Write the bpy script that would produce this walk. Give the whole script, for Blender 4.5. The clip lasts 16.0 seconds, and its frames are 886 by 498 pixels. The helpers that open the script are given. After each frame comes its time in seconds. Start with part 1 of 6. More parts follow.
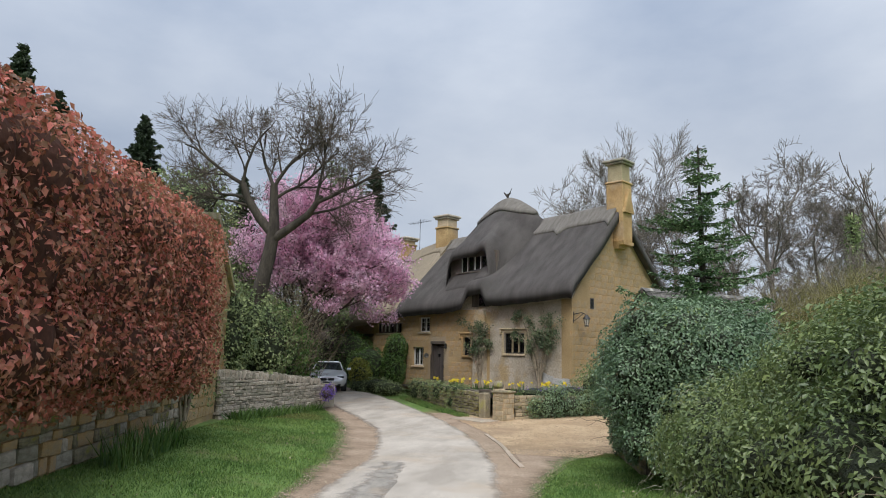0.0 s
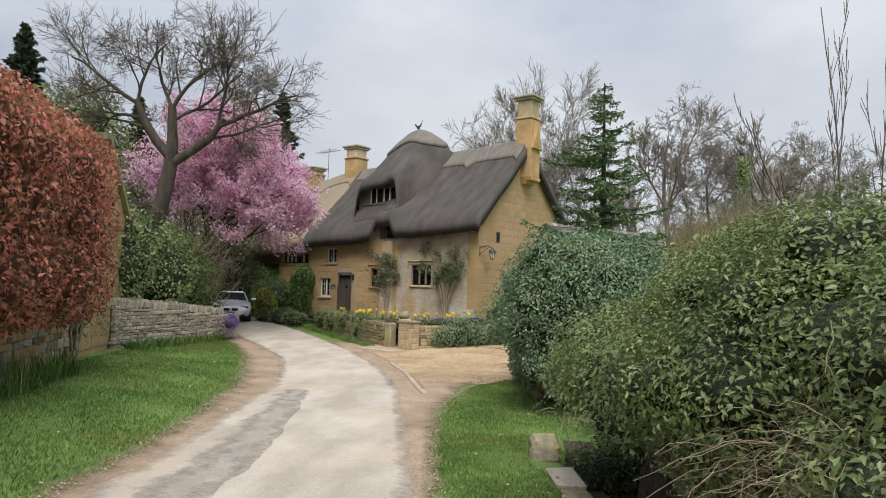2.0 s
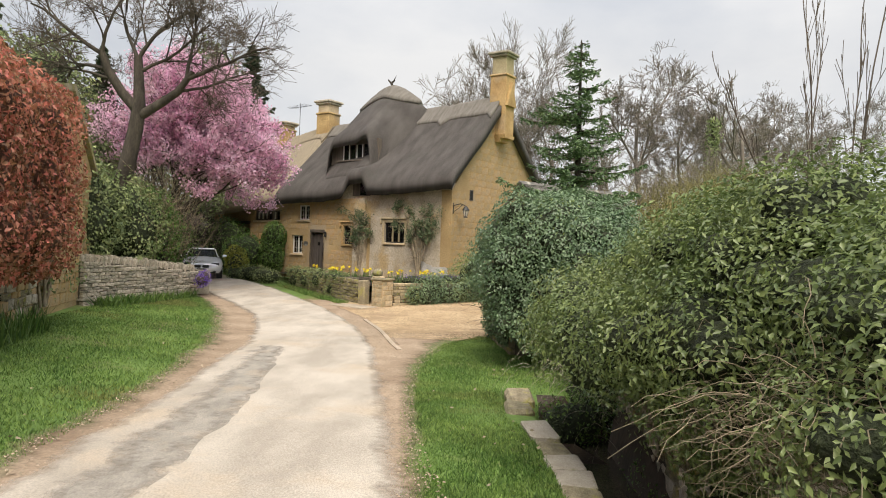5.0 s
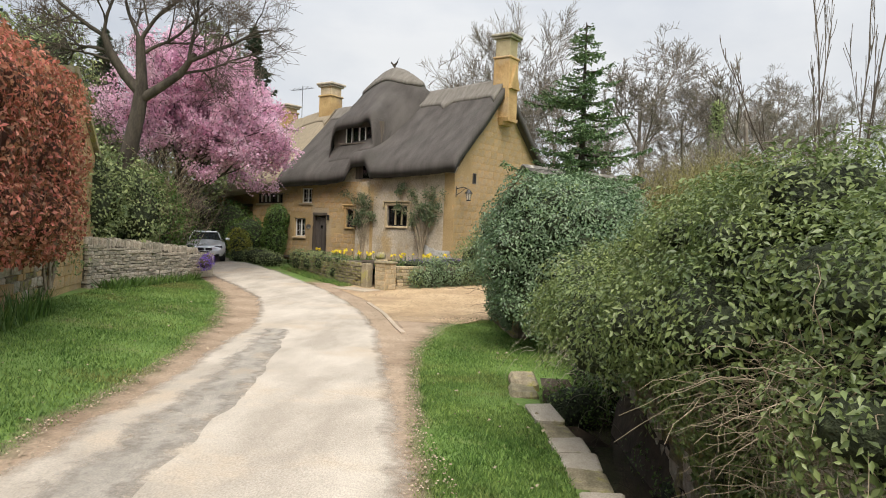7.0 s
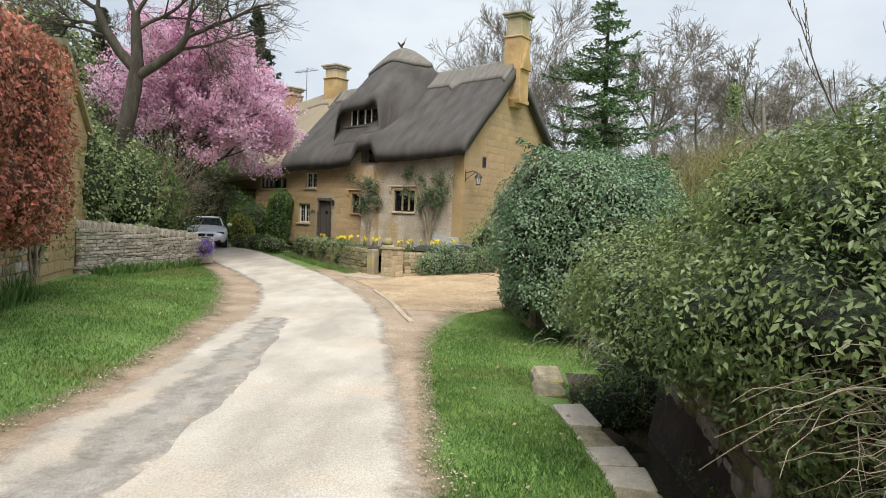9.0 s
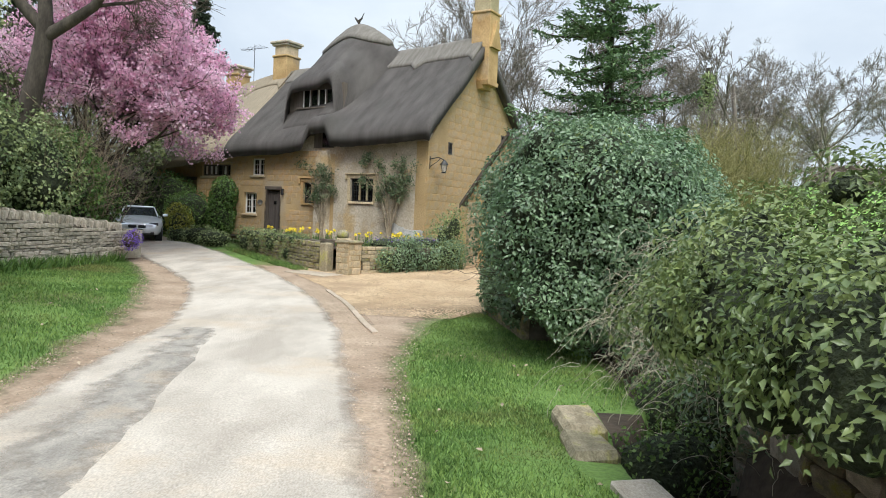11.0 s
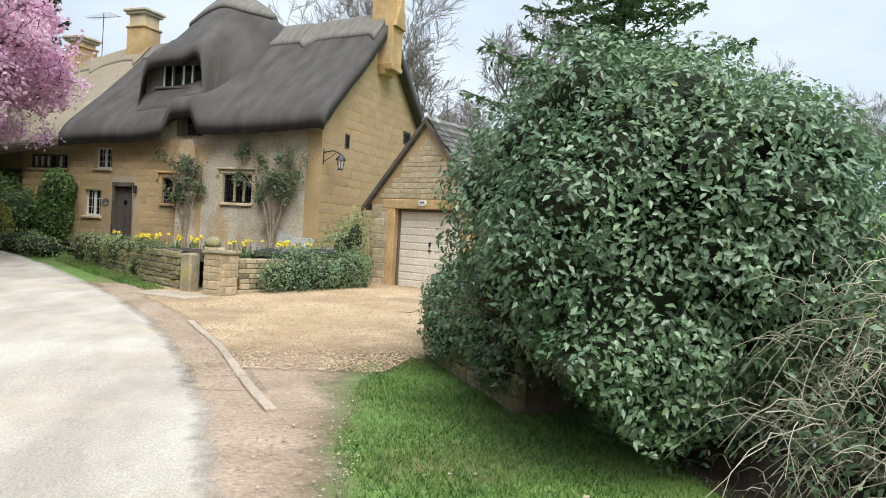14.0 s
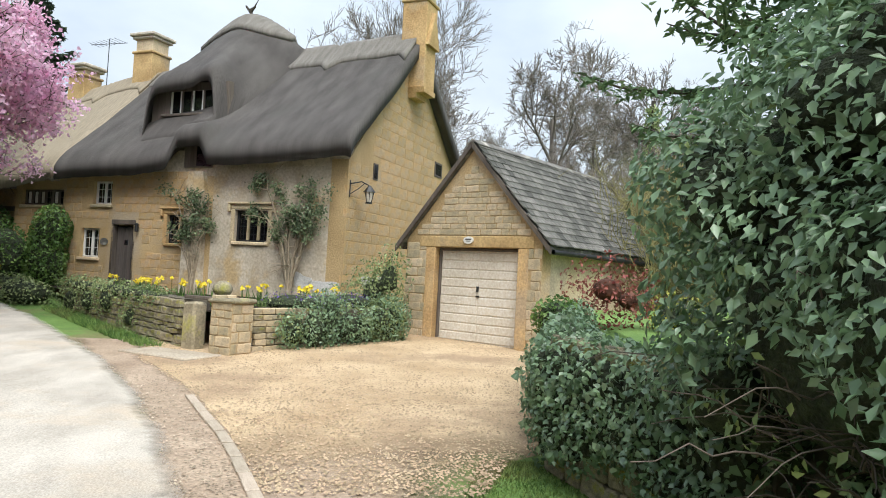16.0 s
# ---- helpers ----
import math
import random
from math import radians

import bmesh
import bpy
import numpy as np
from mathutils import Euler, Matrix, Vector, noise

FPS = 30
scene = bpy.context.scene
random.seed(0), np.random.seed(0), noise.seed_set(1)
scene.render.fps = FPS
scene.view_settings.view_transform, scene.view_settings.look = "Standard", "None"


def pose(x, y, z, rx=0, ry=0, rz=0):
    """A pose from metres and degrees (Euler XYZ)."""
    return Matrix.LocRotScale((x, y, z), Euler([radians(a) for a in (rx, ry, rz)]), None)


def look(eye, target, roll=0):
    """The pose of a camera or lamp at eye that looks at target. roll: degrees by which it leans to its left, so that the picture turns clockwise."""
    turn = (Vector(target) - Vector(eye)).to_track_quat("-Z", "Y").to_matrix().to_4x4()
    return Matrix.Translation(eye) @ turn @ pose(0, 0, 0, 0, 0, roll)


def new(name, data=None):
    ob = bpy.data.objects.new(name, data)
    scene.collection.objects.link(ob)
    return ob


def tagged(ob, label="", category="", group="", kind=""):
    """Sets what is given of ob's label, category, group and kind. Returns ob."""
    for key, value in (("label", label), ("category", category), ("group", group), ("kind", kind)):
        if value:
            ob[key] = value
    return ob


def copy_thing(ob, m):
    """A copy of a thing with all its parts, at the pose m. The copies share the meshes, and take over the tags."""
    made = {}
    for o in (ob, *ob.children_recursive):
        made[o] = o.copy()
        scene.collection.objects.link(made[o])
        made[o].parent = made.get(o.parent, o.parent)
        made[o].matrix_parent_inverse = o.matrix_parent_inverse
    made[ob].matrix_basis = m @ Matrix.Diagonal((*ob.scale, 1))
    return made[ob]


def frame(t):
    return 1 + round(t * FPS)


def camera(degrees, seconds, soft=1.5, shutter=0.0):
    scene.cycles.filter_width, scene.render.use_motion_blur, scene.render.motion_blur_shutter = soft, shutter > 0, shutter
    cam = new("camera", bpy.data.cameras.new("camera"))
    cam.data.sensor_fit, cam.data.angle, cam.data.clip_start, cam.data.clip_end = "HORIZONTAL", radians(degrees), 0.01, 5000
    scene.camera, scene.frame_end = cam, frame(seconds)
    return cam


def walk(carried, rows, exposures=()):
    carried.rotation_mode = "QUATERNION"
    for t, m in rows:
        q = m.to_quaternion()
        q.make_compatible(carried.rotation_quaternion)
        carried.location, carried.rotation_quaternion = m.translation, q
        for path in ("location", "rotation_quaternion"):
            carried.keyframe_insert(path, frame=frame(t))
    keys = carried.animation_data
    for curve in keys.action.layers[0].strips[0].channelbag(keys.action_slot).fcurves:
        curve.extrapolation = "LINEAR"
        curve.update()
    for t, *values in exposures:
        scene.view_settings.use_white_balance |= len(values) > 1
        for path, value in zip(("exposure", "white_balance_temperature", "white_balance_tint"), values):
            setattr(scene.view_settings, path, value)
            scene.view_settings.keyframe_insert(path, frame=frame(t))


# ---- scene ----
cam = camera(64.7, 16.0, soft=1.0)
METRES, EYE, TILT, LEAN, TURN = 11.0, 1.55, 0.0, 0.0, 15.2
ROWS = [
    (0.0, 0.0, 0.0, 0.0, -0.19, 8.63, -1.25),
    (0.5, 0.0017, 0.0027, -0.002, -2.79, 7.66, -1.39),
    (1.0, 0.0033, 0.0042, -0.0034, -4.93, 6.24, -1.52),
    (1.5, 0.004, 0.0042, -0.0041, -6.52, 4.73, -1.63),
    (2.0, 0.0044, 0.0045, -0.0047, -7.67, 3.36, -1.74),
    (2.5, 0.0037, 0.0038, -0.0046, -8.54, 2.21, -1.82),
    (3.0, 0.003, 0.0031, -0.0044, -9.21, 1.4, -1.88),
    (3.5, 0.0025, 0.0025, -0.0042, -9.67, 0.89, -1.93),
    (4.0, 0.0018, 0.0035, -0.0047, -10.0, 0.49, -2.0),
    (6.5, -0.0062, 0.0056, -0.0065, -9.92, -0.85, -2.07),
    (7.0, -0.0058, 0.0037, -0.0049, -9.85, -1.39, -2.13),
    (7.5, -0.003, 0.0061, -0.0053, -9.55, -1.88, -2.18),
    (8.0, -0.0014, 0.0207, -0.008, -9.21, -2.15, -2.21),
    (10.5, 0.0117, 0.2677, -0.0307, -11.4, -2.45, -2.5),
    (11.0, 0.0181, 0.3308, -0.0331, -13.02, -2.5, -2.6),
    (11.5, 0.0198, 0.3957, -0.0336, -14.35, -2.45, -2.66),
    (12.0, 0.0245, 0.4591, -0.036, -15.53, -2.28, -2.74),
    (12.5, 0.0254, 0.5225, -0.0366, -16.89, -1.97, -2.84),
    (13.0, 0.0333, 0.5829, -0.0401, -18.57, -1.64, -2.96),
    (13.5, 0.0398, 0.6455, -0.0419, -20.84, -1.38, -3.12),
    (14.0, 0.0483, 0.7094, -0.0463, -23.18, -1.11, -3.33),
    (14.5, 0.0531, 0.7777, -0.0482, -24.64, -0.86, -3.36),
    (15.0, 0.0617, 0.8429, -0.0458, -24.81, -0.27, -3.31),
    (15.5, 0.0659, 0.907, -0.0454, -23.97, 0.96, -3.21),
    (16.0, 0.073, 0.9694, -0.0468, -22.35, 2.19, -3.06),
]
walk(cam, [(t, pose(0, 0, EYE, TILT, LEAN, TURN) @ pose(METRES * x, METRES * y, METRES * z, 90 + pitch, roll, yaw)) for t, x, y, z, yaw, pitch, roll in ROWS],
     exposures=[(0.0, -0.02, 6150, 10), (1.0, 0.05, 6250, 10), (2.0, 0.18, 6600, 10), (3.0, 0.34, 7150, 11), (4.0, 0.4, 7200, 11), (7.0, 0.42, 6950, 10), (10.5, 0.5, 6250, 6), (13.0, 0.55, 6150, 6), (16.0, 0.64, 6200, 6)])

# ---- world and sun: a bright overcast spring day ----
world = bpy.data.worlds.new("overcast_sky")
scene.world = world
world.use_nodes = True
wn, wl = world.node_tree.nodes, world.node_tree.links
wn.clear()
w_out = wn.new("ShaderNodeOutputWorld")
w_bg = wn.new("ShaderNodeBackground")
w_sky = wn.new("ShaderNodeTexSky")
w_sky.sky_type, w_sky.sun_disc = "NISHITA", False
w_sky.sun_elevation, w_sky.sun_rotation = radians(56), radians(170)
w_tc = wn.new("ShaderNodeTexCoord")
w_map = wn.new("ShaderNodeMapping")
w_map.inputs["Scale"].default_value = (1.0, 1.0, 2.2)
w_n = wn.new("ShaderNodeTexNoise")
w_n.inputs["Scale"].default_value, w_n.inputs["Detail"].default_value, w_n.inputs["Roughness"].default_value = 1.5, 7, 0.52
w_r = wn.new("ShaderNodeValToRGB")
w_r.color_ramp.elements[0].position, w_r.color_ramp.elements[0].color = 0.38, (4.1, 4.8, 6.0, 1)
w_r.color_ramp.elements[1].position, w_r.color_ramp.elements[1].color = 0.66, (7.5, 7.9, 8.5, 1)
w_mix = wn.new("ShaderNodeMix")
w_mix.data_type = "RGBA"
w_mix.inputs[0].default_value = 0.93
wl.new(w_tc.outputs["Generated"], w_map.inputs["Vector"])
wl.new(w_map.outputs["Vector"], w_n.inputs["Vector"])
wl.new(w_n.outputs["Fac"], w_r.inputs["Fac"])
wl.new(w_sky.outputs["Color"], w_mix.inputs[6])
wl.new(w_r.outputs["Color"], w_mix.inputs[7])
w_sep = wn.new("ShaderNodeSeparateXYZ")
w_up = wn.new("ShaderNodeMapRange")
w_up.inputs["From Min"].default_value, w_up.inputs["From Max"].default_value = 0.25, 1.0
w_up.inputs["To Min"].default_value, w_up.inputs["To Max"].default_value = 0.085, 0.15
wl.new(w_tc.outputs["Generated"], w_sep.inputs["Vector"])
wl.new(w_sep.outputs["Z"], w_up.inputs["Value"])
wl.new(w_up.outputs["Result"], w_bg.inputs["Strength"])
wl.new(w_mix.outputs[2], w_bg.inputs["Color"])
wl.new(w_bg.outputs["Background"], w_out.inputs["Surface"])

sun = new("sun", bpy.data.lights.new("sun", "SUN"))
sun.data.energy, sun.data.angle, sun.data.color = 3.2, radians(45), (1.0, 0.96, 0.9)
sun.matrix_world = look((3, -17.5, 27), (0, 0, 0))


# ---- materials ----
def material(name, dark, light, scale=4.0, fine=40.0, rough=0.85, bump=0.3, metal=0.0, coords="Object", stretch=(1, 1, 1), third=None, island=0.0, rand=0.0, contrast=(0.3, 0.7), spec=0.4, through_light=0.0, bump_dist=0.02):
    """Two colours mixed by coarse noise, a fine grain on top, bump from both; optional third colour in patches and piece-by-piece variation."""
    m = bpy.data.materials.new(name)
    m.use_nodes = True
    n, l = m.node_tree.nodes, m.node_tree.links
    b = n["Principled BSDF"]
    b.inputs["Roughness"].default_value, b.inputs["Metallic"].default_value = rough, metal
    b.inputs["Specular IOR Level"].default_value = spec
    tc, mp = n.new("ShaderNodeTexCoord"), n.new("ShaderNodeMapping")
    mp.inputs["Scale"].default_value = stretch
    l.new(tc.outputs[coords], mp.inputs["Vector"])
    n1, n2 = n.new("ShaderNodeTexNoise"), n.new("ShaderNodeTexNoise")
    n1.inputs["Scale"].default_value, n1.inputs["Detail"].default_value = scale, 6
    n2.inputs["Scale"].default_value, n2.inputs["Detail"].default_value = fine, 5
    for t in (n1, n2):
        l.new(mp.outputs["Vector"], t.inputs["Vector"])
    ramp = n.new("ShaderNodeValToRGB")
    ramp.color_ramp.elements[0].position, ramp.color_ramp.elements[1].position = contrast
    ramp.color_ramp.elements[0].color, ramp.color_ramp.elements[1].color = (*dark, 1), (*light, 1)
    l.new(n1.outputs["Fac"], ramp.inputs["Fac"])
    col = ramp.outputs["Color"]
    if third:
        n3, r3, x3 = n.new("ShaderNodeTexNoise"), n.new("ShaderNodeMapRange"), n.new("ShaderNodeMix")
        x3.data_type = "RGBA"
        n3.inputs["Scale"].default_value, n3.inputs["Detail"].default_value = scale * 0.45, 8
        n3.inputs["Roughness"].default_value = 0.65
        l.new(tc.outputs[coords], n3.inputs["Vector"])
        r3.inputs["From Min"].default_value, r3.inputs["From Max"].default_value = 0.52, 0.64
        l.new(n3.outputs["Fac"], r3.inputs["Value"])
        l.new(r3.outputs["Result"], x3.inputs[0])
        l.new(col, x3.inputs[6])
        x3.inputs[7].default_value = (*third, 1)
        col = x3.outputs[2]
    grain = n.new("ShaderNodeMix")
    grain.data_type, grain.blend_type = "RGBA", "OVERLAY"
    grain.inputs[0].default_value = 0.55
    l.new(col, grain.inputs[6])
    l.new(n2.outputs["Fac"], grain.inputs[7])
    col = grain.outputs[2]
    if island or rand:
        src = n.new("ShaderNodeNewGeometry").outputs["Random Per Island"] if island else n.new("ShaderNodeObjectInfo").outputs["Random"]
        amount = island or rand
        rg, hs = n.new("ShaderNodeMapRange"), n.new("ShaderNodeHueSaturation")
        rg.inputs["To Min"].default_value, rg.inputs["To Max"].default_value = 1 - amount, 1 + amount
        l.new(src, rg.inputs["Value"])
        l.new(rg.outputs["Result"], hs.inputs["Value"])
        rh = n.new("ShaderNodeMapRange")
        rh.inputs["To Min"].default_value, rh.inputs["To Max"].default_value = 0.5 + amount * 0.04, 0.5 - amount * 0.04
        l.new(src, rh.inputs["Value"])
        l.new(rh.outputs["Result"], hs.inputs["Hue"])
        l.new(col, hs.inputs["Color"])
        col = hs.outputs["Color"]
    l.new(col, b.inputs["Base Color"])
    if bump:
        add, bp = n.new("ShaderNodeMath"), n.new("ShaderNodeBump")
        l.new(n1.outputs["Fac"], add.inputs[0])
        l.new(n2.outputs["Fac"], add.inputs[1])
        l.new(add.outputs[0], bp.inputs["Height"])
        bp.inputs["Strength"].default_value, bp.inputs["Distance"].default_value = bump, bump_dist
        l.new(bp.outputs["Normal"], b.inputs["Normal"])
    if through_light:
        tr, ms, out = n.new("ShaderNodeBsdfTranslucent"), n.new("ShaderNodeMixShader"), n["Material Output"]
        l.new(col, tr.inputs["Color"])
        ms.inputs[0].default_value = through_light
        l.new(b.outputs["BSDF"], ms.inputs[1])
        l.new(tr.outputs["BSDF"], ms.inputs[2])
        l.new(ms.outputs["Shader"], out.inputs["Surface"])
    return m


M_GRASS = material("grass_ground", (0.085, 0.155, 0.03), (0.16, 0.255, 0.06), 1.2, 30, 0.9, 0.6, third=(0.16, 0.16, 0.06))
M_BLADE = material("grass_blades", (0.095, 0.185, 0.042), (0.22, 0.325, 0.09), 0.9, 8, 0.7, 0, island=0.5, through_light=0.35, third=(0.20, 0.215, 0.07))
M_FIELD = material("field_grass", (0.12, 0.24, 0.04), (0.2, 0.34, 0.075), 0.15, 3, 0.95, 0.3)
M_ROAD = material("worn_asphalt", (0.38, 0.335, 0.28), (0.53, 0.475, 0.405), 1.1, 60, 0.9, 0.6, third=(0.48, 0.40, 0.31), stretch=(1.5, 0.6, 1), contrast=(0.36, 0.62))
M_DIRT = material("dirt_margin", (0.24, 0.17, 0.115), (0.43, 0.33, 0.24), 1.3, 26, 0.95, 0.8, third=(0.36, 0.27, 0.19))
M_GRAVEL = material("honey_gravel", (0.40, 0.275, 0.155), (0.60, 0.45, 0.28), 0.9, 70, 0.95, 1.0, third=(0.36, 0.25, 0.155))
M_PEBBLE = material("gravel_stones", (0.27, 0.19, 0.115), (0.46, 0.345, 0.22), 3, 30, 0.9, 0.2, island=0.3)
M_STONE = material("honey_limestone", (0.36, 0.225, 0.095), (0.58, 0.40, 0.19), 1.3, 22, 0.9, 0.5, rand=0.09, third=(0.40, 0.30, 0.185))
M_STONE_LIGHT = material("pale_limestone", (0.42, 0.32, 0.19), (0.60, 0.49, 0.32), 1.4, 24, 0.9, 0.5, rand=0.2, third=(0.36, 0.30, 0.2))
M_MORTAR = material("lime_mortar", (0.33, 0.225, 0.105), (0.50, 0.36, 0.185), 0.8, 25, 0.95, 0.5, third=(0.40, 0.32, 0.22))
M_LIME = material("limewashed_wall", (0.36, 0.29, 0.20), (0.56, 0.49, 0.39), 1.7, 14, 0.9, 0.25, third=(0.44, 0.32, 0.17))
M_DRY = material("grey_field_stone", (0.31, 0.27, 0.205), (0.55, 0.49, 0.40), 2.5, 26, 0.92, 0.6, rand=0.28)
M_DARKGAP = material("wall_core", (0.07, 0.06, 0.042), (0.16, 0.135, 0.10), 4, 20, 0.95, 0.4)
M_MOSS = material("mossy_stone", (0.17, 0.145, 0.09), (0.36, 0.31, 0.21), 3, 24, 0.95, 0.7, third=(0.27, 0.255, 0.06), rand=0.2)
M_THATCH = material("weathered_thatch", (0.055, 0.048, 0.044), (0.10, 0.09, 0.082), 0.9, 26.0, 0.95, 0.7, coords="UV", stretch=(2.6, 0.9, 1), third=(0.075, 0.07, 0.062), bump_dist=0.025)
M_RIDGE = material("ridge_thatch", (0.13, 0.117, 0.10), (0.22, 0.2, 0.175), 1.4, 18.0, 0.95, 0.8, coords="UV", stretch=(5, 0.9, 1), bump_dist=0.03)
M_PALE_THATCH = material("newer_thatch", (0.22, 0.18, 0.125), (0.33, 0.275, 0.20), 1.6, 5.0, 0.95, 0.8, coords="UV", stretch=(9, 0.9, 1), bump_dist=0.04)
M_SLATE = material("stone_slates", (0.06, 0.057, 0.05), (0.15, 0.14, 0.125), 5, 30, 0.9, 0.5, rand=0.5, third=(0.30, 0.285, 0.24))
M_WOOD = material("weathered_timber", (0.07, 0.055, 0.045), (0.14, 0.115, 0.09), 3, 20, 0.75, 0.4, stretch=(1, 1, 0.1))
M_DOOR = material("grey_brown_door", (0.075, 0.062, 0.055), (0.11, 0.092, 0.08), 3, 20, 0.65, 0.3, stretch=(4, 4, 0.3))
M_CREAM = material("cream_paint", (0.60, 0.53, 0.43), (0.70, 0.63, 0.53), 1.5, 20, 0.55, 0.1)
M_WHITE = material("white_paint", (0.62, 0.60, 0.55), (0.76, 0.74, 0.69), 3, 20, 0.5, 0.1)
M_LEAD = material("dark_iron", (0.02, 0.02, 0.02), (0.05, 0.05, 0.05), 5, 30, 0.5, 0.1, metal=0.6)
M_GLASS = material("window_glass", (0.012, 0.013, 0.015), (0.035, 0.037, 0.04), 2, 5, 0.06, 0, spec=0.9)
for glass_mat in (M_GLASS,):
    glass_mat.node_tree.nodes["Principled BSDF"].inputs["Transmission Weight"].default_value = 0.7
M_BARK = material("dark_bark", (0.035, 0.028, 0.022), (0.085, 0.07, 0.055), 5, 30, 0.95, 0.8, stretch=(1, 1, 0.3))
M_TWIG = material("bare_twigs", (0.075, 0.058, 0.045), (0.15, 0.12, 0.095), 2, 12, 0.95, 0, island=0.25)
# Paler and greyer than bare_twigs: distance haze put into the colour
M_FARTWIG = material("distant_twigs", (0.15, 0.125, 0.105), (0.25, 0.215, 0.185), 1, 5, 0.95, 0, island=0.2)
M_DRYSTEM = material("dry_stems", (0.20, 0.155, 0.10), (0.36, 0.30, 0.21), 2, 12, 0.9, 0, island=0.3)
M_IVY = material("ivy_leaves", (0.11, 0.185, 0.09), (0.22, 0.315, 0.17), 1.2, 10, 0.36, 0, island=0.32, through_light=0.3, spec=0.75)
M_BANKIVY = material("bank_ivy_leaves", (0.105, 0.155, 0.045), (0.22, 0.275, 0.10), 1.2, 10, 0.38, 0, island=0.34, through_light=0.32, spec=0.6)
M_BRAMBLE = material("dry_bramble_stems", (0.28, 0.25, 0.17), (0.50, 0.46, 0.35), 2, 12, 0.9, 0, island=0.3)
M_IVY_LIGHT = material("young_ivy_leaves", (0.15, 0.205, 0.065), (0.25, 0.315, 0.11), 1.2, 10, 0.4, 0, island=0.35, through_light=0.25)
# Near-black green: the shade between leaves, painted on the bush cores
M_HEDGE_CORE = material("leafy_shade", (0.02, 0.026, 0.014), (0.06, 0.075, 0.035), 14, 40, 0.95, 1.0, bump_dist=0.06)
M_BEECH = material("copper_beech_leaves", (0.27, 0.095, 0.052), (0.60, 0.28, 0.175), 1.5, 10, 0.42, 0, island=0.65, through_light=0.35)
# Dark red-brown: inner shade of the beech hedge and red shrub, as colour
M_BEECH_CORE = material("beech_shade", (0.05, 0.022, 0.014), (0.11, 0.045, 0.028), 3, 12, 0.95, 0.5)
M_SHRUB = material("olive_shrub_leaves", (0.15, 0.21, 0.085), (0.31, 0.36, 0.16), 0.8, 8, 0.5, 0, island=0.45, through_light=0.3)
M_BOX = material("laurel_leaves", (0.075, 0.155, 0.035), (0.16, 0.25, 0.065), 1, 8, 0.42, 0, island=0.4, through_light=0.3)
M_YELLOW_LEAF = material("golden_leaves", (0.20, 0.22, 0.03), (0.34, 0.33, 0.06), 1, 8, 0.6, 0, island=0.3, through_light=0.25)
M_PINK = material("pink_blossom", (0.76, 0.43, 0.60), (0.93, 0.70, 0.81), 0.5, 6, 0.7, 0, island=0.2, through_light=0.45)
M_NEEDLE = material("spruce_needles", (0.085, 0.15, 0.065), (0.16, 0.245, 0.11), 0.8, 8, 0.6, 0, island=0.4, through_light=0.15)
M_FARNEEDLE = material("far_conifer", (0.045, 0.065, 0.042), (0.11, 0.135, 0.085), 0.6, 5, 0.9, 0, island=0.4, through_light=0.2)
M_DAFF = material("daffodil_petals", (0.72, 0.55, 0.03), (0.85, 0.70, 0.06), 3, 10, 0.6, 0, island=0.15, through_light=0.2)
M_PURPLE = material("purple_flowers", (0.10, 0.05, 0.30), (0.20, 0.11, 0.46), 3, 10, 0.6, 0, island=0.2)
M_RED_LEAF = material("red_shrub_leaves", (0.15, 0.035, 0.03), (0.26, 0.085, 0.055), 1, 8, 0.6, 0, island=0.3, through_light=0.2)
M_GRIT = material("brown_grit", (0.20, 0.15, 0.10), (0.42, 0.34, 0.25), 3, 20, 0.95, 0.2, island=0.35)
M_SOIL = material("dark_soil", (0.035, 0.026, 0.018), (0.085, 0.064, 0.045), 2, 14, 0.95, 0.8)
M_WATER = material("stream_water", (0.03, 0.025, 0.018), (0.075, 0.06, 0.04), 2, 9, 0.06, 0.35, spec=0.6)
M_CAR = material("silver_car_paint", (0.84, 0.86, 0.88), (0.88, 0.90, 0.92), 0.3, 200, 0.16, 0, metal=0.35, spec=0.8)
M_TYRE = material("tyre_rubber", (0.015, 0.015, 0.015), (0.03, 0.03, 0.03), 5, 30, 0.8, 0.1)
M_CARGLASS = material("car_glass", (0.02, 0.024, 0.028), (0.035, 0.04, 0.045), 1, 5, 0.05, 0, spec=0.9)
M_CHROME = material("alloy", (0.45, 0.45, 0.46), (0.6, 0.6, 0.61), 3, 20, 0.3, 0, metal=0.9)
M_KERB = material("kerb_stone", (0.36, 0.29, 0.22), (0.48, 0.40, 0.31), 2, 30, 0.9, 0.4, rand=0.12)
M_SLAB = material("stream_slab", (0.34, 0.30, 0.24), (0.48, 0.43, 0.36), 2, 30, 0.9, 0.5, third=(0.22, 0.21, 0.09), rand=0.12)
M_FENCE = material("grey_fence_wood", (0.24, 0.22, 0.17), (0.36, 0.33, 0.27), 3, 20, 0.85, 0.3)


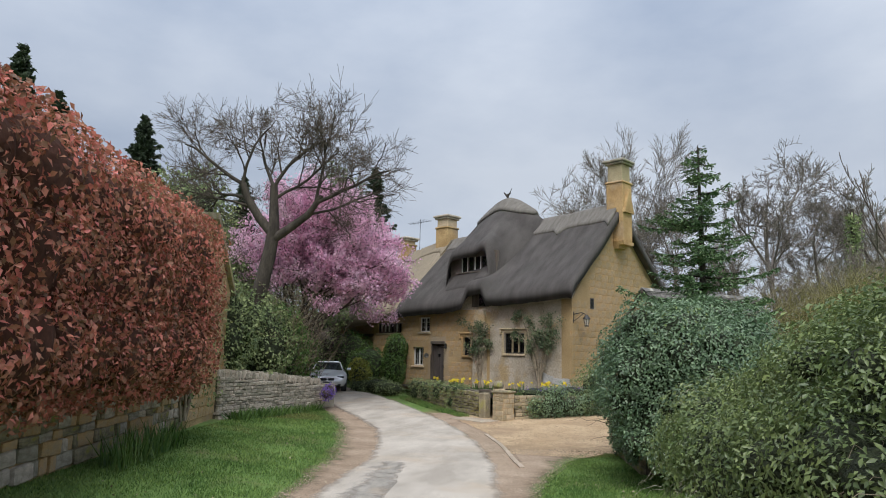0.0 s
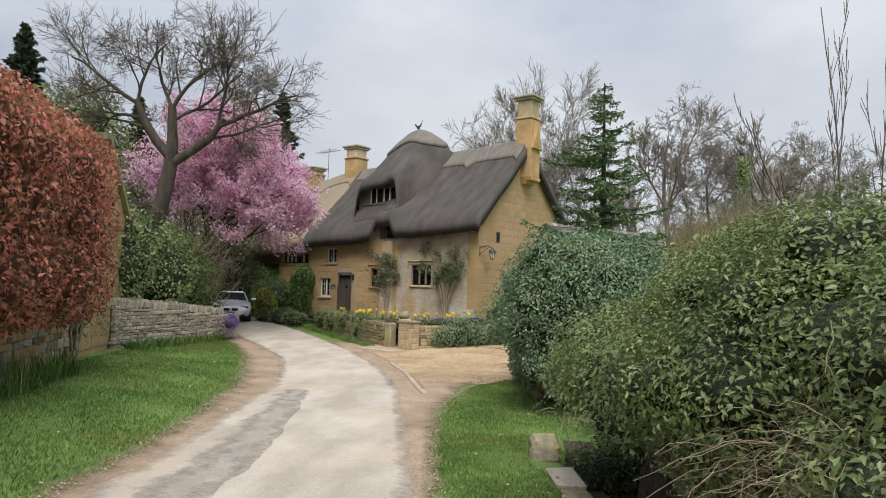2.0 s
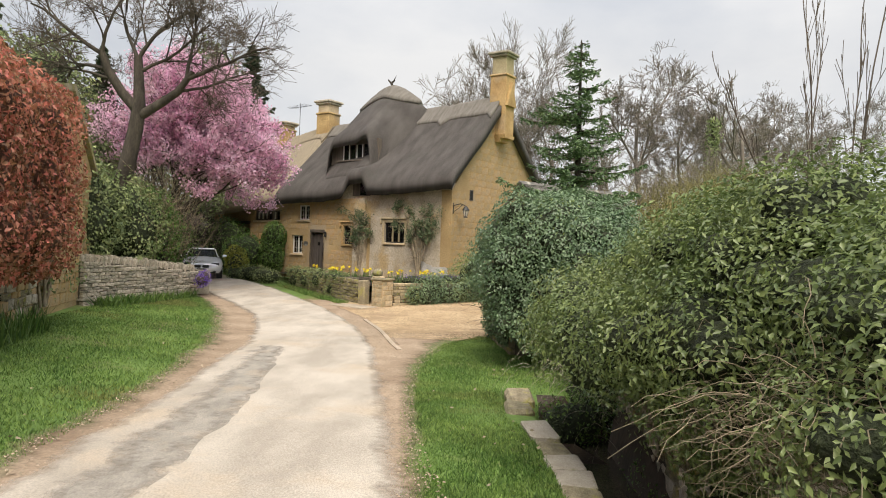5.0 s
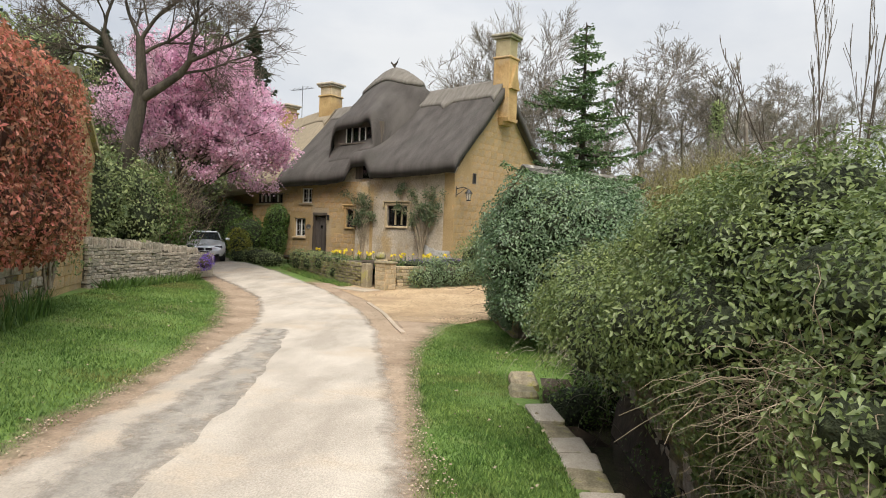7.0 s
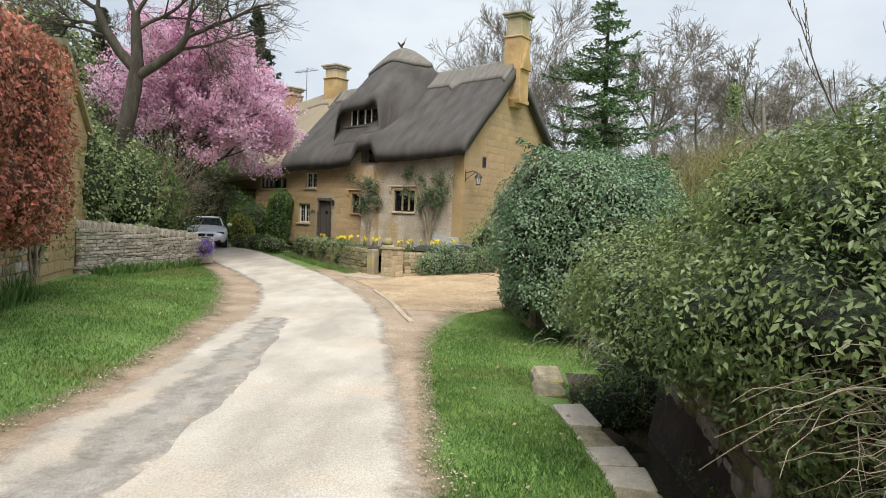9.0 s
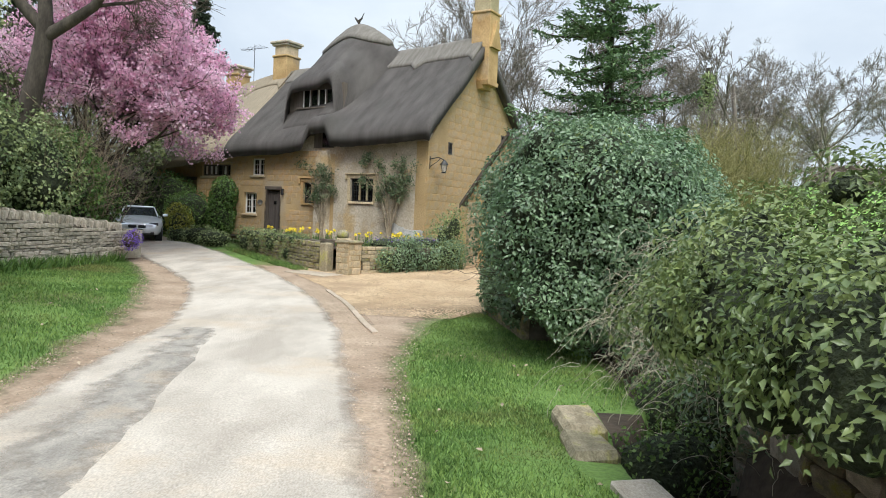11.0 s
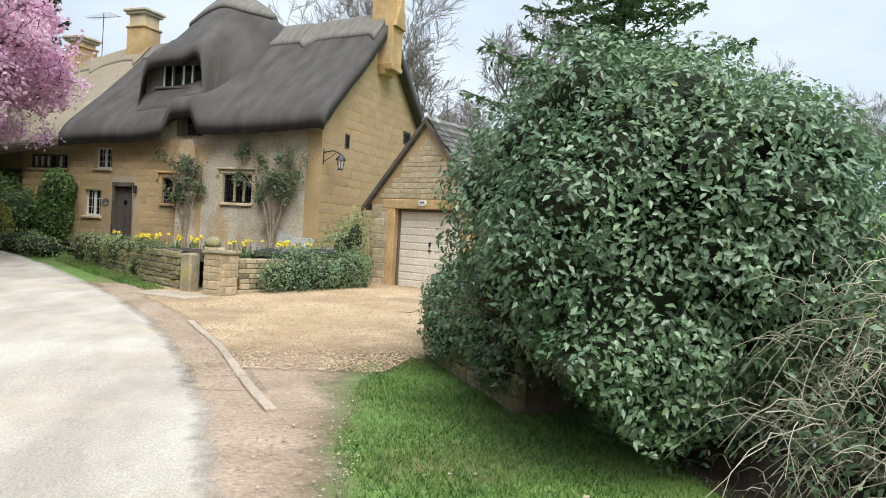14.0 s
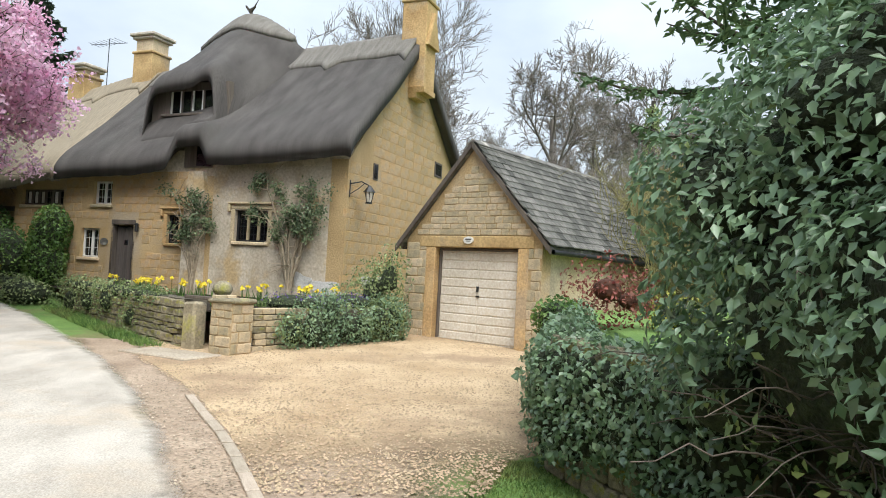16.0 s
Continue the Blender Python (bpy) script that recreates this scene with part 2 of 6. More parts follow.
def soft_edges(m, width, ragged=0.5, scale=2.5):
    """Lets a strip's long edges fray out in patches (u runs across the strip)."""
    n, l = m.node_tree.nodes, m.node_tree.links
    tc, sep, pp, nz, add, rg = (n.new("ShaderNode" + k) for k in ("TexCoord", "SeparateXYZ", "Math", "TexNoise", "Math", "MapRange"))
    l.new(tc.outputs["UV"], sep.inputs["Vector"])
    pp.operation, pp.inputs[1].default_value = "PINGPONG", 0.5
    l.new(sep.outputs["X"], pp.inputs[0])
    nz.inputs["Scale"].default_value, nz.inputs["Detail"].default_value = scale, 8
    nz.inputs["Roughness"].default_value = 0.7
    l.new(tc.outputs["Object"], nz.inputs["Vector"])
    add.operation = "MULTIPLY_ADD"
    l.new(nz.outputs["Fac"], add.inputs[0])
    add.inputs[1].default_value = -ragged * width * 2
    l.new(pp.outputs[0], add.inputs[2])
    rg.inputs["From Min"].default_value, rg.inputs["From Max"].default_value = -ragged * width * 0.55, width * (1 - ragged)
    l.new(add.outputs[0], rg.inputs["Value"])
    l.new(rg.outputs["Result"], n["Principled BSDF"].inputs["Alpha"])


soft_edges(M_ROAD, 0.11, 0.65, 3.0)
soft_edges(M_DIRT, 0.3, 0.6)
M_PATCH = material("bare_old_asphalt", (0.335, 0.305, 0.265), (0.49, 0.445, 0.385), 4.0, 60, 0.9, 1.0, third=(0.46, 0.39, 0.31), stretch=(1.6, 0.6, 1), bump_dist=0.03)
soft_edges(M_PATCH, 0.42, 0.9, 3.0)


def soft_start(m, y0, y1, wave=2.2):
    """Lets a strip fade in raggedly along its length (v is in metres)."""
    n, l = m.node_tree.nodes, m.node_tree.links
    tc, sep, nz, add, rg = (n.new("ShaderNode" + k) for k in ("TexCoord", "SeparateXYZ", "TexNoise", "Math", "MapRange"))
    l.new(tc.outputs["UV"], sep.inputs["Vector"])
    nz.inputs["Scale"].default_value, nz.inputs["Detail"].default_value = 2.0, 8
    l.new(tc.outputs["Object"], nz.inputs["Vector"])
    add.operation, add.inputs[1].default_value = "MULTIPLY_ADD", wave
    l.new(nz.outputs["Fac"], add.inputs[0])
    l.new(sep.outputs["Y"], add.inputs[2])
    rg.inputs["From Min"].default_value, rg.inputs["From Max"].default_value = y0 + wave * 0.5, y1 + wave * 0.5
    l.new(add.outputs[0], rg.inputs["Value"])
    l.new(rg.outputs["Result"], n["Principled BSDF"].inputs["Alpha"])


soft_start(M_GRAVEL, 15.6, 17.6)


# ---- building helpers ----
def mesh_np(name, verts, faces, mat, uv=None, smooth=False):
    """A mesh from arrays: verts (n, 3), faces (m, k) all of one size."""
    verts, faces = np.asarray(verts, dtype=np.float32), np.asarray(faces, dtype=np.int32)
    me = bpy.data.meshes.new(name)
    k = faces.shape[1]
    me.vertices.add(len(verts))
    me.vertices.foreach_set("co", verts.ravel())
    me.loops.add(faces.size)
    me.loops.foreach_set("vertex_index", faces.ravel())
    me.polygons.add(len(faces))
    me.polygons.foreach_set("loop_start", np.arange(0, faces.size, k, dtype=np.int32))
    me.polygons.foreach_set("loop_total", np.full(len(faces), k, dtype=np.int32))
    if smooth:
        me.polygons.foreach_set("use_smooth", np.ones(len(faces), dtype=bool))
    if uv is not None:
        lay = me.uv_layers.new(name="UVMap")
        lay.data.foreach_set("uv", np.asarray(uv, dtype=np.float32)[faces.ravel()].ravel())
    me.materials.append(mat)
    me.update(calc_edges=True)
    return me


def part(name, data, mat=None, parent=None, label="", m=None):
    """Links a bmesh or mesh as one mesh object under a thing or a part."""
    if isinstance(data, bmesh.types.BMesh):
        me = bpy.data.meshes.new(name)
        bmesh.ops.recalc_face_normals(data, faces=data.faces)
        data.to_mesh(me)
        data.free()
        me.materials.append(mat)
    else:
        me = data
    ob = new(name, me)
    if parent:
        ob.parent = parent
    if m is not None:
        ob.matrix_basis = m
    if label:
        ob["label"] = label
    return ob


def thing(name, m, label, category, group="", kind=""):
    ob = new(name)
    ob.empty_display_size = 0.2
    ob.matrix_basis = m
    return tagged(ob, label, category, group, kind)


def box(x0, x1, y0, y1, z0, z1, bevel=0.0, bm=None):
    bm = bm or bmesh.new()
    made = bmesh.ops.create_cube(bm, size=1.0)["verts"]
    for p in made:
        p.co = Vector(((x0 + x1) / 2 + p.co.x * (x1 - x0), (y0 + y1) / 2 + p.co.y * (y1 - y0), (z0 + z1) / 2 + p.co.z * (z1 - z0)))
    if bevel:
        edges = list({e for p in made for e in p.link_edges})
        bmesh.ops.bevel(bm, geom=edges, offset=bevel, segments=1, affect="EDGES")
    return bm


def prism(points, y0, y1, bm=None):
    """A polygon in x, z pushed from y0 to y1."""
    bm = bm or bmesh.new()
    a = [bm.verts.new((x, y0, z)) for x, z in points]
    b = [bm.verts.new((x, y1, z)) for x, z in points]
    bm.faces.new(a)
    bm.faces.new(b[::-1])
    for i in range(len(a)):
        j = (i + 1) % len(a)
        bm.faces.new((a[i], b[i], b[j], a[j]))
    return bm


def cylinder(x, y, z0, z1, r0, r1=None, sides=12, bm=None):
    bm = bm or bmesh.new()
    bmesh.ops.create_cone(bm, cap_ends=True, segments=sides, radius1=r0, radius2=r0 if r1 is None else r1, depth=z1 - z0, matrix=Matrix.Translation((x, y, (z0 + z1) / 2)))
    return bm


def wobble(bm, amount, scale=1.0):
    for p in bm.verts:
        p.co += noise.noise_vector(p.co * scale) * amount
    return bm


def profile(x, xs, ys):
    return float(np.interp(x, xs, ys))


RNG = np.random.default_rng(7)


def smooth_noise(p, scale, seed=0.0):
    """Cheap smooth noise of points (n, 3), about -1 to 1."""
    p = np.asarray(p) * scale
    a = np.sin(p[:, 0] * 1.7 + p[:, 1] * 2.3 + 1.3 + seed) + np.sin(p[:, 1] * 1.9 - p[:, 2] * 2.9 + 4.1 + seed * 2) + np.sin(p[:, 2] * 2.1 + p[:, 0] * 2.7 + 2.2 + seed * 3)
    b = np.sin(p[:, 0] * 4.3 - p[:, 2] * 3.1 + seed) + np.sin(p[:, 1] * 4.9 + p[:, 0] * 3.7 + 0.7) + np.sin(p[:, 2] * 5.3 + p[:, 1] * 4.1 + seed)
    return a / 3 * 0.65 + b / 3 * 0.35


def leaves_mesh(name, pos, nrm, size, mat, droop=0.3, ratio=0.62, scatter=0.7, lobed=False):
    """Folded pointed leaves, one per point, that face roughly along the normals."""
    n = len(pos)
    nrm = nrm + RNG.normal(0, scatter, (n, 3))
    nrm /= np.linalg.norm(nrm, axis=1)[:, None] + 1e-9
    ax = np.cross(nrm, RNG.normal(0, 1, (n, 3)))
    ax[:, 2] -= droop
    ax -= nrm * np.sum(ax * nrm, axis=1)[:, None]
    ax /= np.linalg.norm(ax, axis=1)[:, None] + 1e-9
    side = np.cross(nrm, ax)
    sz = (size * RNG.uniform(0.6, 1.3, n))[:, None]
    fold = nrm * sz * 0.14
    if lobed:
        wide, low = side * sz * RNG.uniform(0.3, 0.46, n)[:, None], nrm * sz * RNG.uniform(-0.22, 0.02, n)[:, None]
        v = np.stack([pos - ax * sz * 0.42, pos + wide - ax * sz * 0.16 + low, pos + wide * 0.66 + ax * sz * 0.14 + fold * 0.5, pos + ax * sz * 0.62 + low, pos - wide * 0.66 + ax * sz * 0.14 + fold * 0.5, pos - wide - ax * sz * 0.16 + low], axis=1).reshape(-1, 3)
        i = np.arange(n)[:, None] * 6
        return mesh_np(name, v, np.concatenate([i + [0, 1, 2], i + [0, 2, 3], i + [0, 3, 4], i + [0, 4, 5]], axis=1).reshape(-1, 3), mat)
    v = np.stack([pos - ax * sz * 0.5, pos + side * sz * 0.5 * ratio - ax * sz * 0.1 + fold, pos + ax * sz * 0.55, pos - side * sz * 0.5 * ratio - ax * sz * 0.1 + fold], axis=1).reshape(-1, 3)
    i = np.arange(n)[:, None] * 4
    f = np.concatenate([i + [0, 1, 2], i + [0, 2, 3]], axis=1).reshape(-1, 3)
    return mesh_np(name, v, f, mat)


def blob_surface(lobes, count, rough=0.14, zmin=-5.0, seed=0.0, freq=1.0):
    """Points and outward normals on the outside of a union of ellipsoids (x, y, z, rx, ry, rz)."""
    area = np.array([(l[3] * l[4] + l[4] * l[5] + l[3] * l[5]) for l in lobes])
    pts, nrm = [], []
    for i, l in enumerate(lobes):
        k = int(count * area[i] / area.sum())
        d = RNG.normal(0, 1, (k, 3))
        d /= np.linalg.norm(d, axis=1)[:, None]
        c, r = np.array(l[:3]), np.array(l[3:6])
        base = c + d * r
        p = c + d * r * (1 + rough * smooth_noise(base, 1.3 * freq, seed) + rough * 0.5 * smooth_noise(base, 4.0 * freq, seed + 1))[:, None]
        q = d / r
        q /= np.linalg.norm(q, axis=1)[:, None]
        keep = p[:, 2] > zmin
        for j, o in enumerate(lobes):
            if j != i:
                keep &= np.sum(((p - np.array(o[:3])) / np.array(o[3:6])) ** 2, axis=1) > 0.8
        pts.append(p[keep])
        nrm.append(q[keep])
    return np.concatenate(pts), np.concatenate(nrm)


def clumpy(lobes, count, small, large, seed, zmin=0.0):
    """Adds small rounded clumps over the outside of a union of ellipsoids."""
    r = np.random.default_rng(seed)
    made = list(lobes)
    while len(made) < len(lobes) + count:
        l = lobes[r.integers(0, len(lobes))]
        d = r.normal(0, 1, 3)
        d /= np.linalg.norm(d)
        p = np.array(l[:3]) + d * np.array(l[3:6]) * r.uniform(0.86, 1.0)
        if p[2] > zmin and all(o is l or np.sum(((p - np.array(o[:3])) / np.array(o[3:6])) ** 2) > 0.75 for o in lobes):
            k = r.uniform(small, large)
            made.append((p[0], p[1], p[2], k * r.uniform(0.8, 1.2), k * r.uniform(0.8, 1.2), k * r.uniform(0.7, 1.1)))
    return made


def blob_core(lobes, mat, name="shade_core", shrink=0.86, rough=0.12, seed=0.0, zmin=-5.0):
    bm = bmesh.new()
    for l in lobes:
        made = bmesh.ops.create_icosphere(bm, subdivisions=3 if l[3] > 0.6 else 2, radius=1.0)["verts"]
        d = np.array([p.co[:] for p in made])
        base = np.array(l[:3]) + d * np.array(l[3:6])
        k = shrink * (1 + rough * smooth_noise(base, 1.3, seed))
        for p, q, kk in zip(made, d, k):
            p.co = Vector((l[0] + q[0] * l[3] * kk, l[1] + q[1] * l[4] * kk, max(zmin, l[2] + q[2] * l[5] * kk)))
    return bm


def bush(name, lobes, count, size, mat, label, category, core=None, rough=0.14, zmin=-5.0, seed=0.0, second=None, second_count=0, second_size=None, droop=0.3, depth=0.12, m=None, scatter=0.7, freq=1.0, leaf="leaves", hollow=None, shrink=0.86, lobed=False, ratio=0.62, hem=None, lift=0.0):
    """A leafy mass: a core coloured as inner shade, with many single leaves over it."""
    ob = thing(name, m or Matrix(), label, category)
    part("shade_core", blob_core(lobes, core or M_HEDGE_CORE, shrink=shrink, rough=rough, seed=seed, zmin=zmin), core or M_HEDGE_CORE, ob)
    p, q = blob_surface(lobes, count, rough, zmin, seed, freq)
    p = p - q * (RNG.random(len(p)) ** 2 * depth * 2 - depth * 0.5)[:, None]
    if hem:
        over = p[:, 2] > hem(p) + 0.26 * smooth_noise(p, 2.5)
        p, q = p[over], q[over]
    if hollow:
        far = np.linalg.norm(p - np.array(hollow[:3]), axis=1) > hollow[3] * (1 + 0.3 * smooth_noise(p, 5.0))
        p, q = p[far], q[far]
    tagged(part(leaf, leaves_mesh(leaf, p, q + np.array([0, 0, lift]), size, mat, droop, ratio, scatter, lobed), None, ob), kind="stuff")
    if second:
        p, q = blob_surface(lobes, second_count, rough, zmin, seed, freq)
        keep = smooth_noise(p, 0.9, 5.0 + seed) + q[:, 2] * 0.3 > 0.15
        if hem:
            keep &= p[:, 2] > hem(p)
        p, q = p[keep], q[keep]
        tagged(part("young_" + leaf, leaves_mesh("young_" + leaf, p + q * 0.02, q, second_size or size, second, droop, ratio, scatter, lobed), None, ob), kind="stuff")
    return ob


def tubes_mesh(name, polys, mat, sides=5):
    """Tapered tubes along polylines; each is (points (k, 3), radii (k,))."""
    vs, fs, base = [], [], 0
    ang = np.linspace(0, 2 * np.pi, sides, endpoint=False)
    ca, sa = np.cos(ang), np.sin(ang)
    for pts, rad in polys:
        pts = np.asarray(pts)
        tan = np.gradient(pts, axis=0)
        tan /= np.linalg.norm(tan, axis=1)[:, None] + 1e-9
        ref = np.array([0.0, 0, 1]) if abs(tan[0, 2]) < 0.9 else np.array([1.0, 0, 0])
        a = np.cross(tan, ref)
        a /= np.linalg.norm(a, axis=1)[:, None] + 1e-9
        b = np.cross(tan, a)
        ring = pts[:, None, :] + np.asarray(rad)[:, None, None] * (a[:, None, :] * ca[None, :, None] + b[:, None, :] * sa[None, :, None])
        vs.append(ring.reshape(-1, 3))
        k = len(pts)
        i = np.arange(k - 1)[:, None] * sides
        j = np.arange(sides)[None, :]
        j2 = (j + 1) % sides
        fs.append((np.stack([i + j, i + j2, i + sides + j2, i + sides + j], axis=-1).reshape(-1, 4)) + base)
        base += k * sides
    return mesh_np(name, np.concatenate(vs), np.concatenate(fs), mat, smooth=True)


def grow(rng, start, direction, length, radius, depth, polys, tips, spread=0.6, up=0.12, kids=(3, 5), shrink=0.66, wiggle=0.12, steps=5, thin=0.55, minr=0.004, first=0.35):
    """A branch that bends a little and bears smaller branches."""
    pts, d, p = [np.array(start, float)], np.array(direction, float), np.array(start, float)
    d /= np.linalg.norm(d)
    dirs = [d]
    for _ in range(steps):
        d = d + rng.normal(0, wiggle, 3) + np.array([0, 0, up * 0.3])
        d /= np.linalg.norm(d)
        p = p + d * length / steps
        pts.append(p)
        dirs.append(d)
    rad = np.maximum(np.linspace(radius, radius * 0.45, steps + 1), minr)
    polys[depth].append((np.array(pts), rad))
    if depth == 0:
        tips.append((pts[-1], d))
        return
    for k in range(rng.integers(kids[0], kids[1] + 1)):
        f = first + (1 - first) * (k + rng.random()) / kids[1]
        i = min(int(f * steps), steps - 1)
        w = f * steps - i
        q = pts[i] * (1 - w) + pts[i + 1] * w
        e = dirs[i] + rng.normal(0, spread, 3) + np.array([0, 0, up])
        grow(rng, q, e, length * shrink * rng.uniform(0.75, 1.15), max(rad[i] * thin, minr), depth - 1, polys, tips, spread, up, kids, shrink, wiggle, max(3, steps - 1), thin, minr, first)


HOUSE = pose(-2.35, 28.73, 0, 0, 0, -28.95)


def ground_z(x, y):
    """Height of the lane and the land beside it."""
    z = profile(y, (-6, 0, 3, 8, 14, 20, 26, 34, 60, 300), (0.1, 0, -0.3, -0.45, -0.58, -0.58, -0.42, -0.12, 0.5, 3.0))
    left = max(0.0, road_left(y) - 0.5 - x) if y < 26 else 0.0
    k = min(1.0, max(0.0, (x - 3.5) / 8.0))
    hill = k * k * (3 - 2 * k) * profile(y, (10, 16, 62, 200, 600), (0.0, 0.3, 4.6, 9.0, 14.0))
    return z + min(left, 5.0) * 0.055 + hill


def road_left(y):
    return profile(y, (-10, 3, 5, 8, 10.5, 13, 16, 19, 22, 25, 29, 34, 40, 60), (-3.6, -3.55, -3.7, -4.2, -4.7, -5.1, -5.95, -7.1, -9.0, -11.2, -13.9, -17.4, -21, -36))


def road_right(y):
    return profile(y, (-10, 3, 5, 7, 9, 11, 13, 15.5, 17.3, 19.5, 21.7, 24, 26, 29, 31.5, 36, 42, 60), (-0.3, -0.45, -0.68, -1.15, -1.55, -1.98, -2.4, -3.1, -3.75, -4.6, -5.7, -7.1, -8.3, -10.4, -12.6, -16.4, -21.5, -34))


# ---- ground, stream and lane ----
STREAM = [(1.12, -12.0), (1.1, 3.0), (1.06, 6.0), (0.92, 7.4), (0.86, 8.8), (1.5, 9.9), (3.6, 10.4)]


def stream_gap(x, y):
    best = 99.0
    for (ax, ay), (bx, by) in zip(STREAM, STREAM[1:]):
        dx, dy = bx - ax, by - ay
        k = min(1.0, max(0.0, ((x - ax) * dx + (y - ay) * dy) / (dx * dx + dy * dy)))
        best = min(best, math.hypot(x - ax - k * dx, y - ay - k * dy))
    return best


def land_z(x, y):
    z = ground_z(x, y)
    if x > -1 and y < 13:
        gap = stream_gap(x, y)
        z -= 0.72 * min(1.0, max(0.0, (0.46 - gap) / 0.12))
        if x > 1.2 and gap > 0.4:
            z += min(0.25, (gap - 0.4) * 0.5)
    return z


def make_ground():
    xs = np.unique(np.concatenate([np.linspace(-400, -40, 10), np.linspace(-40, -14, 14), np.arange(-14, -0.2, 0.4), np.arange(-0.2, 3.0, 0.08), np.arange(3, 12, 0.5), np.linspace(12, 60, 16), np.linspace(60, 400, 10)]))
    ys = np.unique(np.concatenate([np.linspace(-300, -20, 8), np.linspace(-20, 0, 12), np.arange(0, 12, 0.16), np.arange(12, 34, 0.5), np.linspace(34, 90, 24), np.linspace(90, 600, 14)]))
    v = [(x, y, land_z(x, y) + 0.02 * math.sin(x * 2.1 + y) * math.sin(y * 1.7)) for y in ys for x in xs]
    i, j = np.meshgrid(np.arange(len(ys) - 1), np.arange(len(xs) - 1), indexing="ij")
    a = (i * len(xs) + j).ravel()
    f = np.stack([a, a + 1, a + 1 + len(xs), a + len(xs)], axis=1)
    me = mesh_np("ground", v, f, M_GRASS, smooth=True)
    me.materials.append(M_FIELD)
    me.materials.append(M_SOIL)
    far = np.array([2 if (0.5 < p.center.x < 3.9 + 1.4 * noise.noise((p.center.x, p.center.y * 0.6, 3.0)) and p.center.y < 9.8 and (p.center.x > 1.3 or stream_gap(p.center.x, p.center.y) < 0.5)) or (0.42 < p.center.x and 8.0 < p.center.y < 9.8) or (0.9 < p.center.x < 3.8 + 1.4 * noise.noise((p.center.x, p.center.y * 0.6, 3.0)) and 9.6 <= p.center.y < 17) else 1 if (p.center.x > 5 or p.center.y > 45 or p.center.x < -18) else 0 for p in me.polygons], dtype=np.int32)
    me.polygons.foreach_set("material_index", far)
    tagged(part("ground", me), "green spring turf over rolling ground", "ground", kind="structure")


make_ground()


def strip(name, left, right, y0, y1, lift, mat, step=0.25, cols=14, rag=0.1, crown=0.0, thick=0.0):
    ys = np.arange(y0, y1 + step / 2, step)
    v, uv = [], []
    for y in ys:
        a, b = left(y), right(y)
        a += rag * (noise.noise((0.9 * y, 3.1, 0)) + 0.6 * noise.noise((3.3 * y, 7.1, 0)))
        b += rag * (noise.noise((0.9 * y, 13.1, 0)) + 0.6 * noise.noise((3.3 * y, 17.1, 0)))
        for c in range(cols + 1):
            k = c / cols
            x = a + (b - a) * k
            edge = min(k, 1 - k)
            uv.append((k, y))
            v.append((x, y, ground_z(x, y) + lift + crown * math.sin(math.pi * k) + 0.006 * noise.noise((x * 2, y * 2, 0)) - (0.03 if edge == 0 else 0)))
    n = cols + 1
    i, j = np.meshgrid(np.arange(len(ys) - 1), np.arange(cols), indexing="ij")
    a = (i * n + j).ravel()
    return part(name, mesh_np(name, v, np.stack([a, a + 1, a + 1 + n, a + n], axis=1), mat, uv=uv, smooth=True))


def verge_right(y):
    return profile(y, (-10, 3, 5, 7, 9, 11, 13, 15, 16.5, 17.5), (-0.1, -0.3, -0.6, -0.92, -1.2, -1.42, -1.4, -1.2, -0.75, -0.4))


def verge_left(y):
    return road_left(y) - profile(y, (0, 5, 10, 14, 18, 22, 30), (0.15, 0.25, 0.35, 0.75, 1.0, 0.7, 0.2))


tagged(strip("dirt_verge", lambda y: verge_left(y) - 0.35, lambda y: road_left(y) + 1.3, -8, 31, 0.03, M_DIRT, rag=0.22, cols=8), "bare earth margin beside the lane", "verge", kind="structure")
tagged(strip("dirt_verge", lambda y: road_right(y) - 0.8, lambda y: verge_right(y) + 0.2, -8, 17.4, 0.03, M_DIRT, rag=0.12, cols=8), "stony bare earth margin beside the lane", "verge", kind="structure")
tagged(strip("road", lambda y: road_left(y) - 0.05, lambda y: road_right(y) + 0.15, -10, 60, 0.05, M_ROAD, rag=0.1, crown=0.04), "pale worn asphalt lane dusted with grit", "road", kind="structure")


tagged(strip("road_patch", lambda y: road_left(y) + 0.3, lambda y: profile(y, (3, 5, 6.6, 8.7, 10.5, 13.1), (-1.95, -2.15, -2.4, -2.8, -3.25, -3.9)), 3, 13.1, 0.066, M_PATCH, rag=0.15, cols=10, crown=0.03), "rough worn-through grey patch in the lane", "road patch", kind="structure")


def drive_left(y):
    return profile(y, (13.6, 14.5, 15.5, 16.3, 17.2, 18.1, 19.2, 20.5, 22, 23, 24), (-2.0, -2.3, -2.6, -2.83, -3.12, -3.47, -3.88, -4.5, -5.4, -5.6, -5.6))


def drive_right(y):
    return profile(y, (14.0, 15.5, 16.5, 17.0, 24.2, 26.5), (-1.2, -1.0, -0.6, -0.15, 2.6, 2.4))


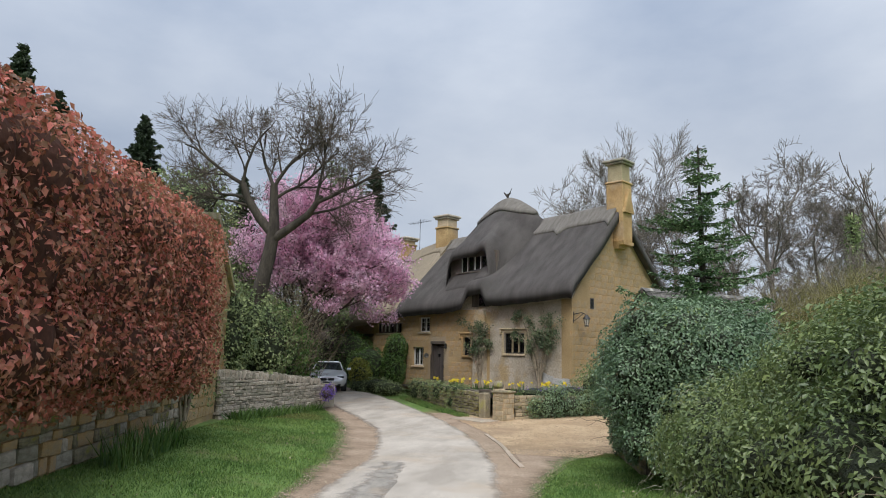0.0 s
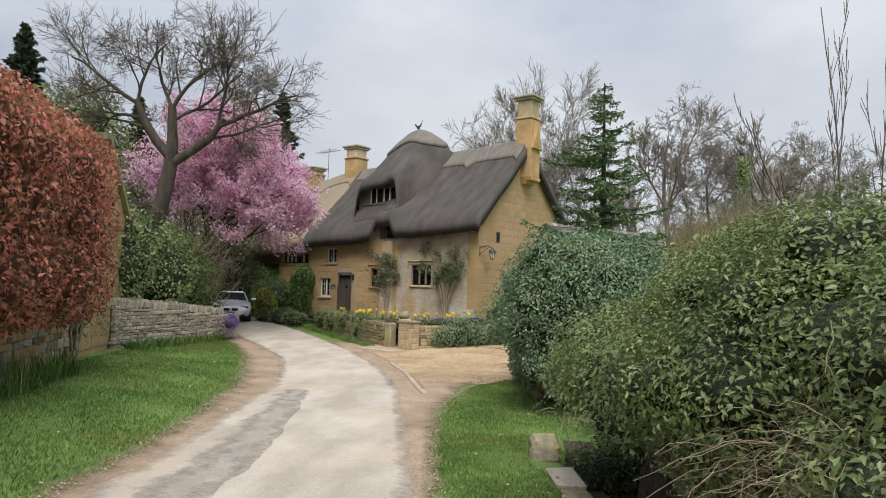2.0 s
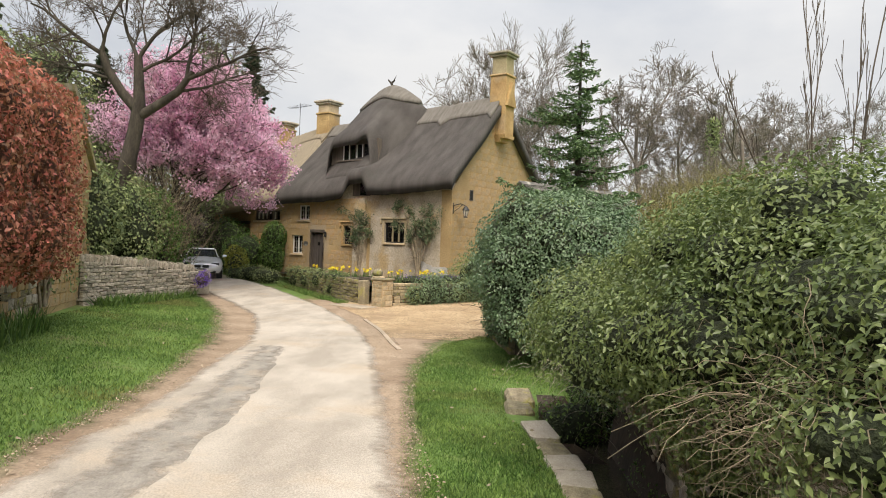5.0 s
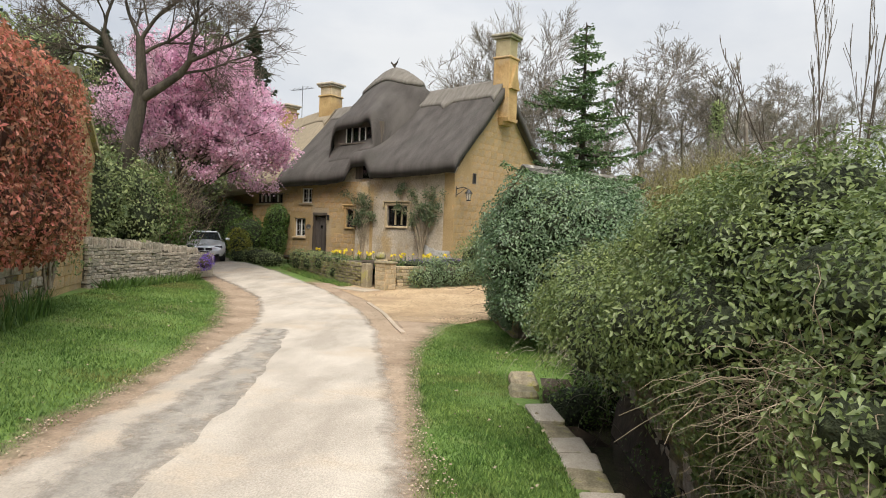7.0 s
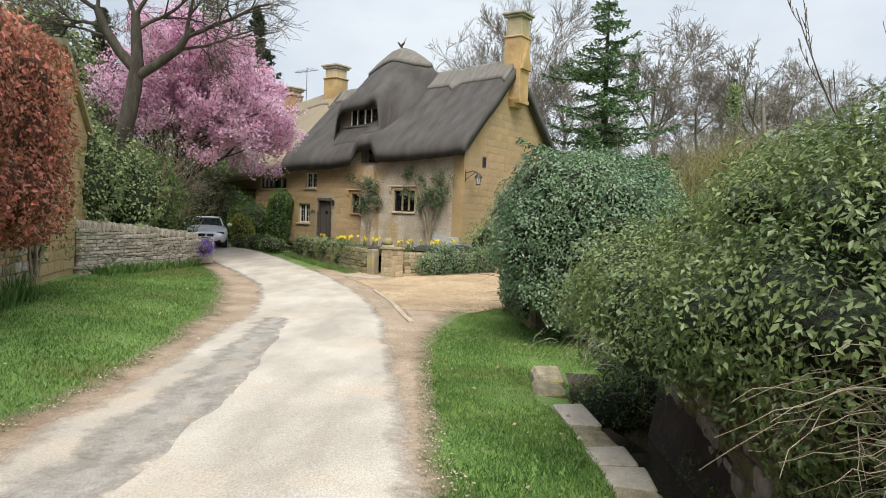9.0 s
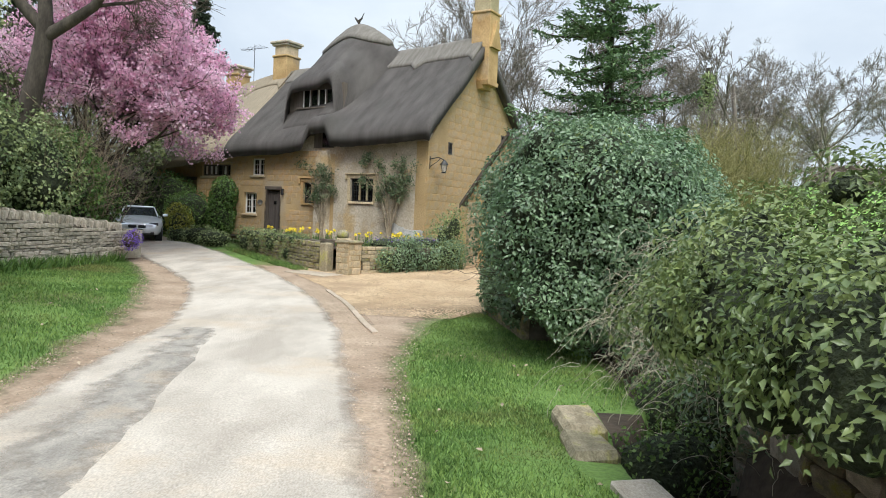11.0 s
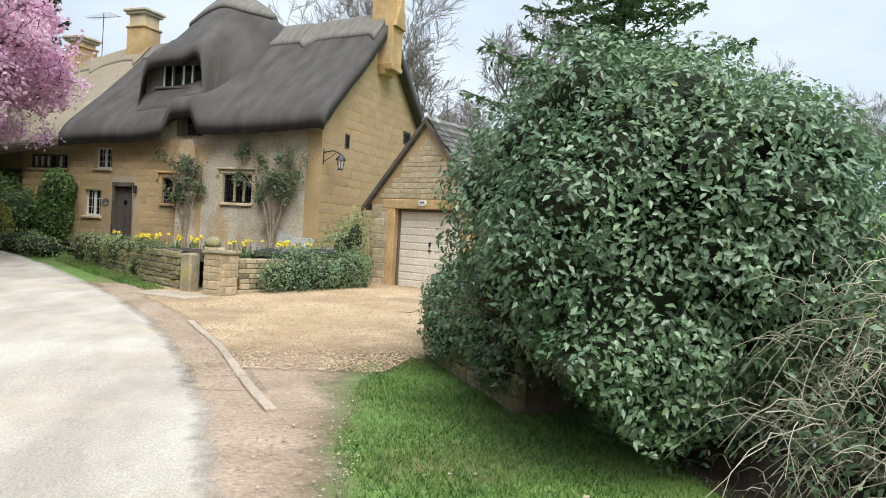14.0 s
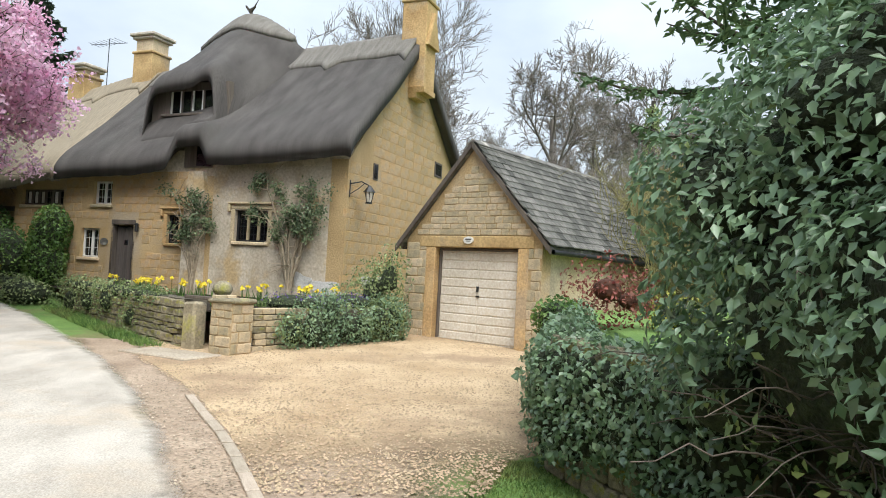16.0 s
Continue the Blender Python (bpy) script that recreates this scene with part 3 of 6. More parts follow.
tagged(strip("dirt_verge", lambda y: road_right(y) - 0.3, lambda y: drive_left(y) + 0.3, 14.5, 24, 0.034, M_DIRT, rag=0.05, cols=6), "gritty earth strip between lane and drive", "verge", kind="structure")
tagged(strip("gravel_drive", drive_left, drive_right, 14.6, 27.5, 0.045, M_GRAVEL, rag=0.06, cols=30), "honey-coloured gravel drive before the garage", "driveway", kind="structure")
tagged(part("stream_water", box(-0.5, 0.5, -10, 10, -0.01, 0, bm=None), M_WATER, m=pose(1.12, -2.0, -0.86)), "shallow brown stream water in a stone channel", "water", kind="structure")
tagged(part("stream_water", box(-4.5, -1.5, -0.5, 0.5, -0.01, 0, bm=None), M_WATER, m=pose(5.3, 9.9, -0.87, 0, 0, 20)), "dark stream water under brambles", "water", kind="structure")


# ---- pieces: blocks that share a few meshes ----
def block_meshes(name, mat, count=6, bevel=0.06, rough=0.05):
    made = []
    for k in range(count):
        bm = box(-0.5, 0.5, -0.5, 0.5, -0.5, 0.5)
        for p in bm.verts:
            p.co += Vector((random.uniform(-rough, rough), random.uniform(-rough, rough), random.uniform(-rough, rough)))
        bmesh.ops.bevel(bm, geom=list(bm.edges), offset=bevel, segments=1, affect="EDGES")
        me = bpy.data.meshes.new(name)
        bmesh.ops.recalc_face_normals(bm, faces=bm.faces)
        bm.to_mesh(me)
        bm.free()
        me.materials.append(mat)
        made.append(me)
    return made


def courses(parent, name, meshes, x0, x1, z0, z1, inside, length, height, depth, m=None, gap=0.012, vary=0.4, proud=0.012, tilt=0.01):
    """Coursed stones on the plane y = 0 of the parent's frame (turned by m), facing -y."""
    m = m or Matrix()
    z = z0
    while z < z1:
        h = height * random.uniform(1 - vary * 0.5, 1 + vary * 0.5)
        x = x0 + random.uniform(-length, 0)
        while x < x1:
            w = length * random.uniform(1 - vary, 1 + vary)
            a, b = max(x, x0), min(x + w, x1)
            if b - a > length * 0.25:
                cx, cz = (a + b) / 2, z + h / 2
                if all(inside(px, pz) for px, pz in ((a + 0.03, z + 0.02), (b - 0.03, z + 0.02), (a + 0.03, z + h - 0.02), (b - 0.03, z + h - 0.02), (cx, cz))):
                    ob = new(name, random.choice(meshes))
                    ob.parent = parent
                    ob.matrix_basis = m @ Matrix.LocRotScale((cx, depth / 2 - proud - random.uniform(0, proud), cz), Euler((0, random.uniform(-tilt, tilt), random.uniform(-tilt, tilt))), (b - a - gap, depth, h - gap))
            x += w
        z += h


def wall_cells(x0, x1, z0, z1, y0, y1, holes):
    """A thick wall with rectangular openings (xa, xb, za, zb)."""
    xs = sorted({x0, x1, *[h[0] for h in holes], *[h[1] for h in holes]})
    zs = sorted({z0, z1, *[h[2] for h in holes], *[h[3] for h in holes]})
    bm = bmesh.new()
    for a, b in zip(xs, xs[1:]):
        for c, d in zip(zs, zs[1:]):
            if not any(h[0] <= (a + b) / 2 <= h[1] and h[2] <= (c + d) / 2 <= h[3] for h in holes):
                box(a, b, y0, y1, c, d, bm=bm)
    bmesh.ops.remove_doubles(bm, verts=bm.verts, dist=0.0005)
    return bm


# ---- the thatched cottage ----
cottage = thing("cottage", HOUSE, "honey limestone cottage with a dark thatched roof", "house")
EAVE_S = (-0.6, 0, 1, 2.4, 4.8, 6, 7, 8.3, 10, 12.5, 17)
EAVE_Z = (4.1, 4.04, 3.97, 3.86, 3.83, 3.68, 3.56, 3.54, 3.46, 3.1, 2.7)
RIDGE_S = (-0.6, 0, 2.7, 6, 11, 14, 17)
RIDGE_Z = (8.36, 8.32, 8.16, 7.95, 7.66, 7.12, 6.7)
RIDGE_V = 3.55


def roof_z(s, v):
    e, r = profile(s, EAVE_S, EAVE_Z), profile(s, RIDGE_S, RIDGE_Z)
    if v <= RIDGE_V:
        e += 0.56 * min(1.0, max(0.0, (0.74 - abs(s - 4.9)) / 0.3)) * math.exp(-((v + 0.5) / 0.75) ** 2)
        k = (v + 0.5) / (RIDGE_V + 0.5)
        z = e + 0.52 + (r - e - 0.52) * (k - 0.03 * math.sin(math.pi * k))
        return z - 0.22 * math.exp(-(v + 0.5) / 0.16)
    k = (v - RIDGE_V) / (8.2 - RIDGE_V)
    return r - (r - 4.5) * k - 0.2 * math.exp((v - 8.2) / 0.16)


def thatch(name, rows, mat, parent, thick=0.38, label="", ripple=0.03):
    """A thick thatched sheet from a grid of rows of (s, v, z); the sheet's underside and edges are closed."""
    g = np.array(rows)
    n, m = g.shape[:2]
    for i in range(n):
        for j in range(m):
            s, v, z = g[i, j]
            g[i, j, 2] = z + ripple * noise.noise((s * 1.3, v * 1.3, 2.0)) + ripple * 0.6 * noise.noise((s * 5.0, v * 1.2, 5.0))
    low = g.copy()
    low[:, :, 2] -= thick
    step = np.linalg.norm(np.diff(g, axis=1), axis=2)
    run = np.concatenate([np.zeros((n, 1)), np.cumsum(step, axis=1)], axis=1)
    uv = np.stack([g[:, :, 0], run], axis=-1).reshape(-1, 2)
    both = np.concatenate([g.reshape(-1, 3), low.reshape(-1, 3)])
    both[:, 0] *= -1
    i, j = np.meshgrid(np.arange(n - 1), np.arange(m - 1), indexing="ij")
    a = (i * m + j).ravel()
    top = np.stack([a, a + 1, a + m + 1, a + m], axis=1)
    faces = [top, top[:, ::-1] + n * m]
    for edge in (np.arange(m), np.arange(m) + (n - 1) * m, np.arange(n) * m, np.arange(n) * m + m - 1):
        faces.append(np.stack([edge[:-1], edge[1:], edge[1:] + n * m, edge[:-1] + n * m], axis=1))
    me = mesh_np(name, both, np.concatenate(faces), mat, uv=np.concatenate([uv, uv]), smooth=True)
    bm = bmesh.new()
    bm.from_mesh(me)
    bmesh.ops.recalc_face_normals(bm, faces=bm.faces)
    bm.to_mesh(me)
    bm.free()
    return part(name, me, None, parent, label)


def roof_rows(s0, s1, v0=-0.5, v1=8.2, ds=0.08, nv=70, lift=0.0):
    return [[(s, v, roof_z(s, v) + lift - 0.10 * math.exp(-(s - s0) / 0.12)) for v in np.concatenate([np.linspace(v0, v0 + 0.5, 8), np.linspace(v0 + 0.55, v1, nv - 8)])] for s in np.arange(s0, s1, ds)]


part_roof = thatch("roof", roof_rows(-0.32, 10.05), M_THATCH, cottage, 0.42, "dark weathered thatch with a rounded eave")
thatch("pale_roof", roof_rows(10.0, 16.6, ds=0.2, lift=0.03), M_PALE_THATCH, cottage, 0.42, "newer straw-coloured thatch")


def cap_rows(s0, s1, v0, v1, lift, ds=0.08, points=2.7):
    rows = []
    for s in np.arange(s0, s1, ds):
        drop = 0.28 * max(0.0, 1 - abs(((s - s0 - points * 0.5) % points) - points / 2) / 0.35)
        a = v0 - drop
        rows.append([(s, v, roof_z(s, v) + lift + 0.06 * max(0, 1 - abs(v - RIDGE_V) / 0.5)) for v in np.linspace(a, v1, 14)])
    return rows


thatch("ridge_cap", cap_rows(-0.2, 5.6, 2.8, 4.2, 0.13), M_RIDGE, cottage, 0.2, "paler ridge thatch with a pointed lower edge", 0.015)
thatch("ridge_cap", cap_rows(7.8, 10.0, 2.95, 4.2, 0.09), M_RIDGE, cottage, 0.14, "paler ridge thatch with a pointed lower edge", 0.015)
thatch("ridge_cap", cap_rows(10.1, 16.5, 2.95, 4.2, 0.12, points=2.2), M_PALE_THATCH, cottage, 0.14, "straw ridge thatch with a pointed lower edge", 0.015)


def swell_rows(s_mid, v0, v1, half, top, power, lift=0.0, q0=-1.0, q1=1.0, nq=49, nv=40, right=1.0):
    rows = []
    for q in np.linspace(q0, q1, nq):
        row = []
        for v in np.linspace(v0, v1, nv):
            k = (v - v0) / (v1 - v0)
            hw, p = half(v), power(v)
            s = s_mid(v) + q * hw * (right if q < 0 else 1.0)
            base = roof_z(s, v) - 0.06
            extra = max(0.0, top(v) - roof_z(s_mid(v), v))
            row.append((s, v, base + extra * (1 - abs(q) ** p) + lift - 0.16 * math.exp(-(v - v0) / 0.12)))
        rows.append(row)
    return rows


DORMER_MID = lambda v: profile(v, (0.2, 3.5), (5.95, 6.15))
DORMER_HALF = lambda v: profile(v, (0.35, 1.2, 3.5, 5.5), (1.5, 2.0, 3.1, 2.4))
DORMER_TOP = lambda v: profile(v, (0.35, 1.0, 2.2, 3.2, 3.6, 5.5), (6.72, 7.25, 8.4, 9.4, 9.55, 8.0))
DORMER_POW = lambda v: profile(v, (0.35, 0.8, 1.3, 2.4, 3.5), (14.0, 7.0, 3.0, 1.7, 1.4))
thatch("dormer_roof", swell_rows(DORMER_MID, 0.35, 5.5, DORMER_HALF, DORMER_TOP, DORMER_POW, right=0.8), M_THATCH, cottage, 0.34, "swept thatched hood over the dormer window")


def hat_rows(nq=41, nv=22):
    """The cap on the hood: a domed sheet whose lower rim bows down in front."""
    rows = []
    for q in np.linspace(-0.72, 0.62, nq):
        row = []
        v0 = 2.62 + 0.75 * abs(q / 0.7) ** 2.4
        for v in np.linspace(v0, 5.0, nv):
            s = DORMER_MID(v) + q * DORMER_HALF(v) * (0.8 if q < 0 else 1.0)
            extra = max(0.0, DORMER_TOP(v) - roof_z(DORMER_MID(v), v))
            row.append((s, v, roof_z(s, v) - 0.06 + extra * (1 - abs(q) ** DORMER_POW(v)) + 0.17))
        rows.append(row)
    return rows


thatch("dormer_cap", hat_rows(), M_RIDGE, cottage, 0.2, "paler thatched cap on the dormer hood", 0.012)
thatch("apron_roof", [[(s, v, roof_z(s, v) + 0.06 + 0.25 * (v - 0.1) / 0.68 - 0.3 * max(0.0, (s - 7.0) / 1.0)) for v in np.linspace(0.1, 0.78, 8)] for s in np.arange(4.75, 8.0, 0.12)], M_THATCH, cottage, 0.45, "thatched ledge below the dormer", 0.015)

HOLES = [(-3.5, -2.4, 1.68, 2.55), (-5.9, -5.15, 1.56, 2.38), (-7.95, -7.15, 0.0, 2.05), (-8.85, -8.1, 2.65, 3.36), (-9.25, -8.5, 1.03, 1.92)]
front_wall = part("wall_front", wall_cells(-10.0, -4.3, -0.8, 3.5, 0, 0.5, HOLES[1:]), M_MORTAR, cottage, "coursed honey stone wall")
lime_wall = part("wall_limewashed", wobble(wall_cells(-4.3, -0.02, -0.8, 3.75, 0, 0.5, HOLES[:1]), 0.012, 2), M_LIME, cottage, "limewashed stone wall with flaking patches")
part("lintel_course", box(-10.0, -0.02, 0.04, 0.5, 3.4, 4.25), M_LIME, cottage)
far_wall = part("wall_far", wall_cells(-12.4, -10.0, -0.8, 3.5, 0.12, 0.6, [(-12.1, -10.25, 2.62, 3.12), (-11.6, -10.9, 1.0, 1.8)]), M_MORTAR, cottage, "honey stone wall below timber windows")
part("wall_far_end", box(-16.3, -12.4, 0.7, 1.2, -0.8, 3.2), M_STONE, cottage)
part("wall_back", box(-16.3, -0.5, 7.2, 7.6, -0.8, 4.6), M_LIME, cottage)
part("wall_end", box(-16.4, -16.0, 0.7, 7.6, -0.8, 4.4), M_LIME, cottage)
part("upper_floor", box(-16.0, -0.5, 0.6, 7.2, 2.45, 2.6), M_WOOD, cottage)
gable_wall = part("wall_gable", prism([(0, -0.8), (7.6, -0.8), (7.6, 4.55), (3.6, 7.95), (0.0, 3.9)], 0, 0.5), M_MORTAR, cottage, "ashlar honey stone gable wall", pose(0, 0, 0, 0, 0, 90))


def cottage_window(s0, s1, z0, z1, lights, frame_mat, surround, hood=False, bars=3, curtain=False, label="", y=0.0, sill=True):
    """A mullioned window set into the front wall."""
    w = part("window", box(-s1, -s0, y + 0.2, y + 0.24, z0, z0 + 0.03), frame_mat, cottage, label)
    fr = bmesh.new()
    for a, b, c, d in ((-s1, -s1 + 0.055, z0, z1), (-s0 - 0.055, -s0, z0, z1), (-s1, -s0, z1 - 0.055, z1), (-s1, -s0, z0, z0 + 0.055)):
        box(a, b, y + 0.10, y + 0.2, c, d, 0.008, fr)
    part("frame", fr, frame_mat, w)
    width = (s1 - s0 - 0.06) / lights
    for k in range(lights):
        a = -s1 + 0.03 + k * width
        part("pane", box(a, a + width, y + 0.15, y + 0.156, z0 + 0.04, z1 - 0.04), M_GLASS, w)
        if k:
            part("mullion", box(a - 0.035, a + 0.035, y + 0.09, y + 0.2, z0 + 0.05, z1 - 0.05, 0.01), surround or frame_mat, w)
        gl = bmesh.new()
        for j in range(1, bars + 1):
            zz = z0 + (z1 - z0) * j / (bars + 1)
            box(a, a + width, y + 0.143, y + 0.15, zz - 0.008, zz + 0.008, bm=gl)
        box(a + width / 2 - 0.007, a + width / 2 + 0.007, y + 0.143, y + 0.15, z0 + 0.05, z1 - 0.05, bm=gl)
        part("glazing_bars", gl, frame_mat, w)
        if curtain:
            cv = bmesh.new()
            for j in range(4):
                box(a + 0.03 + j * 0.035, a + 0.06 + j * 0.035, y + 0.24 + 0.012 * (j % 2), y + 0.26 + 0.012 * (j % 2), z0 + 0.03, z1 - 0.03, bm=cv)
            part("curtain", cv, M_WHITE, w, "white curtain")
    if sill:
        part("sill", box(-s1 - 0.06, -s0 + 0.06, y - 0.07, y + 0.2, z0 - 0.1, z0 - 0.003, 0.02), surround or M_STONE_LIGHT, w)
    if surround:
        for a, b in ((-s1 - 0.13, -s1 - 0.003), (-s0 + 0.003, -s0 + 0.13)):
            part("jamb", box(a, b, y - 0.03, y + 0.18, z0 - 0.02, z1 + 0.02, 0.015), surround, w)
        part("lintel", box(-s1 - 0.13, -s0 + 0.13, y - 0.03, y + 0.18, z1 + 0.023, z1 + 0.15, 0.015), surround, w)
    if hood:
        hb = box(-s1 - 0.22, -s0 + 0.22, y - 0.1, y + 0.05, z1 + 0.155, z1 + 0.22, 0.02)
        box(-s1 - 0.22, -s1 - 0.14, y - 0.09, y + 0.05, z1 - 0.05, z1 + 0.16, 0.015, hb)
        box(-s0 + 0.14, -s0 + 0.22, y - 0.09, y + 0.05, z1 - 0.05, z1 + 0.16, 0.015, hb)
        part("hood_mould", hb, surround or M_STONE_LIGHT, w)
    return w


cottage_window(2.4, 3.5, 1.68, 2.55, 3, M_LEAD, M_STONE_LIGHT, True, label="three-light leaded window in a stone surround")
cottage_window(5.15, 5.9, 1.56, 2.38, 2, M_LEAD, M_STONE, True, label="two-light leaded window in honey stone")
cottage_window(8.1, 8.85, 2.65, 3.36, 2, M_WHITE, None, bars=2, curtain=True, label="white casement window under the thatch")
cottage_window(8.5, 9.25, 1.03, 1.92, 2, M_WHITE, None, bars=2, curtain=True, label="white casement window with curtains")
cottage_window(10.25, 12.1, 2.62, 3.12, 6, M_WOOD, None, bars=1, curtain=True, y=0.12, label="long timber-framed window band with white panels")
for k in (0, 1, 2, 4):
    part("white_panel", box(-12.02 + k * 0.298 + 0.05, -12.02 + k * 0.298 + 0.24, 0.245, 0.262, 2.69, 3.05, 0.004), M_WHITE, cottage)
cottage_window(10.9, 11.6, 1.0, 1.8, 2, M_STONE, M_STONE, bars=2, y=0.12, label="small ground-floor window")

M_PLASTER = material("grey_repair_plaster", (0.42, 0.40, 0.37), (0.60, 0.58, 0.55), 2, 20, 0.9, 0.4)
for k, (s0, z0, w, h) in enumerate(((0.55, 0.55, 0.5, 0.32), (1.25, 0.7, 0.35, 0.3), (0.15, 0.35, 0.25, 0.3))):
    rim = [(-s0 + w * (0.8 + 0.3 * math.sin(a * 3 + k)) * math.cos(a), z0 + h * (0.8 + 0.3 * math.cos(a * 2 + k)) * math.sin(a)) for a in np.arange(0, 6.2, 0.4)]
    part("plaster_patch", prism(rim, -0.008, 0.02), M_PLASTER, cottage, "pale grey repair plaster")
rim = [(1.7 + 0.8 * (0.8 + 0.3 * math.sin(a * 3)) * math.cos(a), 0.65 + 0.45 * (0.8 + 0.3 * math.cos(a * 2)) * math.sin(a)) for a in np.arange(0, 6.2, 0.4)]
part("plaster_patch", prism(rim, -0.016, 0.02), M_PLASTER, cottage, "pale grey repair plaster", pose(0, 0, 0, 0, 0, 90))
door = part("door", box(-7.93, -7.17, 0.16, 0.22, 0.0, 2.0, 0.01), M_DOOR, cottage, "weathered grey-brown plank door, closed")
for k in range(5):
    part("plank", box(-7.92 + k * 0.15, -7.78 + k * 0.15, 0.145, 0.165, 0.02, 1.98, 0.006), M_DOOR, door)
part("glazed_hatch", box(-7.62, -7.48, 0.135, 0.15, 1.45, 1.6, 0.005), M_GLASS, door)
part("latch", box(-7.3, -7.26, 0.10, 0.145, 0.98, 1.1, 0.006), M_LEAD, door, "black iron latch")
part("door_frame", box(-7.16, -7.08, 0.0, 0.2, 0.0, 2.1, 0.01, box(-8.03, -7.94, 0.0, 0.2, 0.0, 2.1, 0.01, box(-8.03, -7.08, -0.02, 0.2, 2.06, 2.2, 0.012))), M_WOOD, cottage)
part("wall_lamp", box(-7.0, -6.9, -0.14, -0.04, 1.85, 2.1, 0.02), M_LEAD, cottage, "small black porch lamp")
part("house_plaque", cylinder(0, 0, -0.012, 0.012, 0.15, sides=24), M_SLATE, cottage, "round slate plaque", pose(-8.27, -0.02, 1.52, 90) @ Matrix.Diagonal((1, 0.75, 1, 1)))
part("buttress", wobble(prism([(-5.2, -0.5), (-4.45, -0.5), (-4.5, 3.3), (-4.6, 3.62), (-5.05, 3.62), (-5.15, 3.3)], -0.16, 0.02), 0.02, 3), M_LIME, cottage, "whitewashed stone buttress")
part("hatch_window", box(-5.4, -4.4, -0.02, 0.035, 3.75, 4.5), M_WOOD, cottage, "dark little window under the eyebrow thatch")
part("hatch_pane", box(-4.95, -4.42, -0.032, -0.024, 3.78, 4.35), M_GLASS, cottage)

dormer = part("dormer", wall_cells(-7.5, -4.6, 4.7, 6.45, 0.75, 0.95, [(-6.8, -5.15, 5.52, 6.22)]), M_WOOD, cottage, "dark timber dormer with leaded casements")
part("dormer_side", box(-6.95, -6.8, 0.95, 2.6, 4.9, 6.5), M_WOOD, dormer)
part("dormer_side", box(-5.15, -5.0, 0.95, 2.6, 4.9, 6.5), M_WOOD, dormer)
for k in range(4):
    a = -6.8 + k * 0.4125
    part("casement", box(a, a + 0.05, 0.77, 0.85, 5.52, 6.22, 0.006, box(a + 0.3625, a + 0.4125, 0.77, 0.85, 5.52, 6.22, 0.006)), M_WHITE if k in (0, 2) else M_WOOD, dormer)
    part("pane", box(a + 0.05, a + 0.3625, 0.81, 0.815, 5.52, 6.22), M_GLASS, dormer)
    if k < 3:
        part("curtain", box(a + 0.22, a + 0.35, 0.9, 0.93, 5.5, 6.22, 0.01), M_WHITE, dormer, "pale curtain")
part("dormer_sill", box(-7.05, -4.9, 0.62, 0.8, 5.43, 5.515, 0.02), M_WOOD, dormer)
part("slit_window", box(-0.01, 0.018, 1.36, 1.64, 3.6, 4.06), M_WOOD, cottage, "narrow slit window in the gable")
part("slit_pane", box(0.014, 0.024, 1.4, 1.6, 3.64, 4.02), M_GLASS, cottage)
part("gable_window", box(-0.01, 0.018, 5.7, 6.35, 4.35, 4.85), M_WOOD, cottage, "small window high in the gable")
part("gable_pane", box(0.014, 0.024, 5.78, 6.27, 4.42, 4.78), M_GLASS, cottage)


def chimney(s, v, side, z0, z_neck, z_top, label, corbel=False, pots=False):
    x = -s
    h = side / 2
    c = part("chimney", box(x - h, x + h, v - h, v + h, z0, z_neck, 0.02), M_STONE, cottage, label)
    part("neck_course", box(x - h - 0.05, x + h + 0.05, v - h - 0.05, v + h + 0.05, z_neck, z_neck + 0.1, 0.03), M_STONE, c)
    part("upper_shaft", box(x - h + 0.05, x + h - 0.05, v - h + 0.05, v + h - 0.05, z_neck + 0.1, z_top - 0.22, 0.02), M_STONE_LIGHT, c)
    part("cap", box(x - h - 0.06, x + h + 0.06, v - h - 0.06, v + h + 0.06, z_top - 0.22, z_top - 0.12, 0.03, box(x - h - 0.13, x + h + 0.13, v - h - 0.13, v + h + 0.13, z_top - 0.12, z_top, 0.03)), M_DRY, c)
    if corbel:
        part("corbel", prism([(v - h, 6.55), (v + h, 6.55), (v + h - 0.05, 6.4), (v - h + 0.05, 6.4)], -0.28, 0.1, prism([(v - h - 0.04, 6.7), (v + h + 0.04, 6.7), (v + h, 6.55), (v - h, 6.55)], -0.55, 0.1)), M_STONE, c, "moulded stone corbel", pose(0, 0, 0, 0, 0, 90))
        part("gablet", prism([(v - h, 8.0), (v + h, 8.0), (v, 9.1)], -h - 0.02 - (0.1 - s), -h + 0.2), M_STONE, c, "", pose(0, 0, 0, 0, 0, 90))
    return c


chimney(-0.1, 3.7, 0.82, 6.7, 9.35, 10.45, "tall stone chimney on the gable end", True)
chimney(10.55, 3.6, 0.88, 7.0, 8.45, 9.2, "short stone chimney with a slate cap")
chimney(13.8, 3.6, 0.82, 6.5, 7.8, 8.3, "short stone chimney with a slate cap")
part("bird_finial", tubes_mesh("bird_finial", [([(-6.15, 3.5, 9.2), (-6.15, 3.5, 9.58), (-6.2, 3.5, 9.73), (-6.0, 3.5, 9.86)], [0.04, 0.05, 0.08, 0.03]), ([(-6.2, 3.5, 9.68), (-6.38, 3.5, 9.88), (-6.42, 3.5, 9.94)], [0.06, 0.04, 0.01]), ([(-6.08, 3.5, 9.8), (-5.9, 3.5, 10.08)], [0.03, 0.012])], M_BARK), None, cottage, "dark straw bird on the ridge")
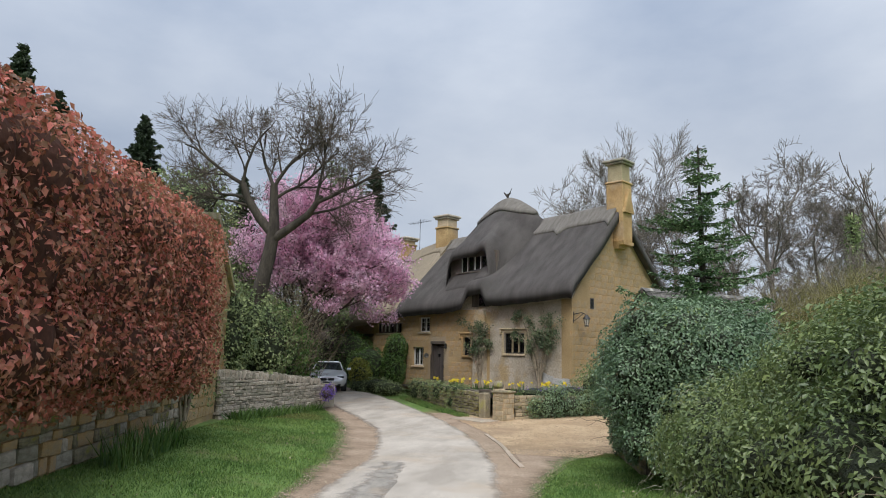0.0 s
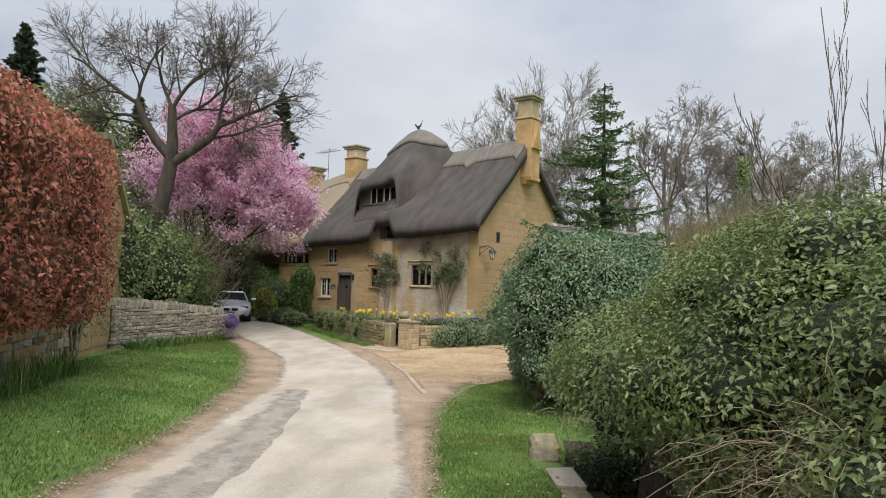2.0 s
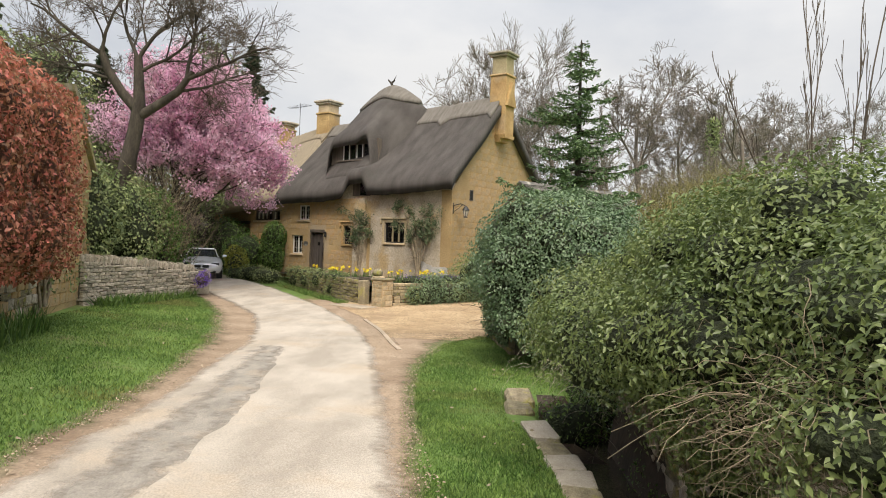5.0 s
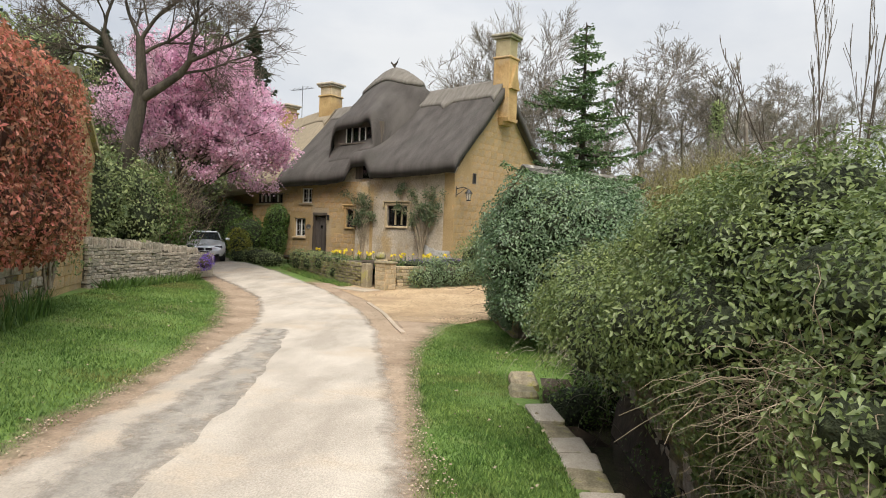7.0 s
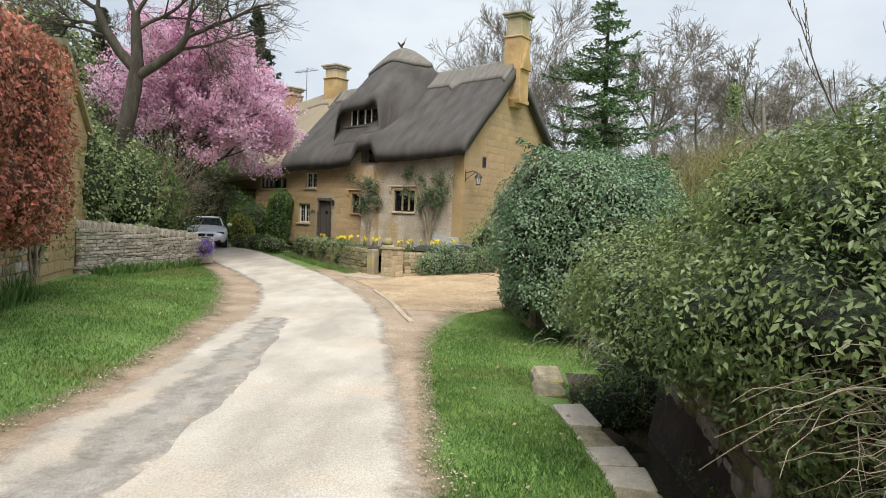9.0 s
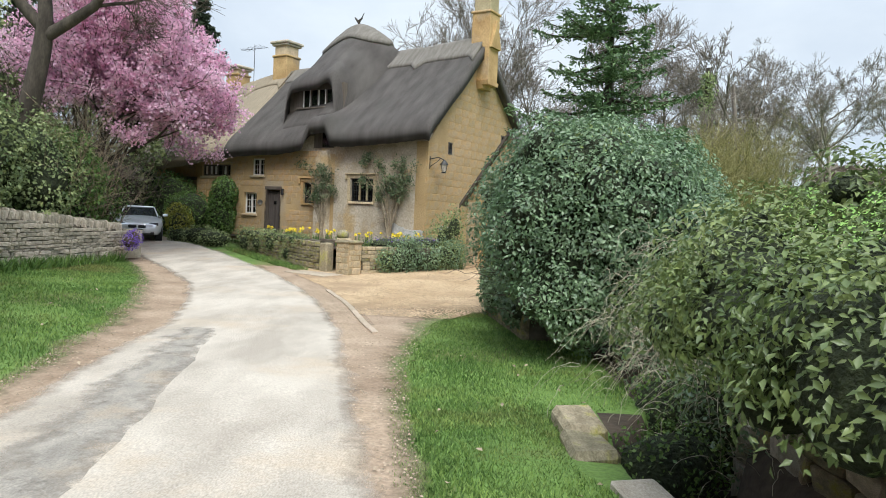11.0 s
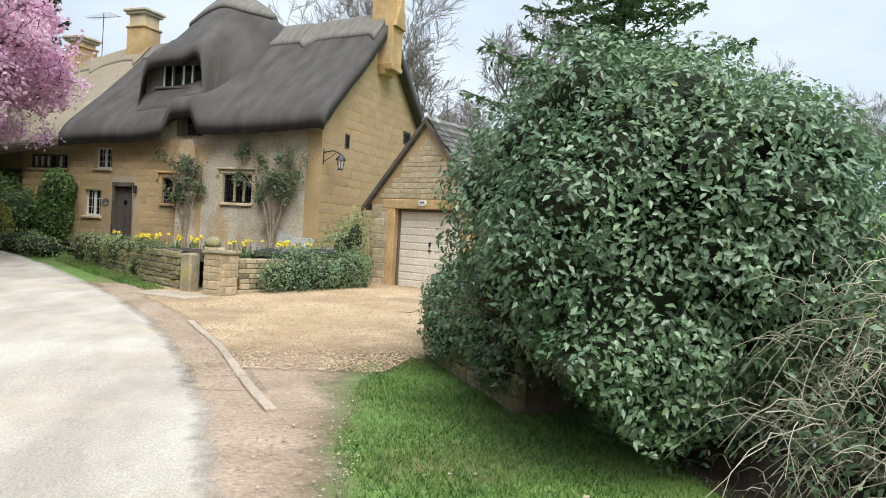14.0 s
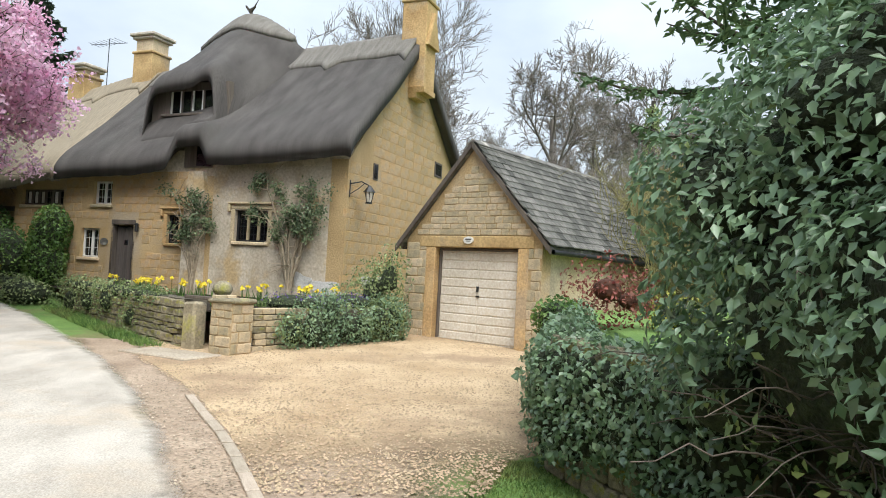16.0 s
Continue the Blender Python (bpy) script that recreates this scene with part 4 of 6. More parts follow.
part("tv_aerial", tubes_mesh("tv_aerial", [([(-12.7, 3.6, 7.2), (-12.7, 3.6, 9.3)], [0.02, 0.02]), ([(-13.4, 3.4, 9.05), (-12.0, 3.8, 9.15)], [0.012, 0.012])] + [([(-13.3 + 0.18 * k, 3.2, 9.06 + 0.012 * k), (-13.3 + 0.18 * k, 3.75, 9.06 + 0.012 * k)], [0.007, 0.007]) for k in range(8)], M_LEAD, 4), None, cottage, "television aerial on a pole")

lamp = part("wall_lantern", tubes_mesh("wall_lantern", [([(0, 0.12, 2.95), (0.0, 0.12, 3.4)], [0.025, 0.025]), ([(0, 0.12, 3.3), (0.25, 0.3, 3.38), (0.38, 0.45, 3.3)], [0.018, 0.018, 0.018]), ([(0, 0.12, 3.02), (0.2, 0.26, 3.2), (0.3, 0.36, 3.34)], [0.012, 0.012, 0.012])], M_LEAD), None, cottage, "black iron lantern on a scrolled bracket")
part("lantern_glass", cylinder(0.4, 0.47, 2.86, 3.12, 0.07, 0.13, 6), M_CREAM, lamp)
lr = cylinder(0.4, 0.47, 3.12, 3.3, 0.17, 0.03, 6)
cylinder(0.4, 0.47, 2.82, 2.86, 0.09, 0.09, 6, lr)
part("lantern_roof", lr, M_LEAD, lamp)
bars = [([(0.4 + 0.07 * math.cos(a), 0.47 + 0.07 * math.sin(a), 2.86), (0.4 + 0.135 * math.cos(a), 0.47 + 0.135 * math.sin(a), 3.13)], [0.01, 0.01]) for a in np.arange(6) * math.pi / 3]
part("lantern_bars", tubes_mesh("lantern_bars", bars, M_LEAD, 4), None, lamp)

# ---- the garage ----
GARAGE = pose(-0.5, 26.5, 0, 0, 0, -45.6)
garage = thing("garage", GARAGE, "stone garage with a slate roof and closed cream door", "garage")
garage_front = part("wall_front", wall_cells(-0.5, 3.15, -0.8, 1.85, 0, 0.35, [(0.36, 2.57, -0.8, 1.68)]), M_MORTAR, garage, "pale coursed rubble wall")
garage_gable = part("wall_gable", prism([(-0.5, 1.85), (3.15, 1.85), (1.325, 3.85)], 0, 0.35), M_MORTAR, garage)
part("wall_side", box(2.85, 3.15, 0.35, 5.6, -0.8, 1.85), M_STONE_LIGHT, garage)
part("wall_side", box(-0.5, -0.2, 0.35, 5.6, -0.8, 1.85), M_STONE_LIGHT, garage)
part("wall_back", box(-0.5, 3.15, 5.6, 5.9, -0.8, 1.85), M_STONE_LIGHT, garage)
part("lintel", box(-0.1, 2.95, -0.02, 0.3, 1.683, 1.93, 0.015), M_STONE, garage, "long honey stone lintel")
for a, b in ((0.1, 0.36), (2.57, 2.83)):
    part("door_jamb", box(a, b, -0.012, 0.3, -0.8, 1.68, 0.01), M_STONE, garage)
gd = part("garage_door", box(0.37, 2.56, 0.2, 0.24, -0.4, 1.66), M_CREAM, garage, "cream up-and-over door with raised panels")
part("door_frame", box(0.363, 0.42, 0.14, 0.26, -0.4, 1.67, 0.01, box(2.51, 2.567, 0.14, 0.26, -0.4, 1.67, 0.01, box(0.42, 2.51, 0.14, 0.26, 1.61, 1.67, 0.01))), M_WOOD, gd)
for c in range(2):
    for r in range(10):
        part("panel", box(0.44 + c * 1.03, 1.45 + c * 1.03, 0.185, 0.21, -0.37 + r * 0.197, -0.37 + r * 0.197 + 0.175, 0.012), M_CREAM, gd)
part("handle", box(1.445, 1.485, 0.13, 0.19, 0.72, 0.84, 0.01, box(1.42, 1.51, 0.15, 0.19, 0.60, 0.64, 0.01)), M_LEAD, gd, "black door handle")
plaque = part("name_plaque", cylinder(0, 0, -0.015, 0.015, 0.1, sides=24), M_WHITE, garage, "small white oval plaque with dark lettering bars", pose(1.3, -0.035, 1.84, 90) @ Matrix.Diagonal((1.3, 0.8, 1, 1)))
part("lettering_bars", box(1.22, 1.38, -0.055, -0.051, 1.85, 1.87, 0, box(1.24, 1.36, -0.055, -0.051, 1.81, 1.825)), M_LEAD, garage)
for sgn, x0 in ((1, -0.72), (-1, 3.37)):
    sl = prism([(x0, 1.62), (x0 + sgn * 2.06, 3.88), (x0 + sgn * 2.06, 3.99), (x0, 1.72)], -0.1, 5.95)
    part("roof", sl, M_SLATE, garage, "stone-slate roof slope with pale lichen")
for sgn, x0 in ((1, -0.76), (-1, 3.41)):
    part("verge_board", prism([(x0, 1.56), (x0 + sgn * 2.08, 3.86), (x0 + sgn * 2.08, 4.0), (x0, 1.7)], -0.14, -0.103), M_WOOD, garage)
part("ridge_tile", prism([(1.15, 3.93), (1.325, 4.06), (1.5, 3.93), (1.325, 4.0)], -0.12, 5.95), M_SLATE, garage)
part("gutter", tubes_mesh("gutter", [([(3.42, -0.05, 1.62), (3.42, 5.95, 1.58)], [0.05, 0.05])], M_LEAD, 8), None, garage)


# ---- walls beside the lane ----
def wall_frame(ax, ay, bx, by, z=0.0):
    return pose(ax, ay, z, 0, 0, math.degrees(math.atan2(by - ay, bx - ax))), math.hypot(bx - ax, by - ay)


TALL_M = pose(-8.6, 9.8, 0, 0, 0, 109.4)
tall_wall = thing("tall_wall", TALL_M, "tall ochre stone wall with a sloping stone coping", "wall")
tall_face = part("wall_face", prism([(-14, -0.6), (9.5, -0.6), (9.5, 3.3), (7.1, 5.05), (4.6, 4.45), (-14, 4.3)], 0, 0.5), M_MORTAR, tall_wall)
part("coping", prism([(9.75, 3.2), (9.8, 3.32), (7.15, 5.28), (4.3, 4.72), (4.3, 4.58), (7.1, 5.1)], -0.12, 0.62), M_MOSS, tall_wall, "mossy stone coping")
DRY_M, DRY_L = wall_frame(-11.25, 17.7, -10.75, 23.6)
dry_wall = thing("dry_stone_wall", DRY_M, "grey dry-stone wall with upright coping stones", "wall")
dry_face = part("wall_core", prism([(0, -0.4), (DRY_L, -0.4), (DRY_L, 0.42), (3.0, 0.65), (0, 0.82)], 0.06, 0.5), M_DARKGAP, dry_wall)
RET_M, RET_L = wall_frame(-10.75, 23.62, -14.2, 25.5)
part("wall_return", wobble(box(0, RET_L, -0.5, 0.0, -0.4, 0.45), 0.03, 2), M_DRY, dry_wall, "", DRY_M.inverted() @ RET_M)

G1_M, G1_L = wall_frame(-9.3, 29.3, -5.0, 23.3, 0)
garden_wall = thing("garden_wall", G1_M, "low mossy rubble garden wall before the cottage", "wall")
garden_face = part("wall_core", wobble(box(0, G1_L, 0.04, 0.45, -0.8, 0.38), 0.02, 1.5), M_DARKGAP, garden_wall)
G2_M, G2_L = wall_frame(-3.75, 23.0, -1.0, 25.75, 0)
ivy_garden_wall = thing("garden_wall", G2_M, "low garden wall overgrown with dark ivy", "wall")
garden_face2 = part("wall_core", wobble(box(0, G2_L, 0.04, 0.4, -0.8, 0.25), 0.02, 1.5), M_DARKGAP, ivy_garden_wall)
pillar = thing("gate_pillar", pose(-4.05, 22.75, 0, 0, 0, -35), "square honey stone gate pillar", "pillar")
pillar_core = part("pillar_core", box(-0.24, 0.24, -0.24, 0.24, -0.8, 0.38), M_MORTAR, pillar)
part("pillar_cap", wobble(box(-0.3, 0.3, -0.3, 0.3, 0.38, 0.46, 0.03), 0.02, 4), M_MOSS, pillar)
post = thing("gate_post", pose(-4.75, 23.15, 0, 0, 0, -35), "rough grey stone gate post", "post")
part("shaft", wobble(box(-0.15, 0.15, -0.14, 0.14, -0.8, 0.35, 0.04), 0.03, 3), M_MOSS, post)
gate = thing("garden_gate", pose(-4.72, 23.2, 0.36, 0, 0, -34), "weathered timber gate rail between stone posts", "gate")
part("rail", box(-0.3, 0.75, -0.04, 0.04, 0.04, 0.1, 0.01), M_WOOD, gate)
ball = bmesh.new()
bmesh.ops.create_uvsphere(ball, u_segments=20, v_segments=12, radius=0.19)
for q in ball.verts:
    q.co.z *= 0.85
finial = thing("stone_ball", pose(-4.55, 24.5, 0.55), "round weathered stone ball on a plinth", "ornament")
part("ball", wobble(ball, 0.01, 6), M_MOSS, finial)
part("plinth", cylinder(0, 0, -0.5, -0.13, 0.1, 0.13, 12), M_MOSS, finial)

bed = bmesh.new()
loop = [bed.verts.new(p) for p in ((-9.2, 29.5, 0.12), (-5.0, 23.6, 0.18), (-3.8, 23.3, 0.15), (-1.1, 25.9, 0.12), (-2.2, 28.6, 0.2), (-12.0, 34.2, 0.1))]
bed.faces.new(loop)
bmesh.ops.solidify(bed, geom=list(bed.faces), thickness=0.7)
tagged(part("garden_bed", bed, M_SOIL), "raised dark soil bed before the cottage", "flower bed", kind="structure")
tagged(part("path_slab", wobble(box(-0.75, 0.75, -0.4, 0.4, -0.06, 0.05, 0.02), 0.01, 2), M_KERB, m=pose(-4.95, 22.45, -0.5, 0, 0, -33)), "pale stone slab at the garden gate", "paving", kind="structure")

# the retaining wall beside the drive and its raised garden
IV_M, IV_L = wall_frame(-0.3, 16.35, 0.15, 13.9)
ivy_wall = thing("ivy_wall", IV_M, "low mossy stone wall draped in ivy", "wall")
ivy_face = part("wall_core", box(0, IV_L, 0.05, 0.5, -0.9, 0.45), M_DARKGAP, ivy_wall)
IV2_M, IV2_L = wall_frame(2.35, 24.2, -0.35, 16.45)
ivy_wall2 = thing("ivy_wall", IV2_M, "low retaining wall hidden under ivy beside the drive", "wall")
part("wall_core", box(0, IV2_L - 0.5, 0.04, 0.4, -0.9, 0.4), M_MOSS, ivy_wall2)
rg = bmesh.new()
rg.faces.new([rg.verts.new(p) for p in ((0.0, 16.4, 0.3), (0.5, 14.1, 0.3), (2.6, 14.5, 0.3), (9, 17, 0.5), (9, 26, 0.6), (3.2, 25.5, 0.45), (2.6, 24.2, 0.4))])
bmesh.ops.solidify(rg, geom=list(rg.faces), thickness=1.0)
tagged(part("lawn", rg, M_GRASS), "raised lawn beside the garage", "lawn", kind="structure")

# ---- shrubs, hedges and ivy ----
hedge_lobes = [(x, -0.42 + 0.08 * math.sin(x * 2), z, 1.05, 0.72, 0.85) for x in np.arange(-9.2, 3.45, 1.05) for z in (1.55, 2.6, 3.55)]
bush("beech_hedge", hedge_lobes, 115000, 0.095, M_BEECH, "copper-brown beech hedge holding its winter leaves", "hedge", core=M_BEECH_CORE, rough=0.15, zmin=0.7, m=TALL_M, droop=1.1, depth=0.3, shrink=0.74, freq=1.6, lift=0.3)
bush("shrub", [(-12.4, 18.9, 2.1, 1.2, 1.5, 1.7), (-12.5, 20.1, 2.4, 1.1, 1.2, 1.4), (-12.0, 21.2, 1.9, 1.0, 1.3, 1.5)], 14000, 0.11, M_SHRUB, "olive-green evergreen shrub behind the dry-stone wall", "shrub", rough=0.3, seed=1, depth=0.3, shrink=0.75, lift=0.5)
bush("shrub", [(-12.2, 22.6, 1.6, 1.1, 1.2, 1.5), (-12.8, 24.3, 1.4, 1.1, 1.3, 1.4), (-12.9, 23.4, 2.0, 1.1, 1.2, 1.2)], 14000, 0.11, M_BOX, "dark green laurel shrub over the wall", "shrub", rough=0.3, seed=2, depth=0.3, shrink=0.75, lift=0.5)
bush("shrub", [(-16.5, 29.5, 1.6, 1.4, 1.6, 1.8), (-18.5, 32, 2.2, 2.0, 2.0, 2.4), (-17.3, 35.5, 1.8, 2.2, 1.5, 2.0)], 9000, 0.14, M_SHRUB, "dark shrubs shading the end of the lane", "shrub", rough=0.2, seed=3, depth=0.2)
bush("shrub", [(-12.9, 33.4, 0.9, 1.0, 0.9, 1.0), (-14.2, 35.0, 1.2, 1.3, 1.0, 1.4)], 5000, 0.1, M_BOX, "dark green shrub beside the cottage end", "shrub", rough=0.18, seed=4)
bush("golden_shrub", [(-12.35, 31.2, 0.5, 0.5, 0.45, 0.5), (-12.6, 31.6, 0.85, 0.45, 0.45, 0.45)], 2600, 0.09, M_YELLOW_LEAF, "golden-leaved euonymus shrub beside the parked car", "shrub", rough=0.2, seed=5)
bush("low_shrub", [(-11.3, 30.7, 0.05, 0.75, 0.5, 0.4), (-10.4, 29.9, 0.0, 0.6, 0.5, 0.35), (-12.2, 30.9, 0.05, 0.5, 0.4, 0.35)], 2600, 0.08, M_SHRUB, "low grey-green plants along the lane", "shrub", rough=0.2, seed=6)
bush("climbing_shrub", [(-10.15, -0.42, 0.9, 0.72, 0.45, 1.0), (-10.05, -0.38, 1.75, 0.66, 0.42, 0.75)], 5200, 0.1, M_BOX, "clipped bright green evergreen against the cottage wall", "shrub", rough=0.1, seed=7, m=HOUSE)
bush("grey_shrub", [(-1.55, 26.9, 0.5, 0.5, 0.45, 0.85), (-1.25, 26.35, 0.9, 0.4, 0.35, 0.65), (-1.9, 27.5, 0.2, 0.5, 0.5, 0.5)], 3600, 0.07, M_SHRUB, "grey-green shrub between cottage and garage", "shrub", rough=0.45, seed=8, depth=0.35, shrink=0.5)
bush("wall_ivy", [(x, -0.04 + 0.08 * math.sin(7 * x), -0.08 + 0.16 * math.sin(4.3 * x), 0.3 + 0.1 * math.sin(9 * x), 0.26 + 0.06 * math.sin(6 * x), 0.42 + 0.12 * math.sin(11 * x)) for x in np.arange(0.9, G2_L, 0.45)], 9000, 0.065, M_IVY, "dark ivy and shrubs over the garden wall", "ivy", depth=0.3, shrink=0.7, rough=0.45, seed=9, m=G2_M, zmin=-0.45, second=M_SHRUB, second_count=5000, second_size=0.06)
bush("trailing_plants", [(x, 0.1, 0.32, 0.5, 0.3, 0.17) for x in np.arange(0.4, 6.6, 0.7)] + [(0.8, -0.02, 0.0, 0.6, 0.22, 0.4), (2.2, -0.02, 0.05, 0.5, 0.2, 0.35), (3.4, -0.04, 0.1, 0.45, 0.18, 0.3), (4.9, -0.02, -0.1, 0.35, 0.16, 0.3)], 7000, 0.06, M_SHRUB, "grey-green plants trailing over the garden wall", "plant", rough=0.5, seed=10, depth=0.2, shrink=0.7, m=G1_M)
bush("heather", [(-3.2, 24.4, 0.33, 0.6, 0.55, 0.2), (-2.6, 25.2, 0.32, 0.6, 0.6, 0.2), (-2.1, 25.9, 0.36, 0.5, 0.5, 0.2)], 1500, 0.05, M_SHRUB, "low heather plants in the bed", "plant", rough=0.25, seed=11, second=M_PURPLE, second_count=900, second_size=0.035)
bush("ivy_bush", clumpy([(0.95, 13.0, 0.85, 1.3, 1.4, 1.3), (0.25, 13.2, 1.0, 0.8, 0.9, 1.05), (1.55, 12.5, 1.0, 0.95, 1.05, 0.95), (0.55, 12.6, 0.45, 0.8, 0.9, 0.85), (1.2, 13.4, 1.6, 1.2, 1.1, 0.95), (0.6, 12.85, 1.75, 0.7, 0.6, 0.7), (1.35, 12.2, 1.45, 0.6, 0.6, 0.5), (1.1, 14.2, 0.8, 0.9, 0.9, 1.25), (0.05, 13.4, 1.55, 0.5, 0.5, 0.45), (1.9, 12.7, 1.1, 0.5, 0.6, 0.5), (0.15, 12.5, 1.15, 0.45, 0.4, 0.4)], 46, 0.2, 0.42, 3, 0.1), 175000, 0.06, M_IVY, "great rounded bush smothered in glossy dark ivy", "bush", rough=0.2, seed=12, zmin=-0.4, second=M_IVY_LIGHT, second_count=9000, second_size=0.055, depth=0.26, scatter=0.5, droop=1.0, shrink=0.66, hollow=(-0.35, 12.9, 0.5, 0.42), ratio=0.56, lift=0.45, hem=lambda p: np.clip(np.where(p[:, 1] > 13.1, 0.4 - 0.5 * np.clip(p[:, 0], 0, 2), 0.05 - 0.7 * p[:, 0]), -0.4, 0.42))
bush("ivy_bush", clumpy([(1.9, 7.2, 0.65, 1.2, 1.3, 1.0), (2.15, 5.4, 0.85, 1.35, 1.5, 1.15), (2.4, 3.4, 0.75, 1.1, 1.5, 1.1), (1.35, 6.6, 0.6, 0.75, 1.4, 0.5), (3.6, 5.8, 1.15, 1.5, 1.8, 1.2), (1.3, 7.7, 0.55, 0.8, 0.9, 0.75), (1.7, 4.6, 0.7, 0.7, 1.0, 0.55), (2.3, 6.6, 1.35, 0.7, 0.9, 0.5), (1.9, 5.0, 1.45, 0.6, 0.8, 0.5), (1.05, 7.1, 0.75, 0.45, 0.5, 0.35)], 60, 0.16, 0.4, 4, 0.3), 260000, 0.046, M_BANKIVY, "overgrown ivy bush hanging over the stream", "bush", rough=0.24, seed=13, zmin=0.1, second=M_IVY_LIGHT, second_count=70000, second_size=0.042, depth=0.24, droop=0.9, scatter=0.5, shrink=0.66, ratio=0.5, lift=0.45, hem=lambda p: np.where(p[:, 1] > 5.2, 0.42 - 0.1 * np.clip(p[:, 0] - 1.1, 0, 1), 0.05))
bush("wall_ivy", [(x, 0.12, z, 0.26, 0.34, 0.26) for x in np.arange(0.06, 2.4, 0.22) for z in (-0.1 - 0.1 * math.sin(x * 4), 0.12, 0.34)] + [(0.02, y, z, 0.2, 0.24, 0.26) for y in (0.1, 0.28, 0.46) for z in (-0.3, -0.1, 0.12, 0.32)], 27000, 0.06, M_IVY, "small-leaved ivy over the end of the stone wall", "ivy", rough=0.08, seed=14, m=IV_M, zmin=-0.5, lobed=True, droop=0.9, lift=0.35)
bush("wall_ivy", [(x, 0.12, 0.05, 0.5, 0.36, 0.6) for x in np.arange(0.3, IV2_L - 0.5, 0.55)], 8500, 0.075, M_IVY, "ivy covering the retaining wall of the drive", "ivy", rough=0.15, seed=15, m=IV2_M, zmin=-0.5, lobed=True, droop=0.9, lift=0.35)
bush("red_shrub", [(1.75, 20.6, 0.95, 0.5, 0.45, 0.4), (2.2, 20.9, 0.8, 0.4, 0.4, 0.35)], 1500, 0.07, M_RED_LEAF, "small red-leaved pieris shrub on the lawn", "shrub", core=M_BEECH_CORE, rough=0.3, seed=16, shrink=0.4, depth=0.3)
bush("golden_shrub", [(2.7, 20.2, 0.6, 0.4, 0.4, 0.3)], 900, 0.06, M_YELLOW_LEAF, "yellow-flowering shrub on the lawn", "shrub", rough=0.3, seed=17)
bush("low_shrub", [(0.75, 19.9, 0.55, 0.3, 0.3, 0.28)], 900, 0.07, M_BOX, "small bright green shrub by the drive wall", "shrub", rough=0.2, seed=18)
bush("trailing_ivy", [(1.5, y, 0.0 + 0.15 * math.sin(5 * y), 0.14, 0.4, 0.3) for y in (2.6, 3.2, 3.8, 4.3, 4.9)] + [(1.5, 6.4, 0.1, 0.12, 0.35, 0.18), (1.5, 8.1, 0.05, 0.12, 0.3, 0.22)], 9000, 0.05, M_BANKIVY, "ivy trailing down the stream wall", "ivy", rough=0.3, seed=27, depth=0.15, lift=0.3, shrink=0.6)
bush("bank_ferns", [(1.5, y, -0.8 + 0.06 * math.sin(3 * y), 0.18, 0.45, 0.2) for y in np.arange(2.2, 8.2, 0.7)] + [(0.85, 8.95, -0.7, 0.5, 0.3, 0.4), (1.5, 9.5, -0.5, 0.5, 0.4, 0.5), (1.2, 10.0, -0.5, 0.4, 0.5, 0.35)], 12000, 0.04, M_BOX, "mossy green growth down the stream bank", "plant", rough=0.3, seed=19, zmin=-0.85)


def stems(name, rng, count, centre, spread, length, radius, mat, rise=0.6, arch=0.8, sides=4):
    polys = []
    for _ in range(count):
        p = np.array(centre) + rng.normal(0, 1, 3) * np.array(spread)
        d = rng.normal(0, 1, 3)
        d[2] = abs(d[2]) * rise + 0.2
        d /= np.linalg.norm(d)
        l = length * rng.uniform(0.5, 1.4)
        k = np.linspace(0, 1, 7)[:, None]
        pts = p + d * l * k + np.array([0, 0, -1.0]) * arch * l * k ** 2 + rng.normal(0, 0.02, (7, 3)) * l
        polys.append((pts, np.linspace(radius, radius * 0.4, 7)))
    return tubes_mesh(name, polys, mat, sides)


rng = np.random.default_rng(11)
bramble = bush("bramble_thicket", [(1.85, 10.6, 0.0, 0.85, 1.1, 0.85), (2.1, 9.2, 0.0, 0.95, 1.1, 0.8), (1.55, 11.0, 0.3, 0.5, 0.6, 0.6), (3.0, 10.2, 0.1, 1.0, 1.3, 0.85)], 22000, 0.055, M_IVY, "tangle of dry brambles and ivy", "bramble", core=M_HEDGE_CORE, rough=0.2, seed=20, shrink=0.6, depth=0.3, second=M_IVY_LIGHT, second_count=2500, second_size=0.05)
for c, sp, n in (((1.75, 10.4, 0.2), (0.45, 0.6, 0.38), 1700), ((2.0, 9.1, 0.15), (0.45, 0.6, 0.38), 1400), ((1.45, 11.1, 0.25), (0.25, 0.35, 0.35), 700), ((2.9, 10.0, 0.3), (0.5, 0.7, 0.4), 900)):
    tagged(part("bramble_tangle", stems("bramble_tangle", rng, n, c, sp, 0.42, 0.0032, M_BRAMBLE, rise=0.5, arch=0.9), None, bramble), kind="stuff")
twigs = thing("bare_twigs", Matrix(), "bare tangled twigs over the ivy by the stream", "twigs")
for c, sp, n in (((1.3, 4.0, 0.6), (0.1, 0.3, 0.2), 170), ((1.4, 3.4, 0.65), (0.12, 0.3, 0.25), 200)):
    tagged(part("twig_tangle", stems("twig_tangle", rng, n, c, sp, 0.5, 0.0032, M_DRYSTEM, rise=0.5, arch=0.5), None, twigs), kind="stuff")
tagged(part("twig_tangle", stems("twig_tangle", rng, 120, (-0.05, 12.95, 0.5), (0.16, 0.25, 0.22), 0.55, 0.005, M_TWIG, rise=0.4, arch=0.3), None, twigs), kind="stuff")


